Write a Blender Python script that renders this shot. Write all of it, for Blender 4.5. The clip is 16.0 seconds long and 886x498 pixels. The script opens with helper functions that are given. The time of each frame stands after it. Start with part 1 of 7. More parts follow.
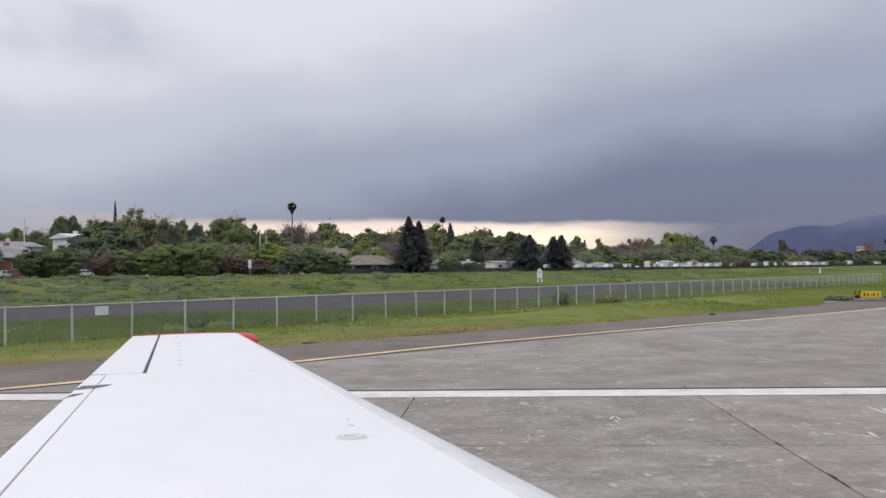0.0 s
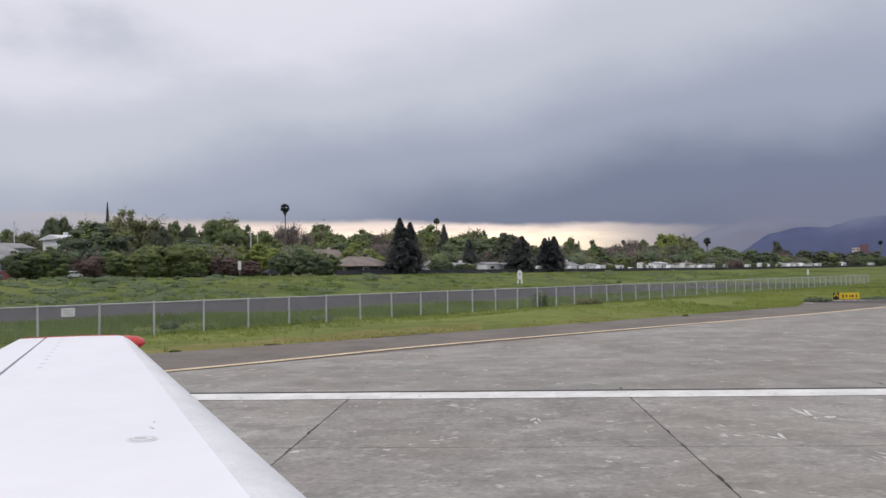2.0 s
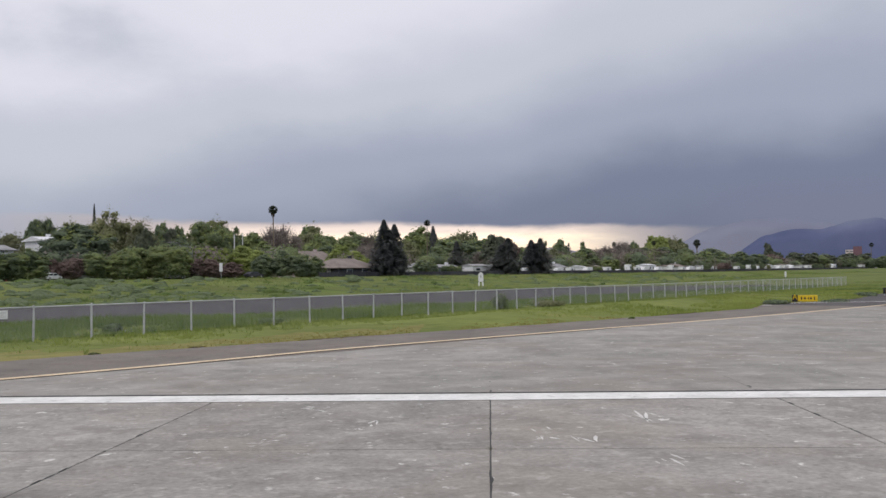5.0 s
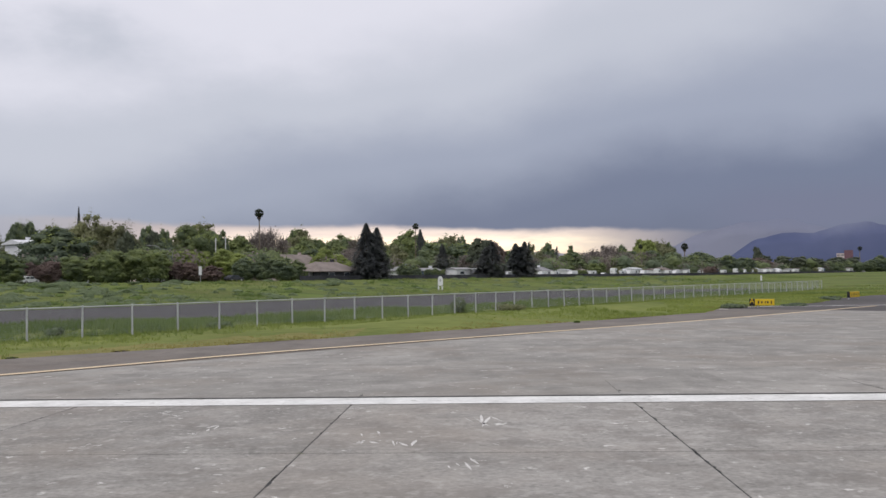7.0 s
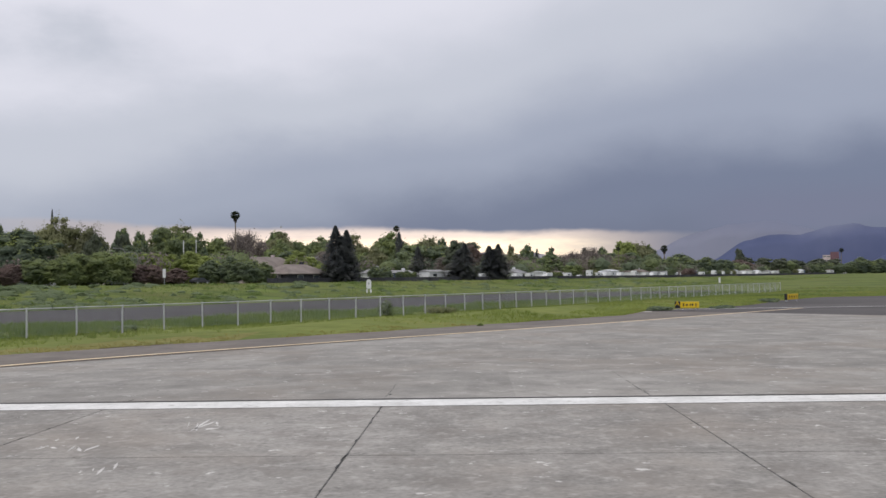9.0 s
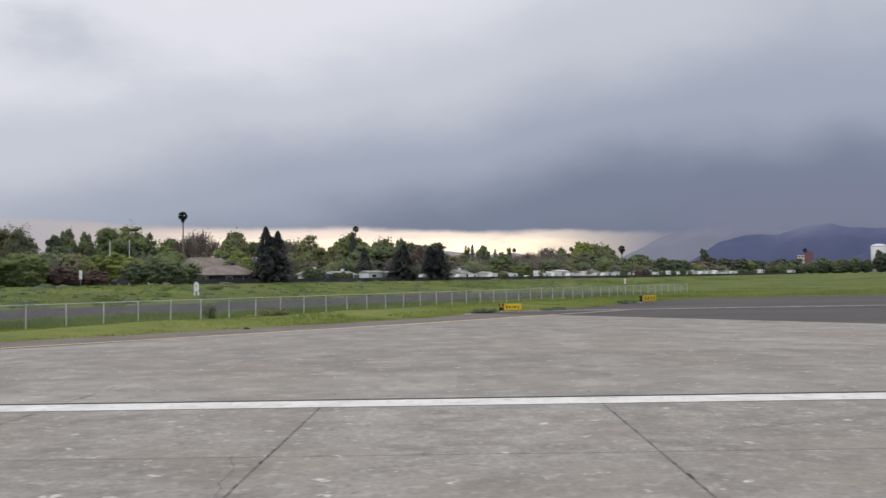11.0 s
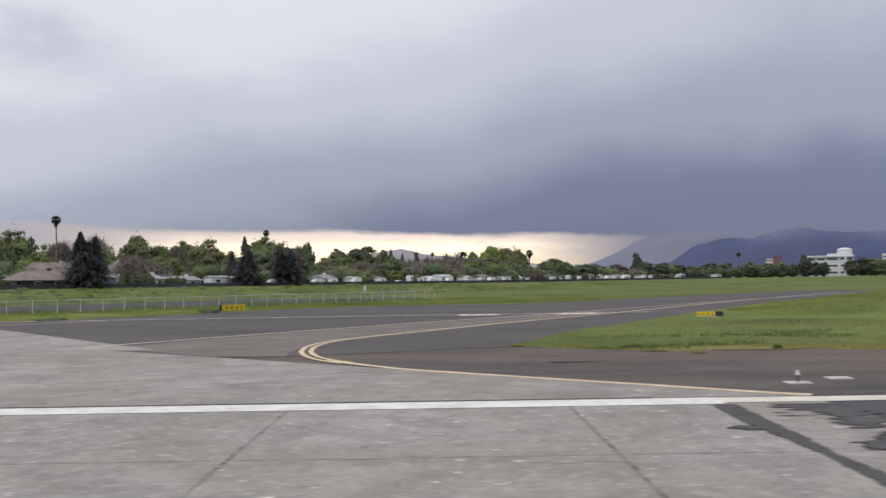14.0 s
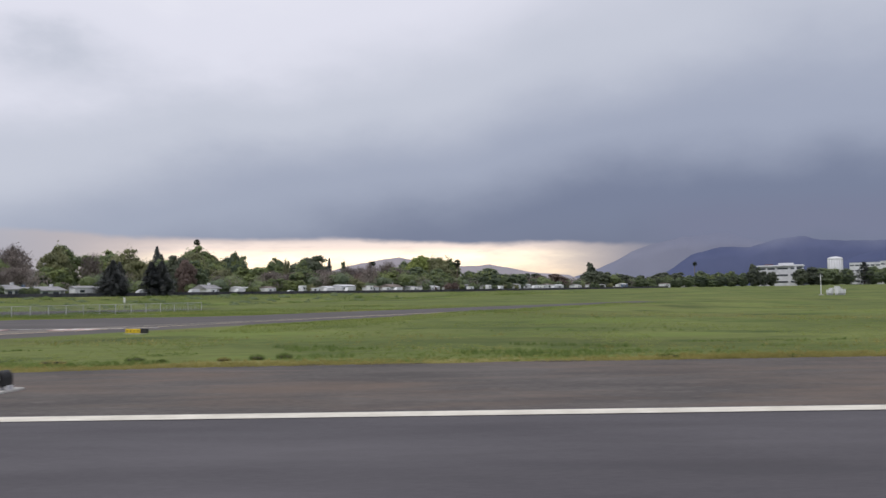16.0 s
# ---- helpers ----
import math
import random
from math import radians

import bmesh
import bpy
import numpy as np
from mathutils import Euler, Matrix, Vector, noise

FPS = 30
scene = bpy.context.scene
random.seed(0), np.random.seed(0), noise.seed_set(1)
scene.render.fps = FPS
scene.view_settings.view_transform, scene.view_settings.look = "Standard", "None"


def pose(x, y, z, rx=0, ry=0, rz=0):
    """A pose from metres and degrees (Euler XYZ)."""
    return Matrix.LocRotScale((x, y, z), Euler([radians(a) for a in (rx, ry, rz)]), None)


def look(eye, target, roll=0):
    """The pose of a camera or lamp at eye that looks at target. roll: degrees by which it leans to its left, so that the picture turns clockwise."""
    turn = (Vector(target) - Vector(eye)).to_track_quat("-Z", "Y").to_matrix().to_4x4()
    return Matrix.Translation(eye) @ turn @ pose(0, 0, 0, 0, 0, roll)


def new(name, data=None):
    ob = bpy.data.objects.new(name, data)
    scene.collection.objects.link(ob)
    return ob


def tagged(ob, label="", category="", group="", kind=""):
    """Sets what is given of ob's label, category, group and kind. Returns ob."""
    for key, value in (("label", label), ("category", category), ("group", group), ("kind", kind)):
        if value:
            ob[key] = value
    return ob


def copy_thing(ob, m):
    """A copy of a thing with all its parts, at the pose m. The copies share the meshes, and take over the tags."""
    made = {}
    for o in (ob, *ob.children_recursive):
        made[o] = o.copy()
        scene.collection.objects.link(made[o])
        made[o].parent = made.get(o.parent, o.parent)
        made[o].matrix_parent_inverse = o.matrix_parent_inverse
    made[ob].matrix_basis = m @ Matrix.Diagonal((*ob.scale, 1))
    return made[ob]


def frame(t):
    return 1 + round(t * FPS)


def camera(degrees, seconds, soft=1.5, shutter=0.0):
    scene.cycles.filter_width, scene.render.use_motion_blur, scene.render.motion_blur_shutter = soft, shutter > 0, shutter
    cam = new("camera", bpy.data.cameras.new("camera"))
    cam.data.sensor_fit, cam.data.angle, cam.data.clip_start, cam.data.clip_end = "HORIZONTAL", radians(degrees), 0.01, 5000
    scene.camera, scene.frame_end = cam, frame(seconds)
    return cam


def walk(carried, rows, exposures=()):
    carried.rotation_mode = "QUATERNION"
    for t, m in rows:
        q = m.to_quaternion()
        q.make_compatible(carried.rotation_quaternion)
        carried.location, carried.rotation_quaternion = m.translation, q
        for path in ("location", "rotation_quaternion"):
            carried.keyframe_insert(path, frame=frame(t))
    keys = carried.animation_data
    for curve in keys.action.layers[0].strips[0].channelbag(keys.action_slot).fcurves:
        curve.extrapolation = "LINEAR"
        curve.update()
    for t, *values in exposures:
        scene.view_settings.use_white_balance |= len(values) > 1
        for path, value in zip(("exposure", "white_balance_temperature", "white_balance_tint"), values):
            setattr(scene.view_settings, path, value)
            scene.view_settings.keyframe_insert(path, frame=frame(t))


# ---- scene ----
# The camera rolls along the runway (x), looking out across its edge (y).
PLAN = 1.35  # metres for each unit of the plan; the whole plan is enlarged by it at the end
EYE_HEIGHT = 2.02
PATH = [  # seconds, plan units along the runway, yaw to the left, pitch up, lean
    (0.0, 1.058, 3.511, 1.606, -0.877),
    (0.5, 1.285, 3.471, 1.582, -0.878),
    (1.0, 1.527, 3.429, 1.605, -0.863),
    (1.5, 1.792, 3.377, 1.618, -0.893),
    (2.0, 2.088, 3.287, 1.684, -0.884),
    (2.5, 2.393, 3.246, 1.667, -0.890),
    (3.0, 2.719, 3.181, 1.691, -0.872),
    (3.5, 3.068, 3.120, 1.704, -0.887),
    (4.2, 3.595, 3.054, 1.739, -0.881),
    (4.7, 4.001, 3.018, 1.771, -0.874),
    (5.2, 4.438, 2.970, 1.806, -0.866),
    (5.8, 5.013, 2.845, 1.852, -0.875),
    (6.0, 5.224, 2.820, 1.871, -0.856),
    (6.5, 5.789, 2.718, 1.941, -0.844),
    (7.0, 6.412, 2.575, 2.002, -0.831),
    (7.5, 7.118, 2.437, 2.011, -0.863),
    (8.0, 7.936, 2.279, 2.044, -0.837),
    (8.5, 8.952, 2.118, 2.108, -0.885),
    (9.0, 10.321, 1.923, 2.124, -0.898),
    (9.7, 12.845, 1.597, 2.134, -0.919),
    (10.2, 15.220, 1.287, 2.116, -0.933),
    (10.7, 18.140, 0.964, 2.096, -0.945),
    (11.3, 22.417, 0.633, 2.119, -0.964),
    (11.5, 24.040, 0.526, 2.101, -0.967),
    (12.0, 28.510, 0.197, 2.060, -0.934),
    (12.5, 33.565, -0.090, 2.189, -0.908),
    (13.0, 39.228, -0.324, 2.181, -0.973),
    (13.5, 45.538, -0.324, 2.214, -1.025),
    (14.0, 52.437, -0.095, 2.283, -0.895),
    (14.5, 59.846, 0.089, 2.303, -0.870),
    (15.0, 67.742, 0.164, 2.645, -0.735),
    (15.5, 76.101, 0.273, 2.796, -0.828),
    (16.0, 84.899, 0.322, 2.832, -0.850),
]


def eye_pose(x, yaw, pitch, lean):
    a, b = radians(yaw), radians(pitch)
    eye = Vector((x, 0.0, EYE_HEIGHT)) * PLAN
    ahead = Vector((-math.sin(a) * math.cos(b), math.cos(a) * math.cos(b), math.sin(b)))
    return look(eye, eye + ahead * 10, lean)


cam = camera(53.270, 16.0, soft=1.5, shutter=0.15)
WHITE = [(0.0, 6430, 14), (9.0, 6440, 13), (11.5, 6500, 12), (13.0, 6480, 12), (14.5, 6370, 13), (16.0, 6330, 14)]  # seconds, kelvin, tint
walk(cam, [(t, eye_pose(x, yaw, pitch, lean)) for t, x, yaw, pitch, lean in PATH], [(t, 0.0, k, tint) for t, k, tint in WHITE])
# ---- sky, sun, exposure ----
SUN_TURN, SUN_HEIGHT = radians(-150), radians(52)
world = bpy.data.worlds.new("overcast_sky")
scene.world = world
world.use_nodes = True
wn, wl = world.node_tree.nodes, world.node_tree.links
wn.clear()


def wmath(op, a, b=None, c=None, clamp=False):
    n = wn.new("ShaderNodeMath")
    n.operation, n.use_clamp = op, clamp
    for k, v in enumerate((a, b, c)):
        if v is None:
            continue
        if isinstance(v, (int, float)):
            n.inputs[k].default_value = v
        else:
            wl.new(v, n.inputs[k])
    return n.outputs[0]


def wsmooth(v, lo, hi):
    n = wn.new("ShaderNodeMapRange")
    n.interpolation_type = "SMOOTHSTEP"
    n.inputs["From Min"].default_value, n.inputs["From Max"].default_value = lo, hi
    wl.new(v, n.inputs["Value"])
    return n.outputs["Result"]


def wramp(v, stops):
    n = wn.new("ShaderNodeValToRGB")
    n.color_ramp.interpolation = "EASE"
    while len(n.color_ramp.elements) < len(stops):
        n.color_ramp.elements.new(0.5)
    for e, (p, c) in zip(n.color_ramp.elements, stops):
        e.position, e.color = p, (*c, 1)
    wl.new(v, n.inputs[0])
    return n.outputs[0]


def wmix(f, a, b):
    n = wn.new("ShaderNodeMix")
    n.data_type = "RGBA"
    for k, v in ((0, f), (6, a), (7, b)):
        if isinstance(v, (int, float)):
            n.inputs[k].default_value = v
        elif isinstance(v, tuple):
            n.inputs[k].default_value = (*v, 1)
        else:
            wl.new(v, n.inputs[k])
    return n.outputs[2]


wcoord = wn.new("ShaderNodeTexCoord").outputs["Generated"]
wsep = wn.new("ShaderNodeSeparateXYZ")
wl.new(wcoord, wsep.inputs[0])
az = wmath("ARCTAN2", wsep.outputs[0], wsep.outputs[1])  # to the right of +y
el = wsep.outputs[2]


def wnoise(sx, sz, scale, detail=4, rough=0.5):
    comb = wn.new("ShaderNodeCombineXYZ")
    wl.new(wmath("MULTIPLY", az, sx), comb.inputs[0])
    wl.new(wmath("MULTIPLY", el, sz), comb.inputs[1])
    n = wn.new("ShaderNodeTexNoise")
    n.inputs["Scale"].default_value, n.inputs["Detail"].default_value, n.inputs["Roughness"].default_value = scale, detail, rough
    wl.new(comb.outputs[0], n.inputs["Vector"])
    return wmath("SUBTRACT", n.outputs["Fac"], 0.5)


# cloud deck: dark blue-grey rain cloud low on the right, brighter and thinner upwards and to the left
broad = wnoise(1.0, 1.9, 2.3, 3, 0.45)
billow = wnoise(1.0, 1.7, 6.5, 5, 0.55)
fine = wnoise(1.0, 2.6, 9.0, 5, 0.55)
deck = wmath("ADD", wmath("MULTIPLY", wmath("MINIMUM", el, 0.52), 1.72), wmath("MULTIPLY", wsmooth(az, 0.42, -0.62), wmath("ADD", 0.10, wmath("MULTIPLY", wsmooth(el, 0.08, 0.26), 0.18))))
deck = wmath("ADD", deck, wmath("MULTIPLY", wmath("MULTIPLY", wsmooth(az, -0.22, -0.5), wsmooth(el, 0.09, 0.17)), 0.08))
deck = wmath("ADD", deck, wmath("MULTIPLY", wmath("MULTIPLY", wsmooth(az, 0.16, -0.05), wsmooth(az, -0.36, -0.16)), 0.06))
deck = wmath("ADD", deck, wmath("MULTIPLY", broad, 0.20))
wisps = wnoise(1.0, 2.0, 17.0, 6, 0.6)
deck = wmath("ADD", deck, wmath("MULTIPLY", billow, 0.10))
deck = wmath("ADD", deck, wmath("MULTIPLY", wmath("MULTIPLY", wisps, wsmooth(az, 0.15, -0.35)), wmath("MULTIPLY", wsmooth(el, 0.08, 0.2), 0.09)))
# a darker grey patch high on the left, paler cloud low down at the far left
patch = wmath("MULTIPLY", wmath("MULTIPLY", wsmooth(az, -0.30, -0.42), wsmooth(az, -0.66, -0.50)), wmath("MULTIPLY", wsmooth(el, 0.20, 0.25), wsmooth(el, 0.32, 0.27)))
deck = wmath("SUBTRACT", deck, wmath("MULTIPLY", patch, wmath("ADD", 0.16, wmath("MULTIPLY", billow, 0.5))))
deck = wmath("ADD", deck, wmath("MULTIPLY", wmath("MULTIPLY", wsmooth(az, -0.16, -0.50), wsmooth(el, 0.17, 0.10)), 0.15))
cloud = wramp(deck, [(0.0, (0.149, 0.171, 0.250)), (0.17, (0.186, 0.215, 0.304)), (0.33, (0.374, 0.413, 0.502)), (0.52, (0.592, 0.624, 0.686)),
                     (0.72, (0.80, 0.81, 0.87)), (0.95, (0.98, 0.98, 1.0))])
# the clear gap under the cloud, above the horizon
edge = wmath("ADD", wmath("ADD", el, wmath("MULTIPLY", az, 0.028)), wmath("MULTIPLY", fine, 0.020))
gap = wmath("MULTIPLY", wsmooth(edge, 0.0602, 0.0528), wmath("MULTIPLY", wsmooth(az, 0.29, 0.10), wsmooth(az, -0.62, -0.30)))
bright = wmath("MULTIPLY", wsmooth(az, 0.23, -0.02), wsmooth(az, -0.44, -0.20))
bright = wmath("MULTIPLY", bright, wmath("ADD", 1.0, wmath("MULTIPLY", wnoise(3.0, 14.0, 5.0, 5, 0.62), 1.9)), None, True)
glow = wramp(wmath("MULTIPLY", el, 10.0), [(0.15, (1.7, 1.30, 0.80)), (0.40, (1.65, 1.38, 0.98)), (0.54, (1.05, 0.88, 0.76)), (0.66, (0.55, 0.49, 0.50))])
sky = wn.new("ShaderNodeTexSky")
sky.sky_type = "NISHITA"
sky.sun_disc = False
sky.sun_elevation, sky.sun_rotation = SUN_HEIGHT, SUN_TURN
thin = wn.new("ShaderNodeVectorMath")
thin.operation = "SCALE"
thin.inputs["Scale"].default_value = 0.10
wl.new(sky.outputs[0], thin.inputs[0])
seen_sky = wmix(0.95, thin.outputs[0], wmix(gap, cloud, wmix(bright, (0.55, 0.48, 0.46), glow)))
wbg = wn.new("ShaderNodeBackground")
wbg.inputs["Strength"].default_value = 0.96
wl.new(seen_sky, wbg.inputs["Color"])
wl.new(wbg.outputs[0], wn.new("ShaderNodeOutputWorld").inputs["Surface"])

sun = new("sun", bpy.data.lights.new("sun", "SUN"))
sun.data.energy, sun.data.angle, sun.data.color = 0.75, radians(30), (1.0, 0.96, 0.90)
sun.matrix_world = look((math.sin(SUN_TURN) * 100, math.cos(SUN_TURN) * 100, math.tan(SUN_HEIGHT) * 100), (0, 0, 0))

# ---- materials ----
def material(name, dark, light, rough=0.85, metal=0.0, scale=3.0, big=0.2, bump=0.15, streak=(1, 1, 1), island=0.0, obrand=0.0, spec=0.3, sheer=0.0, stains=None, local=False, gain=(1.7, 2.4)):
    m = bpy.data.materials.new(name)
    m.use_nodes = True
    n, l = m.node_tree.nodes, m.node_tree.links
    b = n["Principled BSDF"]
    co = n.new("ShaderNodeTexCoord").outputs["Object"] if local else n.new("ShaderNodeNewGeometry").outputs["Position"]
    mp = n.new("ShaderNodeMapping")
    mp.inputs["Scale"].default_value = streak
    l.new(co, mp.inputs[0])

    def tex(s, detail=5, r=0.6):
        t = n.new("ShaderNodeTexNoise")
        t.inputs["Scale"].default_value, t.inputs["Detail"].default_value, t.inputs["Roughness"].default_value = s, detail, r
        l.new(mp.outputs[0], t.inputs["Vector"])
        return t.outputs["Fac"]

    def calc(op, x, y):
        k = n.new("ShaderNodeMath")
        k.operation = op
        for i, v in enumerate((x, y)):
            if isinstance(v, (int, float)):
                k.inputs[i].default_value = v
            else:
                l.new(v, k.inputs[i])
        return k.outputs[0]

    grain, wide = tex(scale), tex(big, 4, 0.55)
    fac = calc("ADD", calc("MULTIPLY", calc("SUBTRACT", grain, 0.5), gain[0]), calc("MULTIPLY", calc("SUBTRACT", wide, 0.5), gain[1]))
    fac = calc("ADD", fac, 0.5)
    if island:
        fac = calc("ADD", fac, calc("MULTIPLY", calc("SUBTRACT", n.new("ShaderNodeNewGeometry").outputs["Random Per Island"], 0.5), island))
    if obrand:
        fac = calc("ADD", fac, calc("MULTIPLY", calc("SUBTRACT", n.new("ShaderNodeObjectInfo").outputs["Random"], 0.5), obrand))
    mix = n.new("ShaderNodeMix")
    mix.data_type, mix.clamp_factor = "RGBA", True
    l.new(fac, mix.inputs[0])
    mix.inputs[6].default_value, mix.inputs[7].default_value = (*dark, 1), (*light, 1)
    col = mix.outputs[2]
    for tone, s, lo, hi, amount in stains or ():
        t = n.new("ShaderNodeMapRange")
        t.inputs["From Min"].default_value, t.inputs["From Max"].default_value, t.inputs["To Max"].default_value = lo, hi, amount
        l.new(tex(s, 6, 0.65), t.inputs["Value"])
        k = n.new("ShaderNodeMix")
        k.data_type = "RGBA"
        l.new(t.outputs[0], k.inputs[0])
        l.new(col, k.inputs[6])
        k.inputs[7].default_value = (*tone, 1)
        col = k.outputs[2]
    l.new(col, b.inputs["Base Color"])
    b.inputs["Roughness"].default_value, b.inputs["Metallic"].default_value = rough, metal
    b.inputs["Specular IOR Level"].default_value = spec
    if bump:
        bp = n.new("ShaderNodeBump")
        bp.inputs["Strength"].default_value, bp.inputs["Distance"].default_value = bump, 0.02
        l.new(grain, bp.inputs["Height"])
        l.new(bp.outputs[0], b.inputs["Normal"])
    if sheer:
        tr = n.new("ShaderNodeBsdfTranslucent")
        l.new(col, tr.inputs[0])
        ms = n.new("ShaderNodeMixShader")
        ms.inputs[0].default_value = sheer
        l.new(b.outputs[0], ms.inputs[1])
        l.new(tr.outputs[0], ms.inputs[2])
        l.new(ms.outputs[0], n["Material Output"].inputs["Surface"])
    return m


def leafy(name, dark, light):
    return material(name, dark, light, rough=0.7, scale=11.0, big=3.5, bump=0, island=0.10, obrand=0.6, spec=0.15, sheer=0.38, local=True, gain=(1.6, 2.6))


M_CONCRETE = material("worn_concrete", (0.222, 0.214, 0.198), (0.364, 0.350, 0.324), rough=0.9, scale=9.0, big=0.45, bump=0.2, obrand=0.35, gain=(1.1, 2.2),
                      stains=[((0.165, 0.158, 0.148), 1.1, 0.50, 0.66, 0.5), ((0.25, 0.215, 0.18), 0.16, 0.48, 0.64, 0.5), ((0.42, 0.40, 0.375), 0.8, 0.54, 0.66, 0.5), ((0.66, 0.65, 0.63), 2.6, 0.625, 0.68, 0.7)])
M_CONCRETE_PITTED = material("pitted_concrete", (0.212, 0.203, 0.188), (0.392, 0.376, 0.350), rough=0.9, scale=11.0, big=0.8, bump=0.35, obrand=0.3, gain=(1.6, 1.9),
                             stains=[((0.135, 0.132, 0.122), 5.0, 0.56, 0.68, 0.55), ((0.24, 0.205, 0.170), 0.2, 0.48, 0.64, 0.5), ((0.205, 0.188, 0.170), 0.85, 0.50, 0.62, 0.5), ((0.45, 0.435, 0.41), 3.2, 0.54, 0.66, 0.5), ((0.70, 0.69, 0.66), 2.3, 0.635, 0.68, 0.75)])
M_ASPHALT = material("aged_asphalt", (0.135, 0.120, 0.108), (0.215, 0.192, 0.172), rough=0.92, scale=9.0, big=0.35, bump=0.3,
                     stains=[((0.085, 0.078, 0.073), 1.2, 0.54, 0.68, 0.6), ((0.22, 0.20, 0.18), 2.2, 0.60, 0.72, 0.5), ((0.17, 0.135, 0.105), 0.3, 0.5, 0.7, 0.5)])
M_TAXI = material("grey_taxiway_asphalt", (0.068, 0.063, 0.063), (0.115, 0.106, 0.105), rough=0.92, scale=9.0, big=0.12, bump=0.3, streak=(0.6, 1.3, 1),
                  stains=[((0.07, 0.066, 0.068), 0.4, 0.52, 0.70, 0.5)])
M_SHOULDER = material("rough_shoulder_asphalt", (0.064, 0.057, 0.054), (0.122, 0.109, 0.101), rough=0.92, scale=7.0, big=0.35, bump=0.4, streak=(0.5, 1.3, 1), gain=(2.6, 2.6),
                     stains=[((0.06, 0.056, 0.054), 0.5, 0.52, 0.70, 0.65), ((0.18, 0.165, 0.15), 1.4, 0.60, 0.72, 0.5), ((0.165, 0.118, 0.088), 0.13, 0.46, 0.62, 0.6)])
M_ASPHALT_DARK = material("dark_asphalt", (0.064, 0.060, 0.068), (0.105, 0.099, 0.109), rough=0.9, scale=16.0, big=0.3, bump=0.3, streak=(0.35, 1.4, 1),
                          stains=[((0.056, 0.053, 0.058), 0.5, 0.52, 0.74, 0.5)])
M_ROAD = material("old_road_asphalt", (0.040, 0.037, 0.042), (0.066, 0.061, 0.066), rough=0.92, scale=5.0, big=0.08, bump=0.2)
M_TAR = material("old_tar", (0.055, 0.052, 0.055), (0.105, 0.10, 0.10), rough=0.85, scale=9, big=1.2, bump=0.2)
M_SEAL = material("tar_seal", (0.03, 0.03, 0.03), (0.065, 0.063, 0.06), rough=0.7, scale=9, big=1.0, bump=0.2)
M_WHITE_PAINT = material("worn_white_paint", (0.60, 0.60, 0.58), (0.82, 0.82, 0.80), rough=0.75, scale=9, big=1.2, bump=0.1,
                         stains=[((0.34, 0.33, 0.31), 3.2, 0.58, 0.70, 0.75)])
M_CREAM_PAINT = material("cream_white_paint", (0.58, 0.55, 0.47), (0.76, 0.73, 0.64), rough=0.75, scale=9, big=1.2, bump=0.1)
# dark red with a purple tint of distance haze put into it
M_HAZED_RED = material("hazed_red_wall", (0.16, 0.085, 0.11), (0.21, 0.12, 0.145), rough=0.85, scale=2, big=0.3, bump=0.05)
M_YELLOW_PAINT = material("worn_yellow_paint", (0.54, 0.42, 0.28), (0.77, 0.63, 0.43), rough=0.75, scale=8, big=1.0, bump=0.1,
                          stains=[((0.30, 0.28, 0.25), 2.8, 0.57, 0.70, 0.75)])
M_PALE_LINE = material("pale_yellow_paint", (0.61, 0.51, 0.40), (0.80, 0.69, 0.56), rough=0.75, scale=8, big=1.0, bump=0.1, stains=[((0.34, 0.31, 0.27), 2.8, 0.58, 0.70, 0.7)])
M_PALE_PAINT = material("faded_pale_paint", (0.42, 0.37, 0.29), (0.62, 0.55, 0.43), rough=0.75, scale=8, big=1.0, bump=0.1,
                        stains=[((0.22, 0.21, 0.19), 2.8, 0.56, 0.70, 0.8)])
M_WEED = material("dark_weed_blades", (0.11, 0.165, 0.05), (0.21, 0.28, 0.085), rough=0.8, scale=0.5, big=0.09, bump=0, island=0.4, spec=0.15, sheer=0.4)
M_SCRUB = leafy("grey_green_scrub", (0.098, 0.138, 0.078), (0.200, 0.252, 0.130))
M_BLACK_PAINT = material("black_border_paint", (0.045, 0.044, 0.043), (0.09, 0.088, 0.085), rough=0.8, scale=8, big=1.0, bump=0.1)
M_RED_PAINT = material("worn_red_paint", (0.46, 0.22, 0.20), (0.66, 0.42, 0.38), rough=0.75, scale=6, big=1.0, bump=0.1)
M_GRASS = material("grass_turf", (0.078, 0.106, 0.030), (0.170, 0.200, 0.060), rough=0.95, scale=0.9, big=0.05, bump=0.5, spec=0.1, streak=(0.7, 1, 1),
                   stains=[((0.21, 0.195, 0.07), 0.055, 0.52, 0.68, 0.7), ((0.048, 0.080, 0.022), 0.11, 0.51, 0.64, 0.85), ((0.145, 0.205, 0.045), 0.08, 0.52, 0.64, 0.6), ((0.06, 0.075, 0.03), 0.45, 0.60, 0.70, 0.6)])
M_VERGE = material("lush_grass_blades", (0.19, 0.245, 0.055), (0.36, 0.41, 0.125), rough=0.8, scale=0.5, big=0.09, bump=0, island=0.3, spec=0.15, sheer=0.45)
M_VERGE_TURF = material("lush_turf", (0.112, 0.142, 0.036), (0.212, 0.240, 0.070), rough=0.95, scale=1.4, big=0.12, bump=0.5, spec=0.1, streak=(0.6, 1, 1),
                        stains=[((0.25, 0.24, 0.08), 0.10, 0.54, 0.68, 0.6), ((0.085, 0.13, 0.03), 0.35, 0.54, 0.68, 0.6)])
M_BLADES = material("grass_blades", (0.185, 0.240, 0.065), (0.345, 0.390, 0.130), rough=0.8, scale=0.5, big=0.07, bump=0, island=0.3, spec=0.15, sheer=0.45)
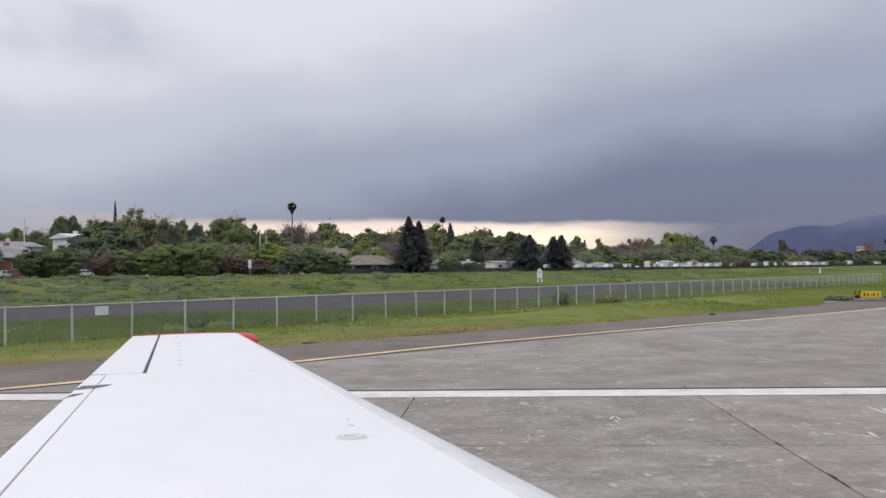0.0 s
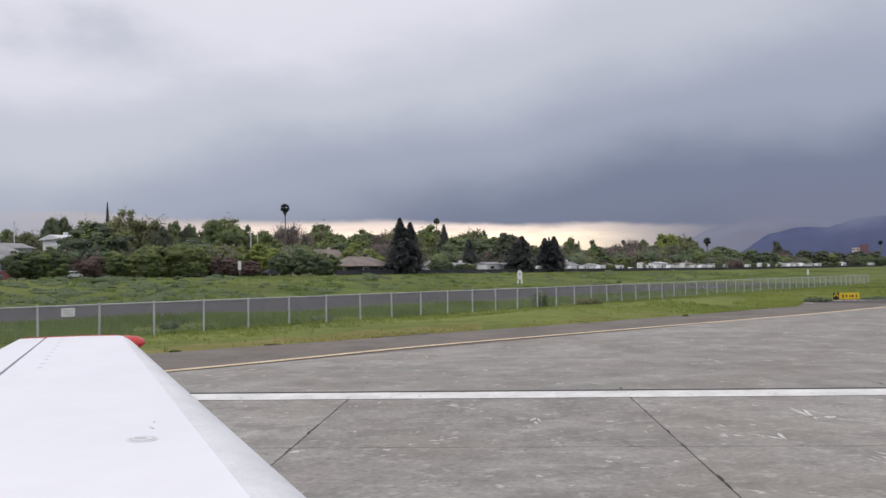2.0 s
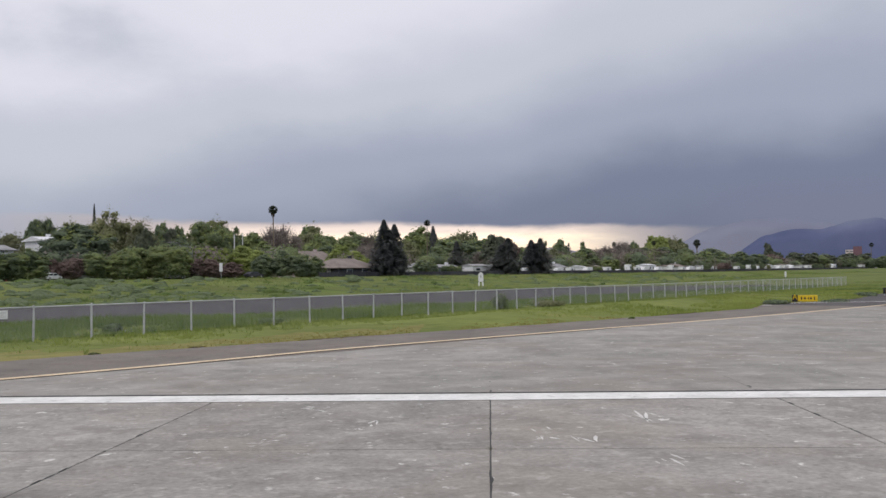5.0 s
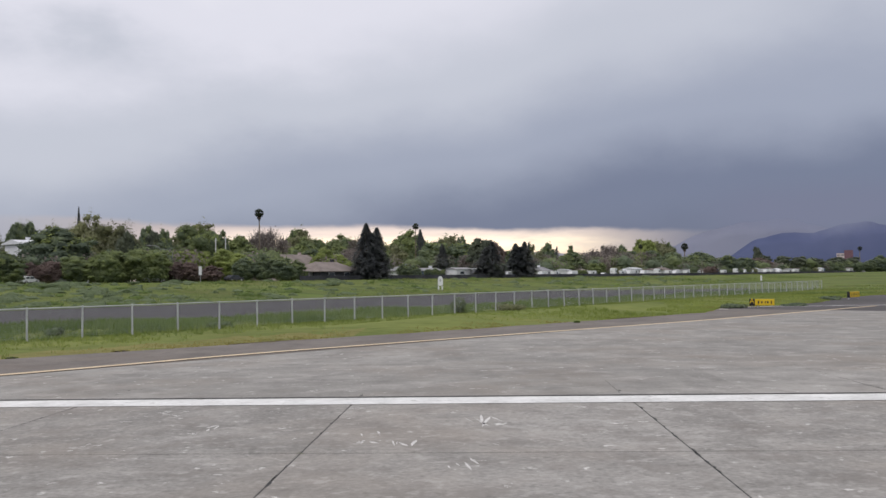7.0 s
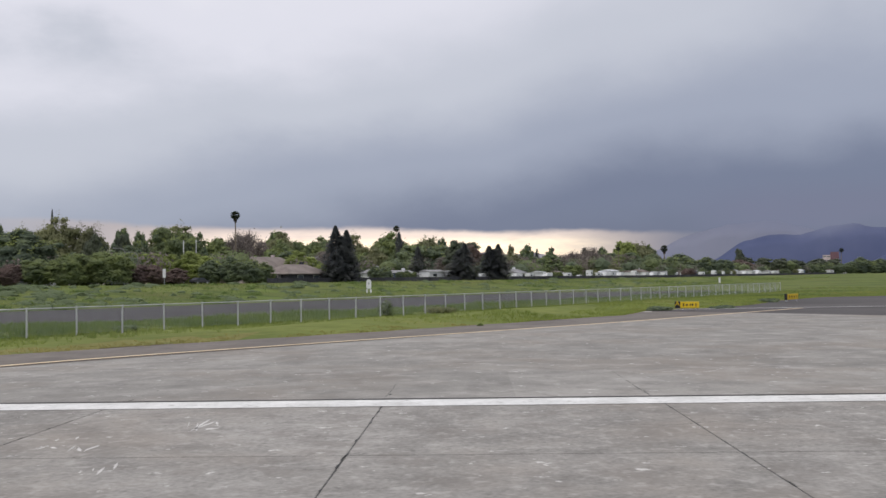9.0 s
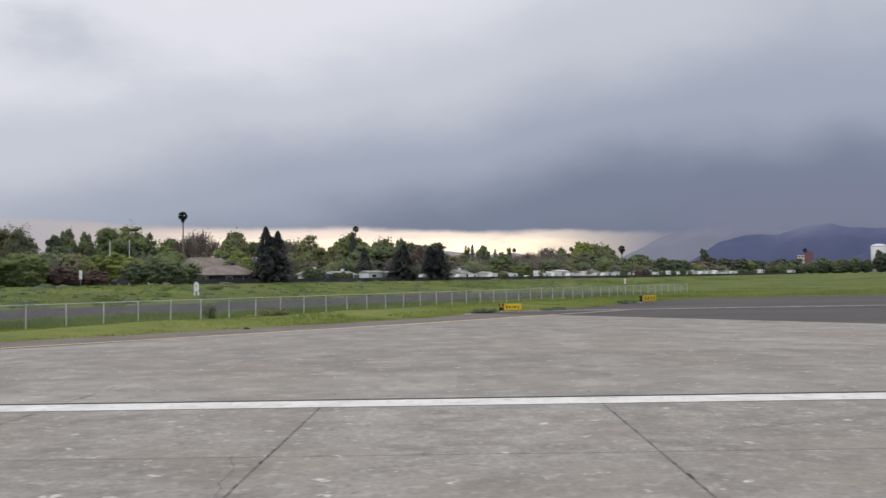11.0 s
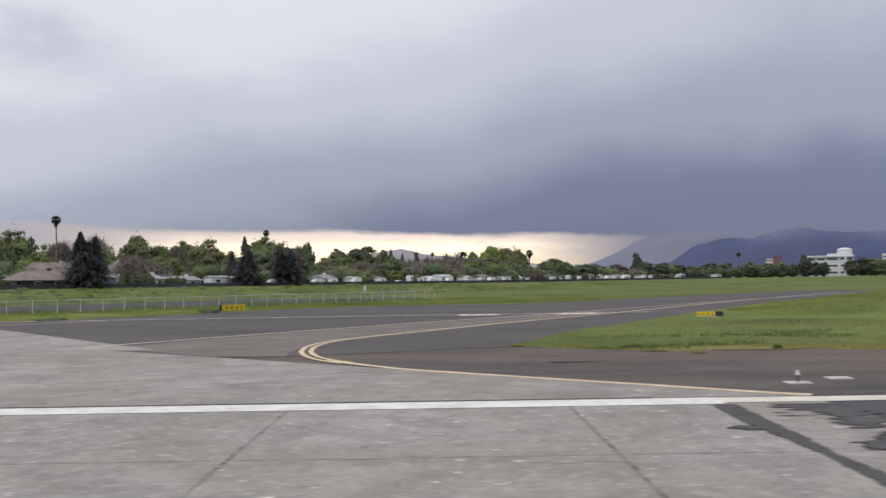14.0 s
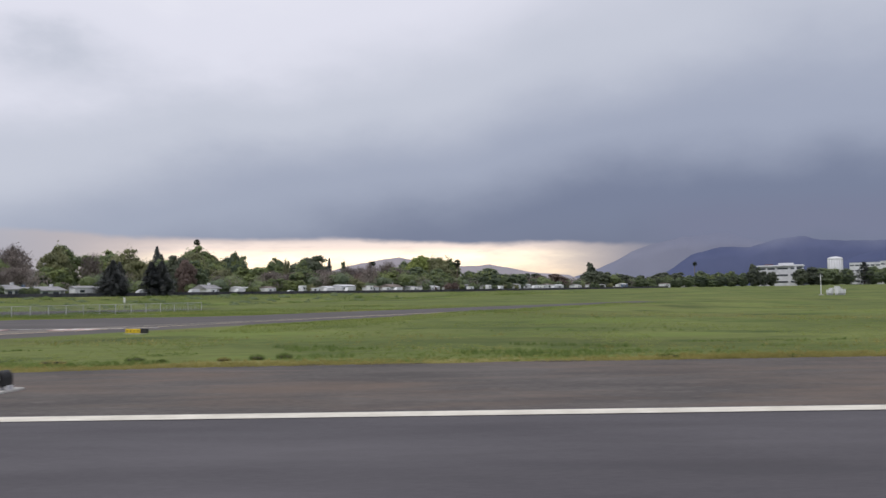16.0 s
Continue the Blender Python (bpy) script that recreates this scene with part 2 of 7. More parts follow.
M_DRY = material("dry_grass", (0.235, 0.215, 0.065), (0.42, 0.375, 0.145), rough=0.9, scale=0.8, big=0.1, bump=0, island=0.4, spec=0.1, sheer=0.4)
M_DRY_TURF = material("dry_trodden_turf", (0.145, 0.145, 0.045), (0.26, 0.235, 0.09), rough=0.95, scale=2.2, big=0.25, bump=0.5, spec=0.1, streak=(0.5, 1, 1),
                      stains=[((0.115, 0.15, 0.04), 0.5, 0.54, 0.64, 0.8), ((0.19, 0.14, 0.085), 1.1, 0.58, 0.70, 0.5)])
M_SOIL = material("bare_soil", (0.05, 0.045, 0.03), (0.10, 0.085, 0.055), rough=0.95, scale=3, big=0.4, bump=0.6)
M_GALV = material("galvanised_steel", (0.42, 0.43, 0.45), (0.58, 0.59, 0.61), rough=0.55, metal=0.1, scale=12, big=1.5, bump=0)
M_WHITE = material("white_sheet_paint", (0.70, 0.71, 0.72), (0.82, 0.83, 0.84), rough=0.5, scale=4, big=0.8, bump=0.03)
M_BARK = material("bark", (0.055, 0.042, 0.03), (0.13, 0.10, 0.075), rough=0.95, scale=3, big=0.6, bump=0.6, streak=(1, 1, 0.25))
M_PALM_BARK = material("palm_bark", (0.16, 0.13, 0.10), (0.27, 0.23, 0.18), rough=0.95, scale=4, big=0.5, bump=0.5)
M_LEAF = leafy("mid_green_leaves", (0.130, 0.168, 0.105), (0.275, 0.325, 0.135))
M_LEAF_DARK = leafy("dark_green_leaves", (0.120, 0.155, 0.115), (0.235, 0.285, 0.160))
M_LEAF_DEEP = leafy("deep_green_leaves", (0.086, 0.100, 0.084), (0.165, 0.190, 0.126))
M_LEAF_LIME = leafy("spring_green_leaves", (0.185, 0.230, 0.085), (0.385, 0.445, 0.145))
# this lighter green carries lit crown tops as well as new growth
M_LEAF_FRESH_LIT = leafy("fresh_lit_green_leaves", (0.17, 0.215, 0.09), (0.33, 0.385, 0.135))
M_LEAF_OLIVE = leafy("olive_green_leaves", (0.175, 0.185, 0.11), (0.305, 0.315, 0.165))
M_LEAF_BROWN = leafy("plum_brown_leaves", (0.165, 0.125, 0.115), (0.265, 0.20, 0.175))
M_TWIG = leafy("bare_twigs", (0.18, 0.155, 0.145), (0.30, 0.26, 0.235))
M_NEEDLE = leafy("conifer_needles", (0.092, 0.102, 0.108), (0.172, 0.182, 0.176))
M_FROND = leafy("palm_fronds", (0.075, 0.09, 0.07), (0.14, 0.16, 0.11))
M_ROOF_TAN = material("tan_roof_shingle", (0.175, 0.148, 0.135), (0.275, 0.235, 0.215), rough=0.9, scale=3, big=0.3, bump=0.2)
M_ROOF_GREY = material("grey_roof_shingle", (0.22, 0.22, 0.23), (0.36, 0.36, 0.37), rough=0.9, scale=3, big=0.3, bump=0.2)
M_WALL_WHITE = material("white_wall", (0.60, 0.61, 0.64), (0.76, 0.77, 0.80), rough=0.85, scale=2, big=0.3, bump=0.05)
M_WALL_BLUE = material("blue_grey_wall", (0.10, 0.14, 0.22), (0.17, 0.22, 0.31), rough=0.85, scale=2, big=0.3, bump=0.05)
M_WALL_RED = material("red_brown_wall", (0.26, 0.09, 0.09), (0.37, 0.15, 0.15), rough=0.85, scale=2, big=0.3, bump=0.05)
M_WALL_PINK = material("pale_pink_wall", (0.50, 0.40, 0.41), (0.64, 0.54, 0.55), rough=0.85, scale=2, big=0.3, bump=0.05)
M_PANE = material("dark_window_glass", (0.03, 0.04, 0.05), (0.08, 0.09, 0.11), rough=0.12, scale=1, big=0.2, bump=0, spec=0.6)
M_DARK_FENCE = material("dark_stained_boards", (0.036, 0.037, 0.046), (0.082, 0.082, 0.095), rough=0.9, scale=4, big=0.4, bump=0.2, obrand=0.5)
M_SIGN_YELLOW = material("sign_yellow", (0.62, 0.42, 0.015), (0.74, 0.52, 0.03), rough=0.5, scale=4, big=1, bump=0)
M_SIGN_BLACK = material("sign_black", (0.015, 0.015, 0.016), (0.035, 0.035, 0.036), rough=0.55, scale=4, big=1, bump=0)
M_SCUFF = material("scraped_pale_concrete", (0.48, 0.47, 0.45), (0.70, 0.685, 0.66), rough=0.9, scale=14, big=2.0, bump=0.1)
M_PAD = material("pale_concrete_pad", (0.42, 0.41, 0.38), (0.58, 0.57, 0.54), rough=0.9, scale=8, big=1.2, bump=0.2)
M_LENS = material("clear_lamp_lens", (0.6, 0.6, 0.58), (0.75, 0.75, 0.72), rough=0.1, scale=3, big=1, bump=0, spec=0.8)

# ---- helpers for meshes ----
def obj(name, verts, faces, mat, parent=None, label="", smooth=False):
    me = bpy.data.meshes.new(name)
    me.from_pydata([tuple(v) for v in verts], [], faces)
    if isinstance(mat, (list, tuple)):
        for m in mat:
            me.materials.append(m)
    else:
        me.materials.append(mat)
    if smooth:
        me.polygons.foreach_set("use_smooth", [True] * len(me.polygons))
    me.update()
    ob = new(name, me)
    if parent:
        ob.parent = parent
    if label:
        ob["label"] = label
    return ob


def part(name, bm, mat, parent, label="", smooth=False):
    me = bpy.data.meshes.new(name)
    bm.to_mesh(me)
    bm.free()
    me.materials.append(mat)
    if smooth:
        me.polygons.foreach_set("use_smooth", [True] * len(me.polygons))
    ob = new(name, me)
    ob.parent = parent
    if label:
        ob["label"] = label
    return ob


def box_bm(x0, x1, y0, y1, z0, z1, bevel=0.0, bm=None):
    bm = bm or bmesh.new()
    m = Matrix.Translation(((x0 + x1) / 2, (y0 + y1) / 2, (z0 + z1) / 2)) @ Matrix.Diagonal((x1 - x0, y1 - y0, z1 - z0, 1))
    made = bmesh.ops.create_cube(bm, size=1, matrix=m)
    if bevel:
        edges = {e for v in made["verts"] for e in v.link_edges}
        bmesh.ops.bevel(bm, geom=list(edges), offset=bevel, segments=2, affect="EDGES", profile=0.6)
    return bm


def rod_bm(a, b, r0, r1=None, n=8, bm=None):
    bm = bm or bmesh.new()
    a, b = Vector(a), Vector(b)
    way = b - a
    m = Matrix.Translation((a + b) / 2) @ way.to_track_quat("Z", "Y").to_matrix().to_4x4()
    bmesh.ops.create_cone(bm, cap_ends=True, segments=n, radius1=r0, radius2=r0 if r1 is None else r1, depth=way.length, matrix=m)
    return bm


def thing(name, x, y, z, label, category, group="", turn=0.0):
    ob = new(name)
    ob.empty_display_size = 0.3
    ob.matrix_world = pose(x, y, z, 0, 0, turn)
    return tagged(ob, label, category, group)


# ---- lie of the land ----
FX, FY, FU, FV = 5.3, 54.4, 0.576, 0.817  # a point on the perimeter fence and its direction


def smooth01(v):
    v = min(1.0, max(0.0, v))
    return v * v * (3 - 2 * v)


def behind(x, y):
    """Metres behind the perimeter fence."""
    return -FV * (x - FX) + FU * (y - FY)


def along(s, d):
    """The place s metres along the fence and d metres behind it."""
    return FX + FU * s - FV * d, FY + FV * s + FU * d


def mound(x, y, d):
    """The low grassy rise between the apron and the fence."""
    u = (d + 6.8) / 4.6
    if abs(u) >= 1:
        return 0.0
    s = (x - FX) * FU + (y - FY) * FV
    run = smooth01((s + 26) / 16) * smooth01((30 - s) / 10)
    return 0.34 * (1 - u * u) ** 2 * run * (0.8 + 0.7 * noise.noise((x * 0.17, y * 0.17, 11)))


# far edge of all pavement, seen from the runway, and its near grass island
FAR_EDGE = [(-75, -45), (-45, -14), (-20, 11), (-3.8, 26.9), (3.5, 33.6), (8.9, 39.2), (18.6, 49.6), (21.2, 56.0), (25.9, 59.3), (30.2, 64.3), (36.0, 75.2), (43.3, 85.2), (52.0, 86.4), (60.0, 87.0), (65.0, 90.0), (69.0, 96.5), (76.5, 106.0), (94, 128), (112, 148), (160, 200), (260, 300)]
ISLAND = [(54.6, 28.2), (56.0, 31.6), (57.8, 36.5), (61.5, 42.8), (67.1, 53.3), (79.5, 74.6), (102.3, 108), (160, 178), (260, 285)]


def swell(x, y):
    """The grass island rises a little beside the taxiway."""
    u = (x - float(np.interp(y, [p[1] for p in ISLAND], [p[0] for p in ISLAND]))) * 0.83
    if not 0.4 < u < 24 or not 54 < y < 230:
        return 0.0
    high = float(np.interp(y, [54, 62, 75, 95, 125, 150, 230], [0.0, 0.24, 0.36, 0.48, 0.55, 0.5, 0.0]))
    return high * smooth01((u - 0.4) / 4.5) * smooth01((24 - u) / 16) * (1 + 0.25 * noise.noise((x * 0.12, y * 0.12, 19)))


def land(x, y):
    d = behind(x, y)
    bank = 2.3 * smooth01((d - 42) / 39)
    slope = 2.3 * smooth01((y - 120) / 330)
    return max(bank, slope) + mound(x, y, d) + swell(x, y) + 0.003 * max(0.0, math.hypot(x, y) - 300)


def ribbon(name, left, right, mat, lift, label="", kind="structure", cuts=6, thick=0.0):
    """A paved strip between two polylines of equal length, draped on the land."""
    verts, faces = [], []
    n = len(left)
    for (ax, ay), (bx, by) in zip(left, right):
        for k in range(cuts + 1):
            x, y = ax + (bx - ax) * k / cuts, ay + (by - ay) * k / cuts
            verts.append((x, y, land(x, y) + lift))
    for i in range(n - 1):
        for k in range(cuts):
            a = i * (cuts + 1) + k
            faces.append((a, a + 1, a + cuts + 2, a + cuts + 1))
    ob = obj(name, verts, faces, mat)
    me = ob.data
    if sum(p.normal.z for p in me.polygons) < 0:
        me.flip_normals()
    return tagged(ob, label, "", "", kind) if label else ob


def densify(pts, step):
    out = []
    for (ax, ay), (bx, by) in zip(pts, pts[1:]):
        k = max(1, int(math.hypot(bx - ax, by - ay) / step))
        out += [(ax + (bx - ax) * i / k, ay + (by - ay) * i / k) for i in range(k)]
    return out + [pts[-1]]


def curve_pts(pts, step=0.6):
    """A smooth line through the given places."""
    p = [Vector((*q, 0)) for q in pts]
    p = [2 * p[0] - p[1]] + p + [2 * p[-1] - p[-2]]
    out = []
    for a, b, c, d in zip(p, p[1:], p[2:], p[3:]):
        k = max(2, int((c - b).length / step))
        for i in range(k):
            t = i / k
            q = 0.5 * (2 * b + (c - a) * t + (2 * a - 5 * b + 4 * c - d) * t * t + (3 * b - a - 3 * c + d) * t ** 3)
            out.append((q.x, q.y))
    return out + [tuple(pts[-1])]


def offset(pts, w):
    out = []
    for i, (x, y) in enumerate(pts):
        (ax, ay), (bx, by) = pts[max(0, i - 1)], pts[min(len(pts) - 1, i + 1)]
        l = math.hypot(bx - ax, by - ay) or 1
        out.append((x - (by - ay) / l * w, y + (bx - ax) / l * w))
    return out


def stripe(name, pts, width, mat, lift, label):
    return ribbon(name, offset(pts, width / 2), offset(pts, -width / 2), mat, lift, label, cuts=1)


# ---- ground sheet ----
def ground_sheet():
    xs = np.unique(np.concatenate([np.arange(-4500, -300, 300), np.arange(-300, 420, 8), np.arange(-16, 44, 1), np.arange(64, 150, 2), np.arange(420, 4600, 300)]))
    ys = np.unique(np.concatenate([np.arange(-4500, -60, 300), np.arange(-60, 560, 8), np.arange(24, 84, 1), np.arange(84, 180, 2), np.arange(560, 4600, 300)]))
    verts = [(x, y, land(x, y) - 0.05) for y in ys for x in xs]
    nx = len(xs)
    faces = [(j * nx + i, j * nx + i + 1, (j + 1) * nx + i + 1, (j + 1) * nx + i) for j in range(len(ys) - 1) for i in range(nx - 1)]
    tagged(obj("ground", verts, faces, M_GRASS, smooth=True), "green turf with dry yellow patches round the runway", "ground", "", "structure")


ground_sheet()

def ragged(pts, amount=0.32):
    """Crumble an edge a little."""
    return [(x, y + amount * (noise.noise((x * 0.45, y * 0.45, 2)) + 0.7 * noise.noise((x * 1.9, y * 1.9, 4)))) for x, y in pts]


def pavement_sheet():
    far = densify(FAR_EDGE, 1.2)
    rows = ragged(far)
    # the apron: between the runway and the far edge, up to the island's tip
    a = [p for p in rows if p[0] <= 54.6]
    a += [(54.7, 28.2), (57.3, 26.4), (59.2, 25.3)]
    west, east = [p for p in a if p[0] <= 32], [p for p in a if p[0] > 31]
    ribbon("apron", west, [(p[0], -40.0) for p in west], M_ASPHALT, 0.0, "weathered grey-brown asphalt apron beside the runway", cuts=30)
    ribbon("apron", east, [(p[0], -40.0) for p in east], M_SHOULDER, -0.004, "dark weathered asphalt apron by the taxiway", cuts=30)
    # the taxiway that leaves it to the north-east
    left = [p for p in densify([p for p in FAR_EDGE if p[0] >= 50], 4) if p[0] < 119]
    right_raw = [p for p in ragged(densify(ISLAND, 1.0)) if p[0] < 121]
    n = 220

    def resample(pts, n):
        d = [0]
        for p, q in zip(pts, pts[1:]):
            d.append(d[-1] + math.dist(p, q))
        return [(float(np.interp(d[-1] * k / n, d, [p[0] for p in pts])), float(np.interp(d[-1] * k / n, d, [p[1] for p in pts]))) for k in range(n + 1)]

    ribbon("taxiway", resample([(54.6, 88.8)] + [p for p in left if p[0] > 55], n), resample(right_raw, n), M_TAXI, 0.004, "dark asphalt taxiway leaving the apron", cuts=6)
    # shoulder south of the island
    sh = [(54.6, 28.2), (57.3, 26.4), (59.5, 25.3), (63, 25.6), (66, 24.4), (72, 24.2), (77, 25.3), (87, 25.7), (98, 25.9), (140, 25.6), (260, 25.7)]
    sh = ragged(densify(sh, 0.7))
    ribbon("runway_shoulder", sh, [(x, 15.2) for x, _ in sh], M_SHOULDER, -0.0034, "rough grey-brown asphalt shoulder", cuts=6)


pavement_sheet()
ribbon("runway", [(x, -14.38) for x in range(-60, 59, 8)] + [(58.8, -14.38)], [(x, -40) for x in range(-60, 59, 8)] + [(58.8, -40)], M_ASPHALT_DARK, 0.006, "dark asphalt runway surface beside the concrete", cuts=4)
ribbon("runway", [(x, 15.25) for x in range(58, 300, 8)], [(x, -40) for x in range(58, 300, 8)], M_ASPHALT_DARK, 0.008, "dark asphalt runway surface", cuts=4)
ENTRY_FAR = [(20.9, 55.0), (25.9, 59.3), (30.2, 64.3), (36.0, 75.2), (43.3, 85.2), (54.6, 88.8)]
ENTRY_NEAR = [(26.4, 49.8), (34.0, 40.4), (40.0, 31.2), (46.0, 25.6), (54.6, 28.2)]


def evenly(pts, n):
    """The same line with n equal steps."""
    run = [0.0]
    for p, q in zip(pts, pts[1:]):
        run.append(run[-1] + math.dist(p, q))
    return [(float(np.interp(run[-1] * k / n, run, [p[0] for p in pts])), float(np.interp(run[-1] * k / n, run, [p[1] for p in pts]))) for k in range(n + 1)]


ribbon("taxiway_entry", evenly(ENTRY_FAR, 40), evenly(curve_pts(ENTRY_NEAR, 1.0), 40), M_TAXI, 0.006, "dark asphalt taxiway entry", cuts=8)


def road_near(s):
    return 8.6 + 0.32 * min(60.0, max(0.0, -(s + 3.0)))


ROAD_RUN = [-160 + 4.0 * k for k in range(65)]
ribbon("perimeter_road", [along(v, 41 - 24 * smooth01((v - 76) / 20)) for v in ROAD_RUN], [along(v, road_near(v) + 6 * smooth01((v - 76) / 20)) for v in ROAD_RUN], M_ROAD, -0.02, "old grey asphalt strip beyond the fence", cuts=6)

# dry trodden grass along the edges of the pavement
def dry_edge(name, pts, wide, label, seed):
    pts = densify(pts, 0.6)
    outer = [(x, y + wide * (0.75 + 0.9 * noise.noise((x * 0.16, y * 0.16, seed)) + 0.5 * noise.noise((x * 0.7, y * 0.7, seed)))) for x, y in pts]
    ribbon(name, outer, [(x, y - 0.6) for x, y in pts], M_DRY_TURF, -0.030, label, cuts=3)


dry_edge("dry_verge", FAR_EDGE[1:4] + [(1.6, 31.9)], 5.6, "dry yellow-brown grass along the apron edge", 3)
dry_edge("dry_verge", [(57.3, 26.4), (59.5, 25.3), (63, 25.6), (66, 24.4), (72, 24.2), (77, 25.3), (87, 25.7), (98, 25.9), (140, 25.6), (220, 25.7)], 2.3, "dry yellow-brown grass along the runway shoulder", 7)

def lush_verge():
    """Brighter turf between the apron's edge and the fence."""
    near = [p for p in densify(FAR_EDGE[2:12], 0.8) if -60 < (p[0] - FX) * FU + (p[1] - FY) * FV < 75]
    far = [along((x - FX) * FU + (y - FY) * FV, -0.2 + 0.8 * noise.noise((x * 0.3, y * 0.3, 17))) for x, y in near]
    ribbon("verge_turf", far, [(x + 0.3, y - 0.3) for x, y in near], M_VERGE_TURF, -0.036, "lush yellow-green turf along the apron edge", cuts=22)


lush_verge()

# the turf climbs to the taxiway's edge round the island
def turf_lip(name, pts, label):
    pts = ragged(densify(pts, 1.0))
    verts, faces = [], []
    for x, y in pts:
        wob = 0.5 * noise.noise((x * 0.5, y * 0.5, 6))
        for dx, dz in ((-0.25, 0.002), (0.05 + 0.12 * wob, 0.012), (0.9 + wob, -0.02), (2.6 + 2 * wob, -0.056)):
            verts.append((x + dx, y - dx * 0.5, land(x, y) + dz))
    for i in range(len(pts) - 1):
        faces += [(i * 4 + j, i * 4 + j + 1, i * 4 + j + 5, i * 4 + j + 4) for j in range(3)]
    ob = obj(name, verts, faces, M_GRASS, smooth=True)
    if sum(p.normal.z for p in ob.data.polygons) < 0:
        ob.data.flip_normals()
    tagged(ob, label, "", "", "structure")


turf_lip("island_lip", ISLAND[:9], "green turf rising to the edge of the taxiway")

# ---- painted lines ----
stripe("runway_edge_line", [(x, 14.75) for x in range(-60, 60, 3)], 0.78, M_WHITE_PAINT, 0.020, "worn white runway edge stripe on concrete")
stripe("runway_edge_line", [(x, 14.80) for x in range(57, 300, 3)], 0.58, M_CREAM_PAINT, 0.020, "cream-white runway edge stripe on asphalt")
Y_EDGE = curve_pts([(-30, -6.5), (-16, 8.0), (-5.1, 19.0), (-0.5, 24.4), (3.1, 28.0), (7.5, 32.2), (16.8, 41.2), (25.0, 50.0), (31, 56.5)])
stripe("apron_edge_line", Y_EDGE, 0.32, M_YELLOW_PAINT, 0.018, "faded yellow apron edge line")
LEAD_IN = curve_pts([(40.0, 31.0), (45.0, 38.3), (49.6, 44.5), (56.8, 53.7), (67.3, 67.5), (84, 90), (110, 122)])
stripe("taxiway_centre_line", LEAD_IN, 0.30, M_PALE_PAINT, 0.016, "worn yellow taxiway line")
def tapered(name, pts, widths, mat, lift, label):
    """A painted line whose width follows the pairs (y, width)."""
    ys, ws = [w[0] for w in widths], [w[1] for w in widths]
    half = [float(np.interp(y, ys, ws)) / 2 for _, y in pts]
    one, two = offset(pts, 1.0), offset(pts, -1.0)
    left = [(x + (ox - x) * h, y + (oy - y) * h) for (x, y), (ox, oy), h in zip(pts, one, half)]
    right = [(x + (ox - x) * h, y + (oy - y) * h) for (x, y), (ox, oy), h in zip(pts, two, half)]
    return ribbon(name, left, right, mat, lift, label, cuts=1)


ARC = curve_pts([(36.2, 25.6), (35.67, 24.86), (34.84, 23.83), (33.96, 22.55), (33.3, 21.2), (32.65, 19.0), (32.1, 16.5), (32.05, 14.9), (32.3, 13.1), (32.75, 11.4), (33.3, 10.0), (34.0, 8.7), (36, 6.2), (40, 3.0)], 0.4)
tapered("arc_border", ARC, ((8.0, 0.34), (15.0, 0.37), (19.0, 0.30), (23.0, 0.17), (25.6, 0.07)), M_BLACK_PAINT, 0.024, "black border of a curved taxi line")
tapered("arc_line", ARC, ((8.0, 0.16), (15.0, 0.165), (20.0, 0.15), (23.0, 0.10), (25.6, 0.06)), M_PALE_LINE, 0.028, "curved worn pale yellow taxi line")
TURN = curve_pts([(110, 128), (88, 95.4), (71.6, 70.1), (62.0, 54.5), (55.8, 45.2), (51.4, 37.8), (49.6, 34.8), (48.5, 32.4), (48.1, 30.4), (48.1, 28.4), (48.45, 26.2), (49.3, 24.0), (51.4, 21.25), (52.63, 20.2), (54.1, 19.0), (56.5, 17.1), (58.1, 15.8), (58.8, 15.35)], 0.5)
APEX = next(i for i, q in enumerate(TURN) if q[1] < 23.6)
stripe("taxiway_edge_line", TURN[APEX - 1:], 0.25, M_YELLOW_PAINT, 0.017, "yellow taxiway edge line along the concrete")
for side in (-0.145, 0.145):
    stripe("taxiway_edge_line", offset(TURN[:APEX + 2], side), 0.16, M_YELLOW_PAINT, 0.016, "one of a pair of yellow taxiway edge lines")
ribbon("worn_wedge", evenly([(45.4, 26.2), (42.8, 28.6), (41.0, 31.2), (45.6, 38.3), (50.2, 44.5), (57.3, 53.7), (63.0, 61.2)], 30), evenly([(47.9, 25.6), (47.7, 27.2), (47.8, 29.2), (48.3, 32.0), (50.6, 36.6), (55.4, 44.9), (63.4, 58.0)], 30), M_ASPHALT, 0.010, "paler worn asphalt between the taxiway lines", cuts=3)
stripe("hold_line", curve_pts([(23, 57.5), (35, 57.8), (48, 57.8), (56, 58.0), (66, 57.6)]), 0.34, M_WHITE_PAINT, 0.016, "worn white line across the taxiway entry")
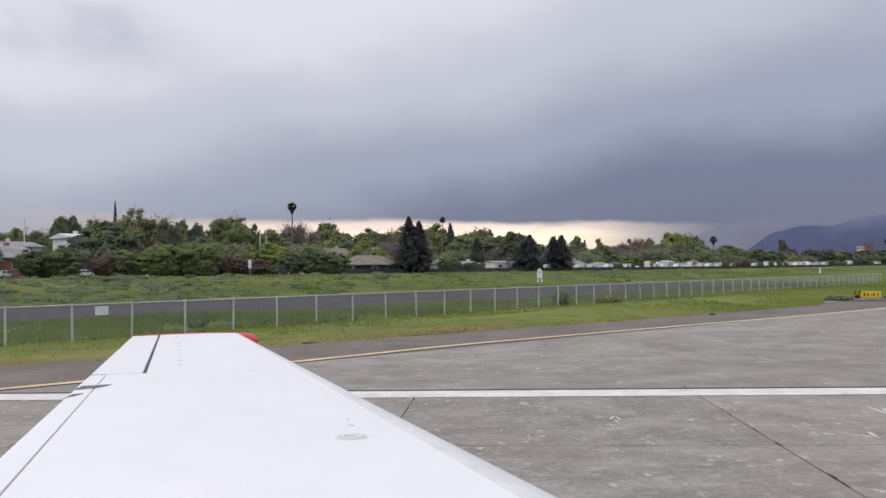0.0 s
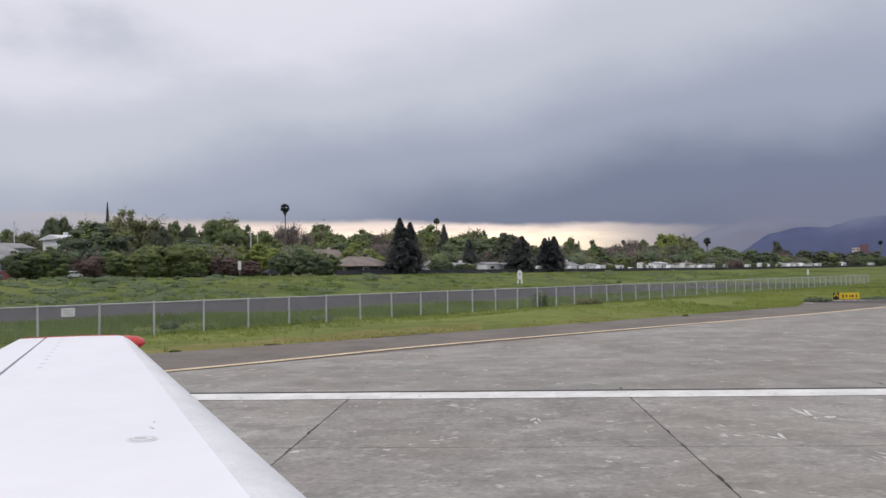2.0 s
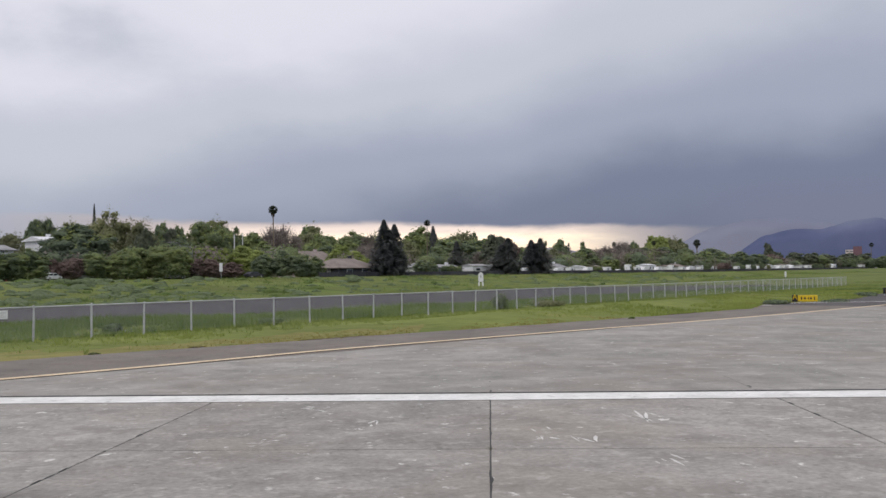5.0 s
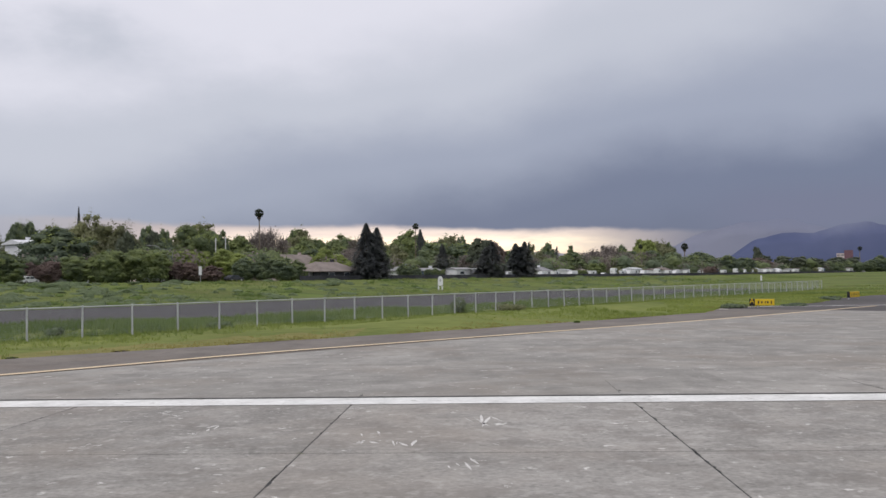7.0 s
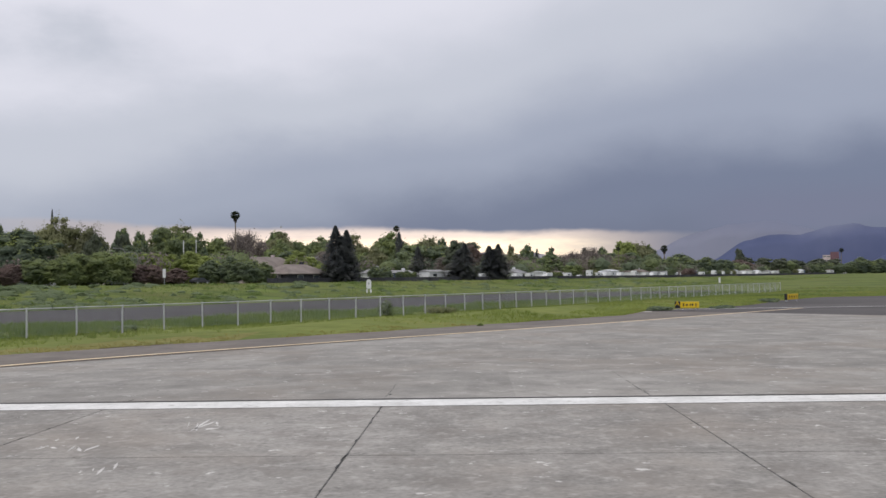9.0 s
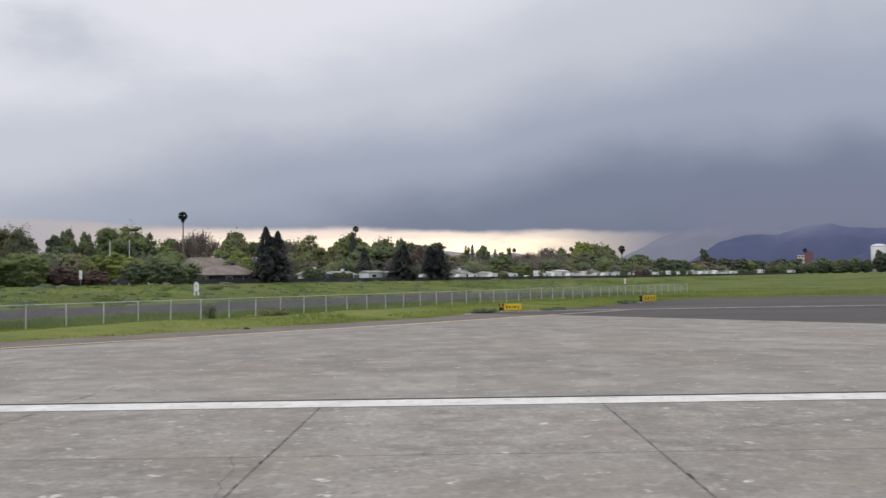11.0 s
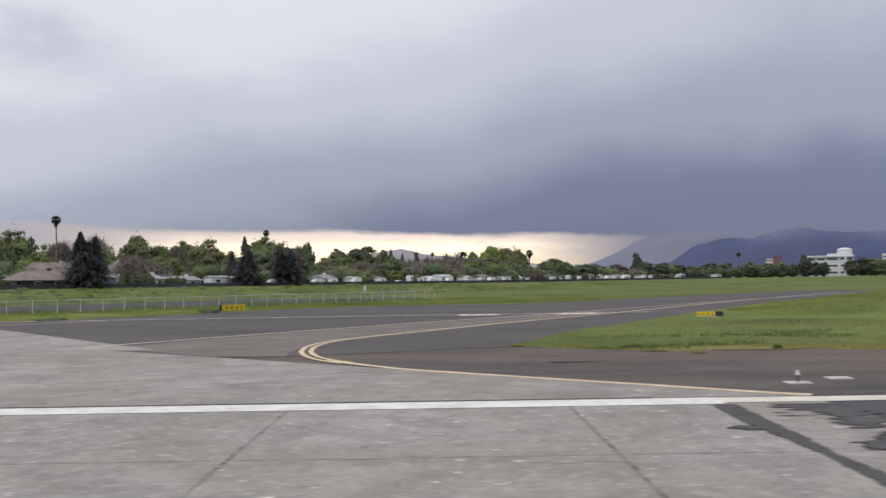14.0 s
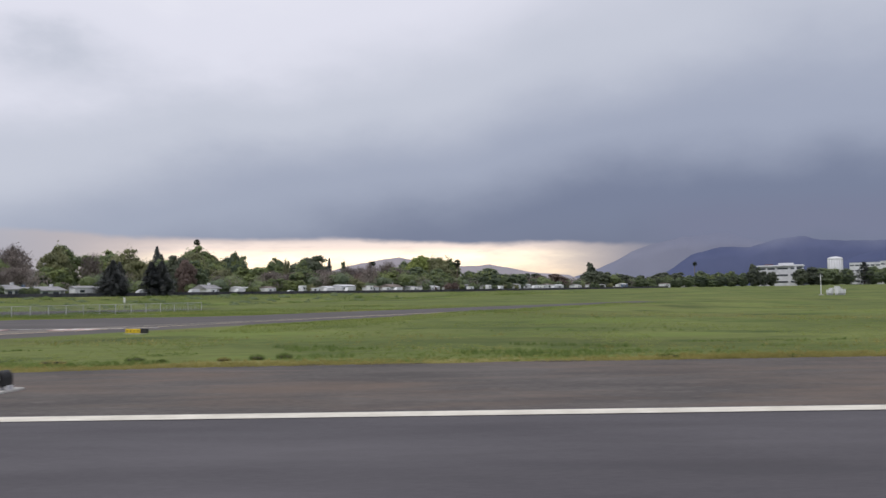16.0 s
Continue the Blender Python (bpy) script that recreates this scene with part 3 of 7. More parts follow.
def ragged_patch(name, pts, label, seed, rough=0.12, lift=0.024):
    """A flat patch of tar between two ragged sides: rows of (y, left, right)."""
    verts, faces = [], []
    n = max(60, int((pts[-1][0] - pts[0][0]) / 0.045))
    ys, ls, rs = [p[0] for p in pts], [p[1] for p in pts], [p[2] for p in pts]
    for i in range(n + 1):
        y = ys[0] + (ys[-1] - ys[0]) * i / n
        l = float(np.interp(y, ys, ls)) + rough * (noise.noise((y * 3.0, seed, 0)) + 0.8 * noise.noise((y * 11.0, seed, 5)) + 0.7 * noise.noise((y * 31.0, seed, 6)))
        r = float(np.interp(y, ys, rs)) + rough * (noise.noise((y * 3.0, seed, 9)) + 0.8 * noise.noise((y * 11.0, seed, 14)) + 0.7 * noise.noise((y * 31.0, seed, 16)))
        verts += [(l, y, lift), (max(l + 0.01, r), y, lift)]
    faces = [(2 * i, 2 * i + 1, 2 * i + 3, 2 * i + 2) for i in range(n)]
    return tagged(obj(name, verts, faces, M_TAR), label, "", "", "structure")


ragged_patch("tar_band", [(-14.0, 55.9, 56.2), (8.6, 56.66, 56.93), (10.2, 56.76, 56.92), (11.3, 56.71, 57.0), (12.4, 56.65, 57.04), (14.3, 56.74, 57.13)], "dark ragged tar band across the concrete", 1, 0.06)
ragged_patch("tar_stain", [(11.9, 58.3, 58.35), (12.4, 57.9, 58.7), (13.2, 58.1, 58.72), (13.6, 57.95, 58.72), (14.25, 57.6, 58.72)], "dark tar stains on pale concrete", 4, 0.4, 0.0235)
ragged_patch("tar_stain", [(10.3, 57.6, 57.7), (10.7, 57.45, 58.5), (11.0, 57.85, 58.6), (11.5, 58.1, 58.6), (11.7, 58.4, 58.45)], "dark tar stains on pale concrete", 7, 0.3, 0.0235)
ragged_patch("tar_stain", [(11.84, 56.5, 56.7), (12.0, 56.25, 56.75), (12.2, 56.45, 56.7)], "short dark tar stain beside the tar band", 9, 0.1, 0.0232)


# thin tar streaks where the concrete ends
rng_tar = random.Random(14)
for k in range(15):
    ty = 8.6 + 5.4 * rng_tar.random() ** 0.7
    tx, tw, th = 57.3 + 0.9 * rng_tar.random(), 0.25 + 0.5 * rng_tar.random(), 0.06 + 0.16 * rng_tar.random()
    ragged_patch("tar_stain", [(ty, tx, tx + 0.05), (ty + th * 0.4, tx - tw * 0.3, min(58.66, tx + tw)), (ty + th, tx + tw * 0.2, min(58.66, tx + tw * 0.4))], "thin dark tar streak on pale concrete", 20 + k, 0.10, 0.0226 + 0.00004 * k)
ragged_patch("tar_streak", [(22.35, 55.2, 55.3), (22.5, 55.1, 56.75), (22.62, 55.3, 55.6)], "thin dark tar streak on the shoulder", 40, 0.05, 0.014)


def painted_sign(x, y, turn):
    ob = thing("surface_marking", x, y, land(x, y), "worn red painted marking with white bars on the taxiway", "marking", "painted markings", turn)
    part("red_field", box_bm(-1.35, 1.35, -1.0, 1.0, 0.010, 0.018), M_RED_PAINT, ob)
    for k, (w, c) in enumerate(((0.62, -0.85), (0.55, -0.02), (0.62, 0.80))):
        part("white_bar", box_bm(c - w / 2, c + w / 2, -0.7, 0.7, 0.019, 0.023), M_WHITE_PAINT, ob)


painted_sign(54.8, 57.0, 4)
painted_sign(61.0, 56.4, 4)
stripe("edge_line_joint", [(x, 15.235) for x in range(-46, 59, 3)], 0.09, M_SEAL, 0.0225, "dark joint beside the runway edge stripe")

# ---- trees ----
def leaf_cloud(rng, lobes, count, size):
    """Leaf clumps spread through the outer half of each lobe (centre, radii)."""
    verts, faces = [], []
    vol = [a * b * c for _, (a, b, c) in lobes]
    total = sum(v ** 0.75 for v in vol)
    for (centre, radii), v in zip(lobes, vol):
        for _ in range(int(count * v ** 0.75 / total)):
            w = Vector((rng.gauss(0, 1), rng.gauss(0, 1), rng.gauss(0, 1))).normalized() * (0.6 + 0.58 * rng.random() ** 0.9)
            p = Vector((centre[0] + w.x * radii[0], centre[1] + w.y * radii[1], centre[2] + w.z * radii[2]))
            out = (w.normalized() + Vector((rng.gauss(0, 0.25), rng.gauss(0, 0.25), 0.25 + rng.gauss(0, 0.25)))).normalized()
            a = out.cross(Vector((rng.gauss(0, 1), rng.gauss(0, 1), rng.gauss(0, 1)))).normalized()
            b = out.cross(a)
            s = size * (0.5 + rng.random())
            k = len(verts)
            verts += [p - a * s, p + b * s * 0.7 - a * s * 0.1, p + a * s, p - b * s * 0.7 + a * s * 0.15]
            faces.append((k, k + 1, k + 2, k + 3))
    return verts, faces


def lobe_cores(rng, lobes, share, seed):
    """The dense inner masses of a crown, one uneven lump a lobe, under its leaves."""
    verts, faces = [], []
    for centre, radii in lobes:
        bm = bmesh.new()
        bmesh.ops.create_icosphere(bm, subdivisions=2, radius=1.0)
        n = len(verts)
        off = rng.random() * 50
        for v in bm.verts:
            k = share * (1 + 0.42 * noise.noise((v.co.x * 1.7 + off, v.co.y * 1.7, v.co.z * 1.7)) + 0.20 * noise.noise((v.co.x * 5 + off, v.co.y * 5, v.co.z * 5)))
            verts.append((centre[0] + v.co.x * radii[0] * k, centre[1] + v.co.y * radii[1] * k, centre[2] + v.co.z * radii[2] * k))
        faces += [tuple(n + v.index for v in f.verts) for f in bm.faces]
        bm.free()
    return verts, faces


def joined(a, b):
    n = len(a[0])
    return a[0] + b[0], a[1] + [tuple(n + k for k in f) for f in b[1]]


def trunk_bm(rng, height, r, limbs, spread, lean=0.0):
    bm = bmesh.new()
    top = Vector((lean, 0, height))
    rod_bm((0, 0, -0.3), top * 0.5, r * 1.15, r * 0.8, 8, bm)
    rod_bm(top * 0.49, top, r * 0.8, r * 0.35, 7, bm)
    for k in range(limbs):
        a = 6.283 * (k + rng.random() * 0.6) / max(1, limbs)
        z = height * (0.45 + 0.4 * rng.random())
        start = top * (z / height)
        end = start + Vector((math.cos(a) * spread, math.sin(a) * spread, height * (0.22 + 0.2 * rng.random())))
        rod_bm(start, end, r * 0.4, r * 0.12, 5, bm)
    return bm


def broad_tree(seed, mat, label, count=1500, lobes_n=84, size=0.017, twig=False, airy=0.0, fresh=None):
    """A round-headed tree one metre high and about one metre wide, to be scaled."""
    rng = random.Random(seed)
    ob = thing("tree", 0, 0, 0, label, "tree", "trees behind the field")
    part("trunk", trunk_bm(rng, 0.62, 0.024, 7, 0.26), M_BARK, ob)
    lobes = []
    mid, half = Vector((0, 0, 0.46)), Vector((0.38, 0.38, 0.43))

    def shell(share):
        """A way out of the crown's middle and the place on its uneven skin."""
        while True:
            w = Vector((rng.gauss(0, 1), rng.gauss(0, 1), rng.gauss(0.15, 1))).normalized()
            if w.z > -0.75:
                break
        b = 1 + 0.50 * noise.noise((w.x * 1.5 + seed, w.y * 1.5, w.z * 1.5)) + 0.36 * noise.noise((w.x * 3.8 + seed, w.y * 3.8, w.z * 3.8))
        p = mid + Vector((w.x * half.x, w.y * half.y, w.z * half.z)) * b * share
        return w, Vector((p.x, p.y, max(0.06, p.z)))

    for k in range(lobes_n):
        w, p = shell(0.86)
        r = (0.055 + 0.055 * rng.random()) * (1.1 - 0.25 * p.z)
        lobes.append((tuple(p), (r * 1.25, r * 1.25, r * 0.8)))
    inner = 1 - 0.22 * airy
    if not twig:
        lobes += [((0, 0, 0.54), (0.26 * inner, 0.26 * inner, 0.30 * inner)), ((0.02, 0, 0.30), (0.33, 0.33, 0.22)), ((0.0, 0.03, 0.14), (0.29, 0.29, 0.14))]
    # loose sprays between and beyond the clumps
    sv, sf, tv, tf = [], [], [], []
    for _ in range(count // 3):
        w, p = shell(0.72 + 0.22 * rng.random())
        out = Vector((w.x + rng.gauss(0, 0.3), w.y + rng.gauss(0, 0.3), w.z + 0.3 + rng.gauss(0, 0.2))).normalized()
        e = out.cross(Vector((rng.gauss(0, 1), rng.gauss(0, 1), rng.gauss(0, 1)))).normalized() * size * (0.5 + 0.7 * rng.random())
        g = out.cross(e)
        # upper sprays get the leaf colour that has the top light in it
        lit_young = fresh and w.z > 0.42 + 0.5 * noise.noise((w.x * 3, w.y * 3, seed))
        if lit_young:
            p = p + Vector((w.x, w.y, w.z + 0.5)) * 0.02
        vs, fs = (tv, tf) if lit_young else (sv, sf)
        n = len(vs)
        vs += [p - e, p + g * 0.7, p + e, p - g * 0.7]
        fs.append((n, n + 1, n + 2, n + 3))
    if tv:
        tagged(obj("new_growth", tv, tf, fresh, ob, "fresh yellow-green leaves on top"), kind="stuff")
    v, f = leaf_cloud(rng, lobes, count, size)
    if not twig:
        v, f = joined(lobe_cores(rng, lobes, 0.74 - 0.16 * airy, seed), (v, f))
    v, f = joined((v, f), (sv, sf))
    obj("crown", v, f, mat, ob)
    if twig:
        bm = bmesh.new()
        for _ in range(160):
            a, q = rng.random() * 6.283, rng.random()
            base = Vector((0, 0, 0.3 + 0.25 * rng.random()))
            tip = Vector((math.cos(a) * 0.42 * q, math.sin(a) * 0.42 * q, 0.6 + 0.38 * rng.random() * (1 - 0.4 * q)))
            rod_bm(base + (tip - base) * 0.4 * rng.random(), tip, 0.006, 0.002, 3, bm)
        part("branchwork", bm, M_TWIG, ob)
    return ob


def conifer_tree(seed, label, slim=0.29, count=8500):
    rng = random.Random(seed)
    ob = thing("conifer", 0, 0, 0, label, "conifer", "dark conifers")
    part("trunk", trunk_bm(rng, 0.96, 0.018, 0, 0), M_BARK, ob)
    verts, faces = [], []
    for k in range(count):
        z = 0.04 + 0.95 * rng.random() ** 1.25
        tier = 0.9 + 0.18 * noise.noise((z * 6, seed, 0))
        r = slim * 0.80 * min(1.0, (1 - z) * 1.9) ** 0.85 * (1.08 - 0.25 * z) * tier * (0.35 + 0.7 * rng.random() ** 0.5) + 0.006
        a = rng.random() * 6.283
        r *= 1 + 0.85 * noise.noise((math.cos(a) * 2.2, math.sin(a) * 2.2, z * 5 + seed)) + 0.7 * noise.noise((math.cos(a) * 5, math.sin(a) * 5, z * 14 + seed))
        p = Vector((math.cos(a) * r, math.sin(a) * r, z - r * 0.25))
        out = Vector((math.cos(a), math.sin(a), -0.35)).normalized()
        side = Vector((-math.sin(a), math.cos(a), rng.uniform(-0.4, 0.4)))
        s = 0.019 * (0.6 + 0.8 * rng.random())
        n = len(verts)
        verts += [p - out * s, p + side * s * 0.6, p + out * s * 1.3, p - side * s * 0.6]
        faces.append((n, n + 1, n + 2, n + 3))
    obj("crown", verts, faces, M_NEEDLE, ob)
    return ob


def column_tree(seed, label, mat, half=0.05, count=700):
    rng = random.Random(seed)
    ob = thing("cypress", 0, 0, 0, label, "cypress")
    part("trunk", trunk_bm(rng, 0.9, 0.010, 0, 0), M_BARK, ob)
    verts, faces = [], []
    for k in range(count):
        z = 0.05 + 0.95 * rng.random()
        r = half * min(1, (1 - z) * 4 + 0.12) * (0.4 + 0.7 * rng.random())
        a = rng.random() * 6.283
        p = Vector((math.cos(a) * r, math.sin(a) * r, z))
        s = 0.022 * (0.6 + rng.random())
        side = Vector((-math.sin(a), math.cos(a), 0))
        up = Vector((math.cos(a) * 0.3, math.sin(a) * 0.3, 1)).normalized()
        n = len(verts)
        verts += [p - up * s, p + side * s * 0.5, p + up * s * 1.4, p - side * s * 0.5]
        faces.append((n, n + 1, n + 2, n + 3))
    obj("crown", verts, faces, mat, ob)
    return ob


def palm_tree(seed, label, head=2.0, height=20.0, skirt=True):
    """A tall fan palm in metres."""
    rng = random.Random(seed)
    ob = thing("palm_tree", 0, 0, 0, label, "palm", "tall fan palms")
    bm = bmesh.new()
    for k in range(10):
        z0, z1 = height * k / 10 - (0.4 if k == 0 else 0), height * (k + 1) / 10
        rod_bm((0.25 * math.sin(k * 0.3), 0, z0), (0.25 * math.sin((k + 1) * 0.3), 0, z1), 0.24 - 0.008 * k, 0.232 - 0.008 * k, 8, bm)
    part("trunk", bm, M_PALM_BARK, ob)
    verts, faces = [], []
    top = Vector((0.25 * math.sin(3.0), 0, height))
    for k in range(120):
        a = rng.random() * 6.283
        lift = math.asin(rng.uniform(-0.85, 0.98))
        way = Vector((math.cos(a) * math.cos(lift), math.sin(a) * math.cos(lift), math.sin(lift)))
        side = way.cross(Vector((0, 0, 1))).normalized()
        hub = top + way * head * 0.42
        for j in range(7):
            w = (way + side * (j - 3) * 0.30).normalized()
            tip = hub + w * head * 0.58 * (0.8 + 0.3 * rng.random()) + Vector((0, 0, -0.10 * head))
            n = len(verts)
            verts += [hub, hub + w * head * 0.3 + side * 0.06 * head, tip, hub + w * head * 0.3 - side * 0.06 * head]
            faces.append((n, n + 1, n + 2, n + 3))
        n = len(verts)
        verts += [top - side * 0.03, top + side * 0.03, hub + side * 0.03, hub - side * 0.03]
        faces.append((n, n + 1, n + 2, n + 3))
    obj("crown", verts, faces, M_FROND, ob)
    if skirt:
        v, f = leaf_cloud(rng, [((top.x, 0, height - head * 0.7), (head * 0.34, head * 0.34, head * 0.8))], 220, 0.13 * head)
        obj("skirt", v, f, M_BARK, ob, "hanging skirt of dead brown fronds")
    return ob


def tree_stock(share, leaf):
    """One set of trees to copy; share thins the leaves, leaf enlarges them."""
    return {
        "broad": [broad_tree(k, M_LEAF, "round-headed broadleaf tree with mid-green leaves", int(12000 * share), airy=0.6, fresh=M_LEAF_FRESH_LIT, size=0.018 * leaf) for k in (1, 2, 3)],
        "dark": [broad_tree(k, M_LEAF_DARK, "dense dark-green broadleaf tree", int(12000 * share), fresh=M_LEAF_FRESH_LIT, size=0.018 * leaf) for k in (11, 12, 13)],
        "deep": [broad_tree(k, M_LEAF_DEEP, "dense evergreen tree with very dark leaves", int(11000 * share), size=0.018 * leaf) for k in (15, 16)],
        "lime": [broad_tree(k, M_LEAF_LIME, "broadleaf tree in yellow-green spring leaf", int(11000 * share), airy=0.7, size=0.018 * leaf) for k in (21, 22)],
        "olive": [broad_tree(k, M_LEAF_OLIVE, "airy broadleaf tree with olive-green leaves", int(9000 * share), lobes_n=50, airy=1.0, size=0.018 * leaf) for k in (31, 32)],
        "brown": [broad_tree(k, M_LEAF_BROWN, "low tree with plum-brown leaves", int(10000 * share), size=0.018 * leaf) for k in (41, 42)],
        "bare": [broad_tree(k, M_TWIG, "nearly bare tree with brownish twigs", int(3000 * share), twig=True, size=0.013 * leaf) for k in (51, 52)],
        "conifer": [conifer_tree(k, "tall dark pointed conifer with dense needles", count=int(8000 * share)) for k in (61, 62)],
        "cypress": [column_tree(71, "slim dark columnar cypress", M_NEEDLE)],
    }


NEAR_STOCK, FAR_STOCK = tree_stock(1.0, 1.0), tree_stock(0.4, 1.55)


def stand(kind, x, y, top, width):
    kinds = (NEAR_STOCK if y < 250 else FAR_STOCK)[kind]
    src = kinds[int(abs(x * 7.3 + y * 3.1)) % len(kinds)]
    z = land(x, y)
    h = max(2.0, top - z)
    unit = {"conifer": 0.40, "cypress": 0.105}.get(kind, 0.86)
    w = width / unit
    m = pose(x, y, z, 0, 0, (x * 37 + y * 91) % 360) @ Matrix.Diagonal((w, w, h / (0.95 if kind not in ("conifer", "cypress") else 1.0), 1))
    return copy_thing(src, m)


def plant(kind, x, y, top, width):
    """Stand a tree at (x, y) with its top at that height; a clump wider than high becomes several trees."""
    h = top - land(x, y)
    n = 1 if kind in ("conifer", "cypress") else max(1, round(width / (0.95 * h)))
    if n == 1:
        return stand(kind, x, y, top, width)
    for k in range(n):
        u = (k + 0.5) / n - 0.5
        jig = noise.noise((x * 1.7 + k * 5.1, y * 1.3, 2.0))
        stand(kind, x + u * width * 0.92, y + 2.2 * jig, land(x, y) + h * (1.0 - 0.22 * abs(u) + 0.16 * jig), width / n * (1.28 + 0.3 * jig))


# front row behind the field
plant('broad', -57.3, 111.5, 6.4, 8.0)
plant('brown', -55.2, 119.6, 5.5, 5.1)
plant('brown', -53.9, 123.1, 5.4, 4.0)
plant('broad', -49.2, 123.0, 6.6, 7.9)
plant('broad', -46.1, 129.1, 7.4, 10.2)
plant('brown', -41.2, 134.2, 5.4, 7.7)
plant('brown', -38.4, 139.9, 5.1, 6.0)
plant('lime', -44.3, 145.5, 7.6, 8.3)
plant('lime', -40.8, 153.9, 8.2, 9.9)
plant('dark', -30.9, 148.9, 6.7, 10.7)
plant('broad', -28.2, 156.2, 6.0, 5.6)
plant('lime', -36.5, 154.8, 6.9, 5.5)
# second row
plant('dark', -63.9, 143.7, 11.5, 12.9)
plant('olive', -68.6, 165.0, 15.6, 9.0)
plant('olive', -63.6, 167.0, 14.8, 8.6)
plant('deep', -92.0, 185.0, 15.8, 7.0)
plant('broad', -75.0, 246.0, 19.2, 12.0)
plant('deep', -60.2, 162.4, 12.4, 4.5)
plant('dark', -85.1, 169.2, 14.4, 4.8)
plant('dark', -84.4, 173.6, 14.8, 5.0)
plant('olive', -81.7, 153.2, 11.7, 8.8)
plant('broad', -95.9, 171.3, 13.2, 6.1)
plant('olive', -83.1, 180.8, 14.9, 7.8)
plant('deep', -59.6, 174.2, 12.9, 4.0)
plant('dark', -56.7, 171.4, 10.0, 7.4)
plant('olive', -85.6, 142.5, 11.2, 9.2)
plant('broad', -67.0, 108.1, 7.6, 9.3)
plant('dark', -67.8, 115.7, 6.7, 5.0)
plant('olive', -84.3, 282.0, 21.6, 17.2)
plant('broad', -78.5, 300.0, 18.7, 12.9)
plant('bare', -59.8, 262.0, 17.6, 9.4)
plant('bare', -62.8, 300.0, 18.8, 9.5)
plant('olive', -62.2, 330.0, 22.1, 12.3)
plant('lime', -30.6, 205.0, 9.8, 7.3)
plant('lime', -24.3, 190.0, 7.7, 5.4)
plant('broad', -49.5, 350.0, 19.8, 17.6)
plant('bare', -36.2, 300.0, 18.1, 8.6)
plant('broad', -58.8, 358.0, 19.9, 15.4)
plant('broad', -57.9, 240.0, 12.0, 12.0)
plant('dark', -42.8, 235.0, 11.1, 13.5)
# dark conifers
plant('conifer', -15.6, 166.4, 13.1, 4.1)
plant('conifer', -13.9, 169.3, 12.4, 4.0)
plant('conifer', -14.8, 168.0, 11.2, 5.2)
plant('conifer', 14.2, 210.0, 10.5, 4.3)
plant('conifer', 16.4, 211.0, 10.9, 4.3)
plant('conifer', 15.3, 212.5, 9.8, 5.6)
plant('conifer', 8.5, 201.0, 10.7, 4.6)
plant('conifer', 7.2, 202.5, 9.4, 4.8)
plant('cypress', -14.9, 302.0, 18.9, 2.8)
plant('cypress', -14.4, 305.0, 16.5, 2.8)
plant('cypress', -98.5, 225.0, 21.9, 1.0)
plant('conifer', -4.6, 240.0, 11.9, 3.6)
# middle of the row
plant('dark', -88.0, 245.0, 18.2, 6.7)
plant('dark', -85.1, 250.0, 17.6, 6.1)
plant('broad', -77.9, 275.0, 19.8, 10.6)
plant('olive', -84.9, 262.0, 16.6, 9.4)
plant('broad', -77.1, 300.0, 18.3, 9.5)
plant('deep', 6.4, 257.0, 14.5, 8.6)
plant('brown', 9.8, 252.0, 13.4, 5.6)
plant('dark', 9.7, 262.0, 11.0, 8.0)
plant('broad', -26.2, 390.0, 23.2, 19.6)
plant('dark', -11.5, 404.0, 21.6, 10.4)
plant('dark', -14.4, 380.0, 16.6, 16.3)
plant('olive', -18.4, 392.0, 20.1, 11.2)
plant('olive', -27.0, 330.0, 17.0, 11.8)
plant('dark', -32.6, 340.0, 15.4, 14.6)
plant('bare', -2.7, 330.0, 12.4, 11.8)
plant('deep', 5.2, 512.0, 25.4, 26.0)
plant('conifer', 28.3, 420.0, 19.5, 4.2)
plant('bare', 24.7, 330.0, 11.8, 21.3)
plant('bare', 46.9, 330.0, 12.1, 21.3)
plant('dark', 64.5, 350.0, 12.9, 11.0)
plant('lime', 71.6, 360.0, 16.8, 10.8)
plant('olive', 79.9, 368.0, 16.3, 12.1)
plant('dark', 76.9, 350.0, 12.3, 17.6)
plant('broad', 79.6, 330.0, 9.5, 14.2)
plant('dark', 96.7, 345.0, 10.5, 14.8)
plant('dark', 109.7, 365.0, 9.9, 14.1)
plant('brown', 132.5, 420.0, 10.9, 18.1)
plant('bare', 35.1, 300.0, 10.6, 17.2)
plant('broad', 36.6, 262.0, 7.1, 11.3)
plant('olive', 51.4, 285.0, 7.7, 12.3)
plant('deep', 171.9, 541.0, 20.2, 6.6)
plant('deep', 174.6, 540.0, 14.6, 13.2)
plant('deep', 159.8, 448.0, 12.3, 16.0)
plant('deep', 168.9, 450.0, 11.0, 16.1)
plant('dark', 186.9, 470.0, 8.8, 16.8)
plant('dark', 208.9, 500.0, 9.7, 17.9)
plant('dark', 233.4, 505.0, 12.0, 15.9)
plant('dark', 244.2, 500.0, 11.7, 21.5)
plant('deep', 253.3, 486.0, 13.7, 9.1)
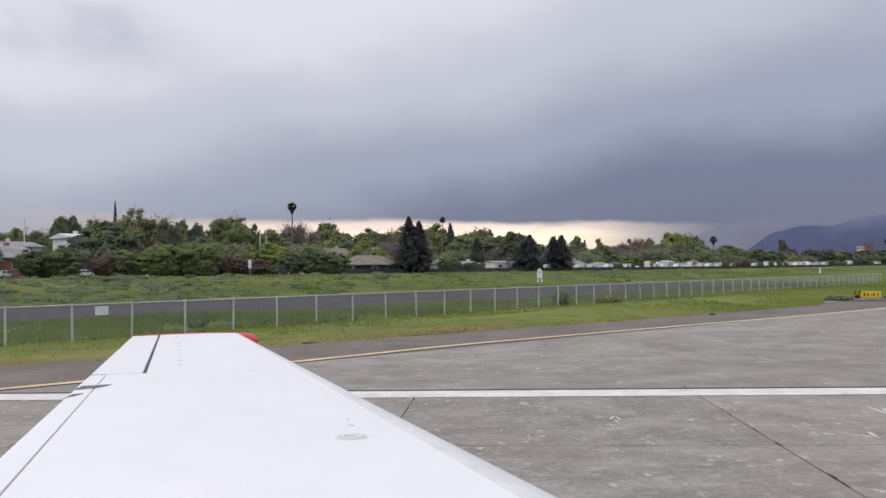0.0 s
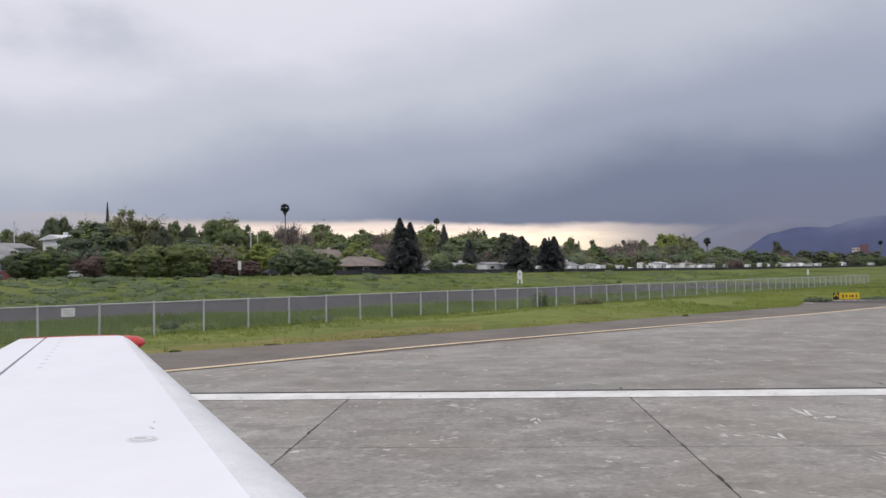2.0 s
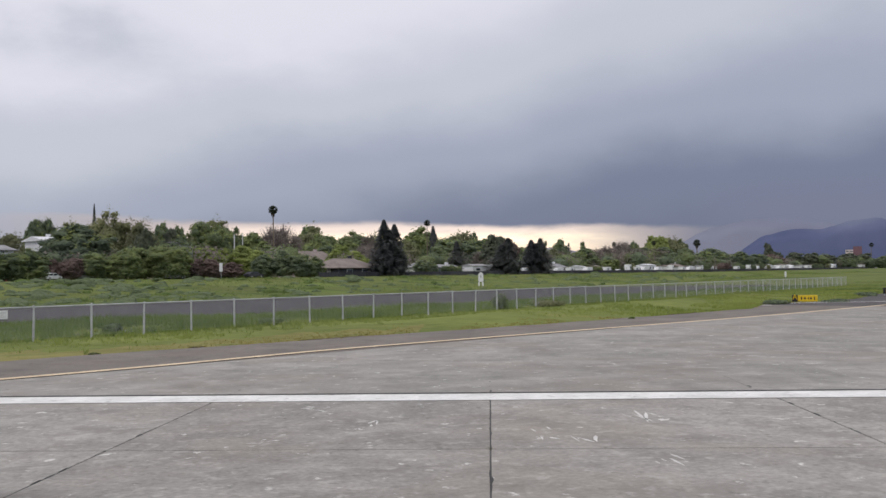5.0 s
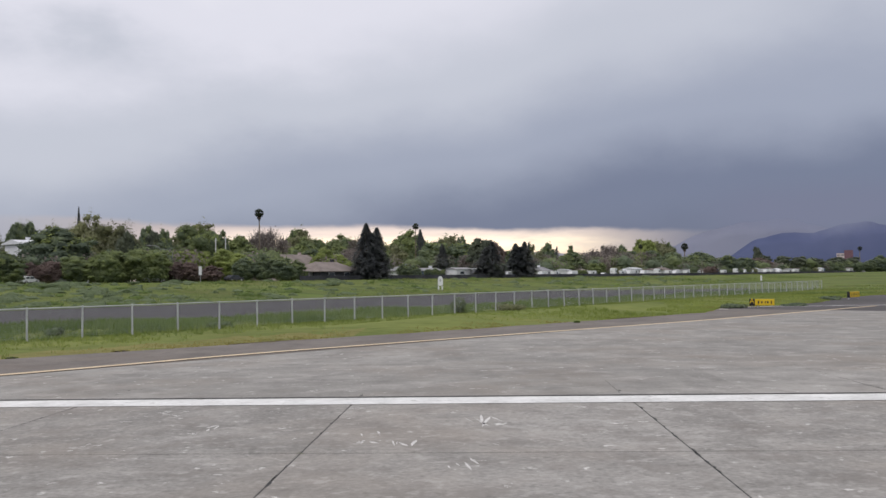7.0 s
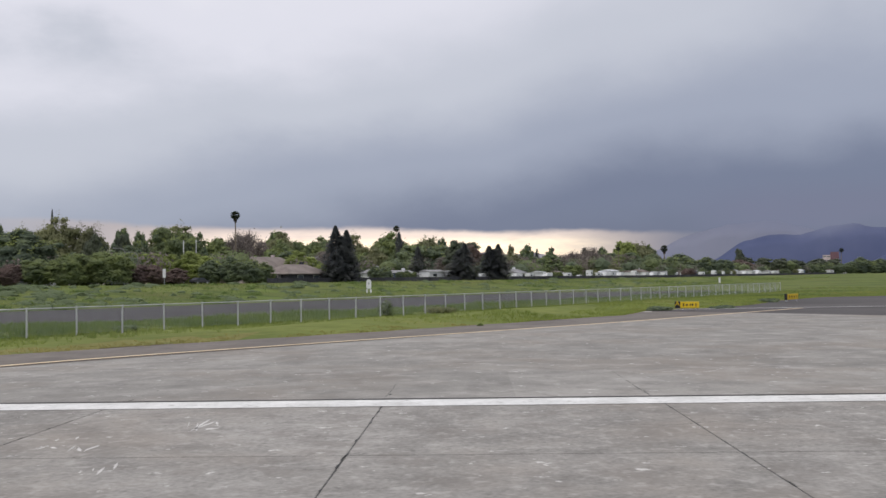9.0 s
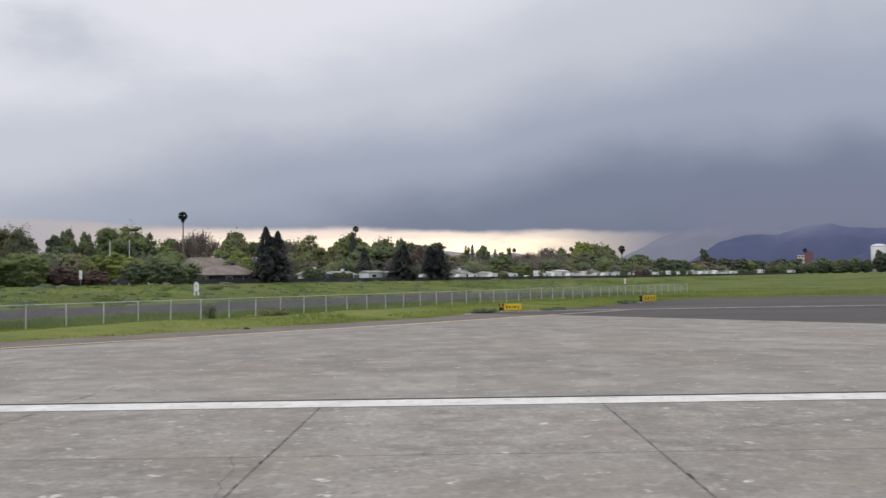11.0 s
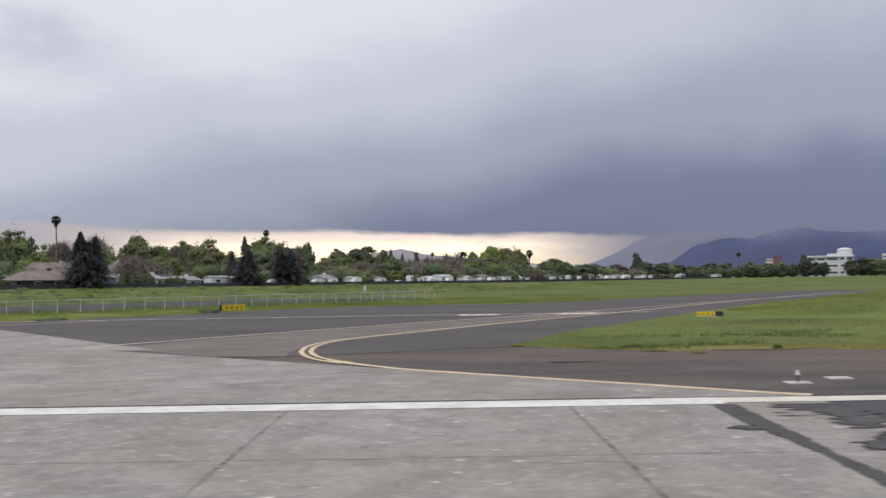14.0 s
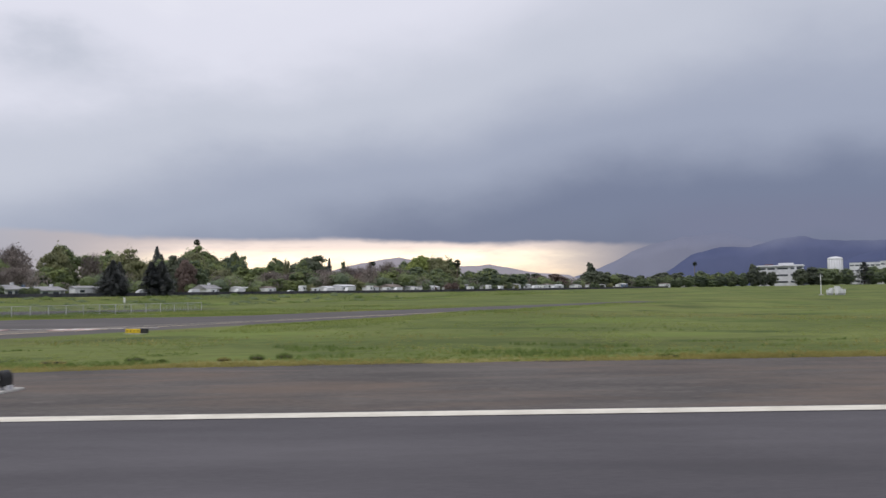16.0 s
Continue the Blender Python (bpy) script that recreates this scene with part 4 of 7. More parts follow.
# behind the open field, and left of it at the end
plant('deep', 252.6, 488.0, 16.0, 4.5)
plant('deep', 254.9, 478.0, 11.4, 5.8)
plant('deep', 259.9, 480.0, 11.1, 6.5)
plant('deep', 281.4, 485.0, 13.4, 15.3)
plant('dark', 290.6, 487.0, 13.0, 13.4)
plant('dark', 301.9, 490.0, 12.8, 14.6)
plant('conifer', 305.4, 470.0, 15.3, 8.8)
plant('deep', 241.4, 500.0, 10.9, 14.3)
plant('dark', 227.1, 500.0, 10.4, 21.5)
plant('deep', 214.9, 520.0, 13.0, 18.6)
plant('dark', 318.4, 470.0, 12.7, 26.9)
plant('deep', 193.6, 500.0, 10.9, 21.5)
plant('broad', -66.4, 346.0, 23.4, 13.9)
plant('bare', -77.8, 330.0, 23.1, 14.2)
plant('bare', -70.6, 300.0, 19.8, 8.6)
plant('broad', -44.5, 250.0, 14.2, 10.7)
plant('bare', -26.7, 230.0, 11.2, 9.9)
plant('broad', -22.7, 240.0, 11.0, 10.3)
plant('dark', -5.4, 296.0, 15.6, 19.1)
plant('olive', -5.4, 312.0, 19.0, 12.5)
plant('dark', -2.0, 360.0, 19.6, 6.7)
plant('bare', -26.8, 226.0, 10.9, 10.0)
plant('lime', -26.7, 205.0, 7.5, 5.0)
plant('bare', -68.7, 310.0, 22.1, 14.2)
plant('olive', -36.0, 330.0, 20.4, 14.2)
plant('broad', -27.1, 391.0, 22.9, 16.8)
plant('dark', -14.0, 400.0, 19.3, 17.2)
plant('broad', 12.2, 320.0, 13.0, 13.8)
plant('broad', 3.0, 420.0, 19.0, 15.0)
# more of the middle distance
plant('olive', 21.2, 250.0, 10.2, 9.0)
plant('dark', 30.3, 330.0, 15.2, 7.1)
plant('broad', 36.2, 300.0, 11.2, 10.7)
plant('conifer', 36.4, 360.0, 15.0, 3.6)
plant('bare', 50.0, 340.0, 13.1, 11.2)
plant('bare', 59.7, 370.0, 16.4, 9.0)
plant('dark', 65.8, 380.0, 15.7, 6.5)
plant('broad', 62.4, 330.0, 10.9, 11.8)
plant('lime', 74.6, 380.0, 18.0, 9.6)
plant('olive', 81.7, 385.0, 18.8, 15.4)
plant('broad', 86.1, 383.0, 16.0, 8.2)
plant('olive', 24.4, 330.0, 16.2, 3.3)
plant('bare', 47.2, 330.0, 13.2, 9.5)
plant('bare', 54.2, 345.0, 15.0, 8.4)
plant('dark', 42.1, 360.0, 16.2, 2.6)
plant('bare', 59.2, 350.0, 13.3, 15.0)
plant('dark', 82.6, 380.0, 14.4, 12.5)
plant('olive', 84.0, 370.0, 13.1, 10.6)
plant('dark', 102.5, 400.0, 12.8, 14.3)
plant('dark', 116.1, 430.0, 12.1, 15.4)
plant('deep', 125.5, 440.0, 11.4, 12.6)
plant('olive', 43.6, 320.0, 10.3, 13.8)
plant('broad', 79.1, 330.0, 9.4, 11.8)
plant('dark', 67.6, 330.0, 10.2, 9.5)
plant('bare', 26.0, 290.0, 10.5, 9.0)
plant('brown', 33.0, 300.0, 9.0, 8.0)
plant('bare', 41.0, 310.0, 11.5, 10.0)
plant('brown', 52.0, 322.0, 9.8, 9.0)
plant('bare', 57.0, 315.0, 11.5, 9.0)
plant('bare', 66.0, 330.0, 12.0, 9.0)
plant('bare', 21.0, 246.0, 8.2, 6.5)
plant('bare', -24.0, 214.0, 9.2, 8.0)
plant('bare', 2.0, 262.0, 9.8, 8.0)
plant('brown', 98.0, 372.0, 9.0, 9.0)
# garden shrubs between the homes
plant('dark', 93.8, 325.0, 5.6, 3.6)
plant('dark', 108.9, 347.2, 5.8, 3.2)
plant('olive', 109.3, 346.9, 5.1, 6.4)
plant('brown', 86.0, 313.4, 5.8, 5.0)
plant('dark', 43.1, 252.1, 4.9, 2.7)
plant('dark', 100.7, 335.1, 4.9, 5.9)
plant('olive', 161.9, 421.3, 5.7, 3.0)
plant('dark', -4.4, 186.6, 4.5, 3.4)
plant('deep', 155.7, 413.0, 4.6, 3.8)
plant('broad', 32.0, 236.3, 4.0, 4.6)
plant('olive', 43.5, 253.0, 4.3, 2.9)
plant('dark', -8.7, 180.3, 5.3, 4.7)
plant('dark', 9.5, 204.1, 4.2, 3.8)
plant('broad', -3.2, 186.4, 4.4, 3.3)
plant('olive', 109.9, 347.3, 5.0, 3.9)
plant('brown', 87.6, 316.7, 4.6, 2.8)
plant('dark', 77.2, 300.7, 5.4, 2.9)
plant('dark', 152.1, 405.9, 5.4, 4.3)
plant('olive', 45.0, 256.4, 5.3, 3.2)
plant('brown', 79.5, 304.6, 4.1, 2.8)
PALMS = [palm_tree(81, "tall fan palm with a bushy dark crown", 1.5, 20.0), palm_tree(82, "tall fan palm with a small round crown", 1.5, 20.0, False)]


def stand_palm(src, x, y, top, size=1.0):
    """A palm at (x, y) whose crown ends at that height, its crown that many times the usual size."""
    z = land(x, y)
    crown = 1.5 * size
    ob = copy_thing(src, pose(x, y, z, 0, 0, x * 11 % 360) @ Matrix.Diagonal((size, size, size, 1)))
    stem = next(c for c in ob.children if c.name.startswith("trunk"))
    drop = (top - crown - z) - 20.0 * size
    stem.scale.z = (top - crown - z) / (20.0 * size)
    for c in ob.children:
        if c is not stem:
            c.location.z += drop / size
    return ob


stand_palm(PALMS[0], -58.5, 254.0, 23.8, 1.0)
stand_palm(PALMS[1], -22.0, 375.2, 26.6, 1.05)
stand_palm(PALMS[1], 63.7, 424.4, 17.6, 0.85)
stand_palm(PALMS[0], 88.7, 364.3, 15.9, 1.1)
stand_palm(PALMS[1], 48.1, 419.7, 17.5, 0.75)
stand_palm(PALMS[1], 241.6, 562.3, 19.6, 1.1)
stand_palm(PALMS[1], 59.5, 300.0, 13.2, 0.6)
for stock in (*NEAR_STOCK.values(), *FAR_STOCK.values(), PALMS):
    for src in stock:
        for o in (*src.children_recursive, src):
            bpy.data.objects.remove(o)


def far_woods():
    """The low mass of trees that closes the view behind the single ones."""
    rng = random.Random(90)
    lobes = []
    for k in range(420):
        s = -330 + 900 * rng.random()
        d = 92 + 170 * rng.random() ** 1.4
        x, y = along(s, d)
        if y < 40:
            continue
        r = 1.7 + 2.0 * rng.random() + 0.008 * (d - 90)
        z = land(x, y) + r * (0.6 + 0.5 * rng.random())
        for _ in range(4):
            q = r * (0.45 + 0.3 * rng.random())
            lobes.append(((x + rng.gauss(0, 0.9) * r, y + rng.gauss(0, 0.6) * r, z + rng.uniform(-0.5, 0.45) * r), (q * 1.4, q * 1.4, q)))
    for mat, label, pick, leaf in ((M_LEAF, "mid-green mass of far garden trees", 0, 0.26), (M_LEAF_DARK, "dark mass of far garden trees", 1, 0.26), (M_TWIG, "brownish bare far garden trees", 2, 0.22)):
        v, f = leaf_cloud(rng, lobes[pick::3], 90000, leaf)
        if pick < 2:
            v, f = joined(lobe_cores(rng, lobes[pick::3], 0.72, pick), (v, f))
        tagged(obj("far_woods", v, f, mat), label, "woods", "", "stuff")


far_woods()

# ---- perimeter fence ----
def chain_fence(s0, s1, step=2.19, height=1.17):
    fence = thing("chain_link_fence", *along(s0, 0), 0, "low galvanised chain-link fence along the grass", "fence")
    turn = math.degrees(math.atan2(FV, FU))
    fence.matrix_world = pose(*along(s0, 0), 0, 0, 0, turn)
    length = s1 - s0
    n = int(length / step)
    post_mesh = None
    rng = random.Random(7)
    for k in range(n + 1):
        if post_mesh is None:
            bm = rod_bm((0, 0, -0.3), (0, 0, height + 0.02), 0.040, 0.040, 8)
            bmesh.ops.create_uvsphere(bm, u_segments=8, v_segments=4, radius=0.048, matrix=Matrix.Translation((0, 0, height + 0.03)) @ Matrix.Diagonal((1, 1, 0.6, 1)))
            p = part("post", bm, M_GALV, fence)
            post_mesh = p.data
        else:
            p = new("post", post_mesh)
            p.parent = fence
        p.location = (k * step, 0, 0)
        p.rotation_euler = (radians(rng.uniform(-1.2, 1.2)), radians(rng.uniform(-1.2, 1.2)), 0)
    bm = bmesh.new()
    rod_bm((0, 0, height), (length, 0, height), 0.024, 0.024, 6, bm)
    part("top_rail", bm, M_GALV, fence)
    # diamond wire netting
    verts, faces = [], []
    pitch, r = 0.06, 0.0009
    for way in (1, -1):
        m = int((length + height) / pitch)
        for k in range(m):
            x0 = k * pitch - (height if way > 0 else 0)
            a = Vector((x0, 0.03, 0.04))
            b = Vector((x0 + way * height, 0.03, height))
            if min(a.x, b.x) < 0 or max(a.x, b.x) > length:
                continue
            side = Vector((r, 0, -way * r))
            i = len(verts)
            verts += [a - side, a + side, b + side, b - side, a + Vector((0, 2 * r, 0)), b + Vector((0, 2 * r, 0))]
            faces += [(i, i + 1, i + 2, i + 3), (i + 1, i + 4, i + 5, i + 2), (i + 4, i, i + 3, i + 5)]
    obj("netting", verts, faces, M_GALV, fence)
    return fence


chain_fence(-75.59, 79.9)

# ---- airfield furniture ----
def taxi_sign(x, y, turn, width, black_left, black_width, bars, letter=False, label="", low=0.26, high=0.74):
    z = land(x, y) - 0.05
    ob = thing("taxiway_sign", x, y, z, label, "sign", "taxiway signs", turn)
    part("foundation", box_bm(-width / 2 - 0.2, width / 2 + 0.2, -0.25, 0.25, -0.1, 0.03, 0.01), M_PAD, ob, "pale concrete foundation")
    part("yellow_panel", box_bm(-width / 2, width / 2, -0.09, 0.09, low, high, 0.02), M_SIGN_YELLOW, ob, "yellow sign panel")
    for lx in (-width / 2 + 0.15, width / 2 - 0.15):
        part("leg", rod_bm((lx, 0, 0.1), (lx, 0, 0.28), 0.035, 0.035, 10), M_GALV, ob)
    x0, x1 = (-width / 2 - black_width - 0.015, -width / 2 - 0.015) if black_left else (width / 2 + 0.015, width / 2 + black_width + 0.015)
    box = part("black_panel", box_bm(x0, x1, -0.10, 0.10, low - 0.02, high + 0.02, 0.02), M_SIGN_BLACK, ob, "black location panel")
    part("leg", rod_bm(((x0 + x1) / 2, 0, 0.1), ((x0 + x1) / 2, 0, 0.26), 0.035, 0.035, 10), M_GALV, ob)
    if letter:
        cu = bpy.data.curves.new("letter", "FONT")
        cu.body, cu.size, cu.align_x, cu.extrude = "A", 0.44, "CENTER", 0.006
        t = new("letter", cu)
        me = bpy.data.meshes.new_from_object(t)
        bpy.data.objects.remove(t)
        me.materials.clear()
        me.materials.append(M_SIGN_YELLOW)
        a = new("letter", me)
        a.parent = box
        a.matrix_basis = pose((x0 + x1) / 2, -0.108, 0.345, 90, 0, 0)
    for c, w, h in bars:
        part("inscription_bar", box_bm(c - w / 2, c + w / 2, -0.098, -0.092, (low + high) / 2 - h / 2, (low + high) / 2 + h / 2), M_SIGN_BLACK, ob)
    return ob


taxi_sign(23.7, 55.3, -20, 1.12, True, 0.32, ((-0.36, 0.08, 0.16), (-0.16, 0.10, 0.12), (0.04, 0.06, 0.12), (0.18, 0.1, 0.12), (0.38, 0.06, 0.18)), True, "yellow taxiway sign with a black lettered panel at the apron edge", 0.22, 0.60)
taxi_sign(35.6, 71.2, 50, 2.3, True, 0.12, ((-0.7, 0.12, 0.18), (-0.2, 0.14, 0.18), (0.3, 0.12, 0.18), (0.75, 0.1, 0.18)), False, "long yellow taxiway sign with a black end panel", 0.24, 0.68)
taxi_sign(67.2, 49.6, -18, 0.98, False, 0.42, ((-0.36, 0.05, 0.1), (-0.12, 0.05, 0.1), (0.12, 0.05, 0.1), (0.36, 0.05, 0.1)), False, "yellow taxiway sign with a black panel beside the grass island", 0.08, 0.30)


def fence_board(s):
    x, y = along(s, -0.06)
    ob = thing("fence_notice", x, y, 0, "blank pale notice board hung on the chain-link fence", "notice", "", math.degrees(math.atan2(FV, FU)))
    part("board", box_bm(-0.24, 0.24, -0.012, 0.012, 0.80, 1.09, 0.004), M_WHITE, ob)
    for dx in (-0.19, 0.19):
        part("tie", box_bm(dx - 0.02, dx + 0.02, -0.02, 0.075, 1.06, 1.08), M_GALV, ob)
    for k in range(3):
        part("lettering_bar", box_bm(-0.17, 0.17 - 0.08 * (k % 2), -0.016, -0.0125, 0.86 + 0.07 * k, 0.88 + 0.07 * k), M_GALV, ob)


fence_board(-30.75)


def marker_board(x, y):
    """A white round-headed board with two white feet, on slim posts."""
    ob = thing("marker_board", x, y, land(x, y), "white round-topped marker board on two slim posts", "marker")
    ob.scale = (0.62, 1, 0.92)
    bm = bmesh.new()
    ring = [(0.26 * math.cos(a), 0.26 * math.sin(a) + 2.20) for a in [math.pi * k / 14 for k in range(15)]] + [(-0.26, 1.86), (-0.20, 1.80), (0.20, 1.80), (0.26, 1.86)]
    f = bm.faces.new([bm.verts.new((px, -0.02, pz)) for px, pz in ring])
    ext = bmesh.ops.extrude_face_region(bm, geom=[f])
    bmesh.ops.translate(bm, vec=(0, 0.04, 0), verts=[v for v in ext["geom"] if isinstance(v, bmesh.types.BMVert)])
    bmesh.ops.recalc_face_normals(bm, faces=bm.faces)
    part("board", bm, M_WHITE, ob)
    part("dark_disc", rod_bm((0, -0.023, 2.16), (0, -0.03, 2.16), 0.09, 0.09, 18), M_GALV, ob)
    for dx in (-0.19, 0.19):
        part("foot_plate", box_bm(dx - 0.085, dx + 0.085, -0.03, 0.03, 1.52, 1.76, 0.015), M_WHITE, ob)
        part("post", rod_bm((dx, 0.03, -0.1), (dx, 0.03, 2.3), 0.012, 0.012, 8), M_ROOF_GREY, ob)


marker_board(3.7, 55.9)


def approach_light(x, y):
    ob = thing("runway_end_light", x, y, 0.01, "black round-topped strobe light on a pale concrete pad", "airfield light")
    pad = part("pad", box_bm(-0.38, 0.38, -0.36, 0.36, -0.05, 0.04, 0.015), M_PAD, ob, "pale concrete pad")
    pad.rotation_euler = (0, 0, radians(-8))
    part("stem", rod_bm((0, 0, 0.04), (0, 0, 0.16), 0.05, 0.04, 12), M_GALV, ob)
    bm = bmesh.new()
    prof = [(-0.17, 0.0), (0.17, 0.0), (0.19, 0.06), (0.19, 0.24), (0.15, 0.36), (0.07, 0.42), (-0.07, 0.42), (-0.15, 0.36), (-0.19, 0.24), (-0.19, 0.06)]
    f = bm.faces.new([bm.verts.new((px, -0.16, pz + 0.14)) for px, pz in prof])
    ext = bmesh.ops.extrude_face_region(bm, geom=[f])
    bmesh.ops.translate(bm, vec=(0, 0.32, 0), verts=[v for v in ext["geom"] if isinstance(v, bmesh.types.BMVert)])
    bmesh.ops.recalc_face_normals(bm, faces=bm.faces)
    bmesh.ops.bevel(bm, geom=bm.edges[:], offset=0.02, segments=2, affect="EDGES")
    body = part("housing", bm, M_SIGN_BLACK, ob, "black metal housing")
    part("hood", box_bm(-0.13, 0.15, -0.24, -0.15, 0.44, 0.47, 0.008), M_SIGN_BLACK, body)
    part("lens", rod_bm((0.04, -0.165, 0.37), (0.04, -0.185, 0.37), 0.075, 0.07, 20), M_LENS, body, "clear lamp lens")
    ob.scale = (0.62, 1.6, 0.80)
    part("cable_box", box_bm(0.24, 0.33, -0.1, 0.05, 0.04, 0.16, 0.01), M_GALV, ob)


approach_light(75.1, 19.4)


def edge_marker(x, y, lamp):
    ob = thing("edge_light" if lamp else "cable_cover", x, y, 0.004, "white-topped runway edge light on a pale pad" if lamp else "flat pale concrete cable cover", "airfield light" if lamp else "cover")
    ob.scale = (0.62, 0.8, 0.62)
    part("pad", box_bm(-0.38, 0.38, -0.22, 0.22, -0.03, 0.03, 0.01), M_PAD, ob)
    if lamp:
        part("stem", rod_bm((0, 0, 0.02), (0, 0, 0.26), 0.025, 0.02, 10), M_SIGN_BLACK, ob)
        part("globe", rod_bm((0, 0, 0.25), (0, 0, 0.40), 0.065, 0.04, 14), M_LENS, ob, "clear glass globe")


edge_marker(59.3, 17.2, True)
edge_marker(60.4, 17.9, False)
edge_marker(20.9, 54.2, False)


def localizer(x, y):
    """White equipment cabinets with a mast, far out on the field."""
    for k, (dx, dy, w, h) in enumerate(((0.0, 0.0, 0.6, 1.1), (0.9, 0.6, 0.4, 1.5), (1.7, -0.5, 0.7, 1.9), (2.6, 0.3, 0.4, 1.5), (3.4, 0.4, 0.4, 1.2))):
        px, py = x + dx, y + dy
        ob = thing("equipment_cabinet", px, py, land(px, py) - 0.05, "white painted equipment cabinet on legs in the grass", "cabinet", "field cabinets", 10 * k)
        part("body", box_bm(-w / 2, w / 2, -0.5, 0.5, 0.35, h, 0.04), M_WHITE, ob)
        part("lid", box_bm(-w / 2 - 0.06, w / 2 + 0.06, -0.56, 0.56, h, h + 0.08, 0.02), M_WHITE, ob)
        for lx in (-w / 2 + 0.1, w / 2 - 0.1):
            part("leg", box_bm(lx - 0.06, lx + 0.06, -0.4, 0.4, -0.1, 0.36), M_GALV, ob)
    ob = thing("mast", x - 1.2, y + 1, land(x, y) - 0.05, "slim white mast in the grass", "mast")
    part("pole", rod_bm((0, 0, -0.2), (0, 0, 4.6), 0.10, 0.07, 10), M_WHITE, ob)
    part("antenna_arm", rod_bm((-0.6, 0, 4.2), (0.6, 0, 4.2), 0.03, 0.03, 6), M_WHITE, ob)
    part("base", box_bm(-0.4, 0.4, -0.4, 0.4, -0.1, 0.2, 0.03), M_PAD, ob)


localizer(168.0, 194.0)


def white_pole(x, y, h, label="slim grey post with a white marker plate beyond the fence"):
    ob = thing("marker_pole", x, y, land(x, y) - 0.05, label, "pole")
    part("pole", rod_bm((0, 0, -0.2), (0, 0, h), 0.03, 0.03, 10), M_ROOF_GREY, ob)
    part("plate", box_bm(-0.12, 0.12, -0.06, -0.035, h - 0.62, h + 0.06, 0.01), M_WHITE, ob)


white_pole(42.3, 116.0, 2.0)


def small_notice(x, y, h, w):
    ob = thing("roadside_notice", x, y, land(x, y) - 0.05, "narrow white roadside notice on a post", "notice")
    part("post", rod_bm((0, 0, -0.2), (0, 0, h), 0.04, 0.04, 8), M_GALV, ob)
    part("plate", box_bm(-w / 2, w / 2, -0.07, -0.045, h - 1.35, h, 0.01), M_WHITE, ob)


small_notice(-37.0, 134.0, 2.4, 0.5)


def street_lamp(x, y, top, arm, turn):
    z = land(x, y) - 0.05
    h = top - z
    ob = thing("street_lamp", x, y, z, "grey street lamp with a curved arm among the trees", "street lamp", "street lamps", turn)
    part("pole", rod_bm((0, 0, -0.2), (0, 0, h - 0.6), 0.07, 0.05, 10), M_ROOF_GREY, ob)
    bm = bmesh.new()
    pts = [(0, 0, h - 0.6), (arm * 0.15, 0, h - 0.2), (arm * 0.5, 0, h), (arm, 0, h + 0.05)]
    for a, b in zip(pts, pts[1:]):
        rod_bm(a, b, 0.04, 0.035, 8, bm)
    part("arm", bm, M_ROOF_GREY, ob)
    part("lamp_head", box_bm(arm - 0.1, arm + 0.45, -0.11, 0.11, h - 0.03, h + 0.09, 0.03), M_ROOF_GREY, ob)


street_lamp(-45.5, 140.0, 8.2, 1.6, 180)
street_lamp(-44.0, 141.5, 7.6, 1.6, 180)


def flood_pole(x, y, top):
    z = land(x, y) - 0.05
    ob = thing("utility_pole", x, y, z, "pale utility pole standing above the trees", "utility pole", "utility poles")
    part("pole", rod_bm((0, 0, -0.2), (0, 0, top - z), 0.10, 0.07, 10), M_WALL_WHITE, ob)
    part("crossarm", box_bm(-0.3, 0.3, -0.04, 0.04, top - z - 0.5, top - z - 0.42), M_GALV, ob)


flood_pole(-41.8, 157.6, 10.2)
flood_pole(-46.6, 180.0, 11.6)
flood_pole(-83.0, 138.0, 12.2)
flood_pole(-79.5, 146.0, 12.4)

# ---- aircraft wing beside the runway edge, as it stands when the roll begins ----
M_WING = material("white_aircraft_paint", (0.79, 0.80, 0.85), (0.85, 0.86, 0.91), rough=0.28, scale=2.0, big=0.4, bump=0.0, spec=0.5)
M_BARE = material("brushed_leading_edge", (0.66, 0.67, 0.69), (0.80, 0.81, 0.83), rough=0.5, metal=0.1, scale=30, big=2.0, bump=0.1, spec=0.5)
M_RED = material("red_tip_paint", (0.50, 0.02, 0.02), (0.62, 0.035, 0.03), rough=0.35, scale=3, big=0.5, bump=0, spec=0.5)
M_GAP_SHADE = material("hinge_gap_shade", (0.10, 0.10, 0.11), (0.17, 0.17, 0.18), rough=0.7, scale=9, big=1, bump=0)
M_RUBBER = material("black_rubber", (0.018, 0.018, 0.018), (0.04, 0.04, 0.04), rough=0.8, scale=12, big=1, bump=0.2)

ROOT_Y, TIP_Y = 1.25, 7.15


def lead_x(y):
    return -1.164 - 0.587 * (y - TIP_Y)


def trail_x(y):
    return -2.15 - 0.257 * (y - TIP_Y)


def wing_top(y, c):
    """Height of the upper skin at a span station and a share of the chord."""
    crest = 1.562 - 0.078 * (TIP_Y - y)
    nose = 0.085 * (1 - min(1.0, c / 0.15)) ** 2
    return crest - nose - 0.03 * max(0.0, c - 0.3) ** 1.5


def wing_deep(y, c):
    chord = lead_x(y) - trail_x(y)
    return chord * 0.115 * 2.6 * math.sqrt(max(c, 0.0)) * (1 - c) * (1 - 0.35 * c) + 0.004


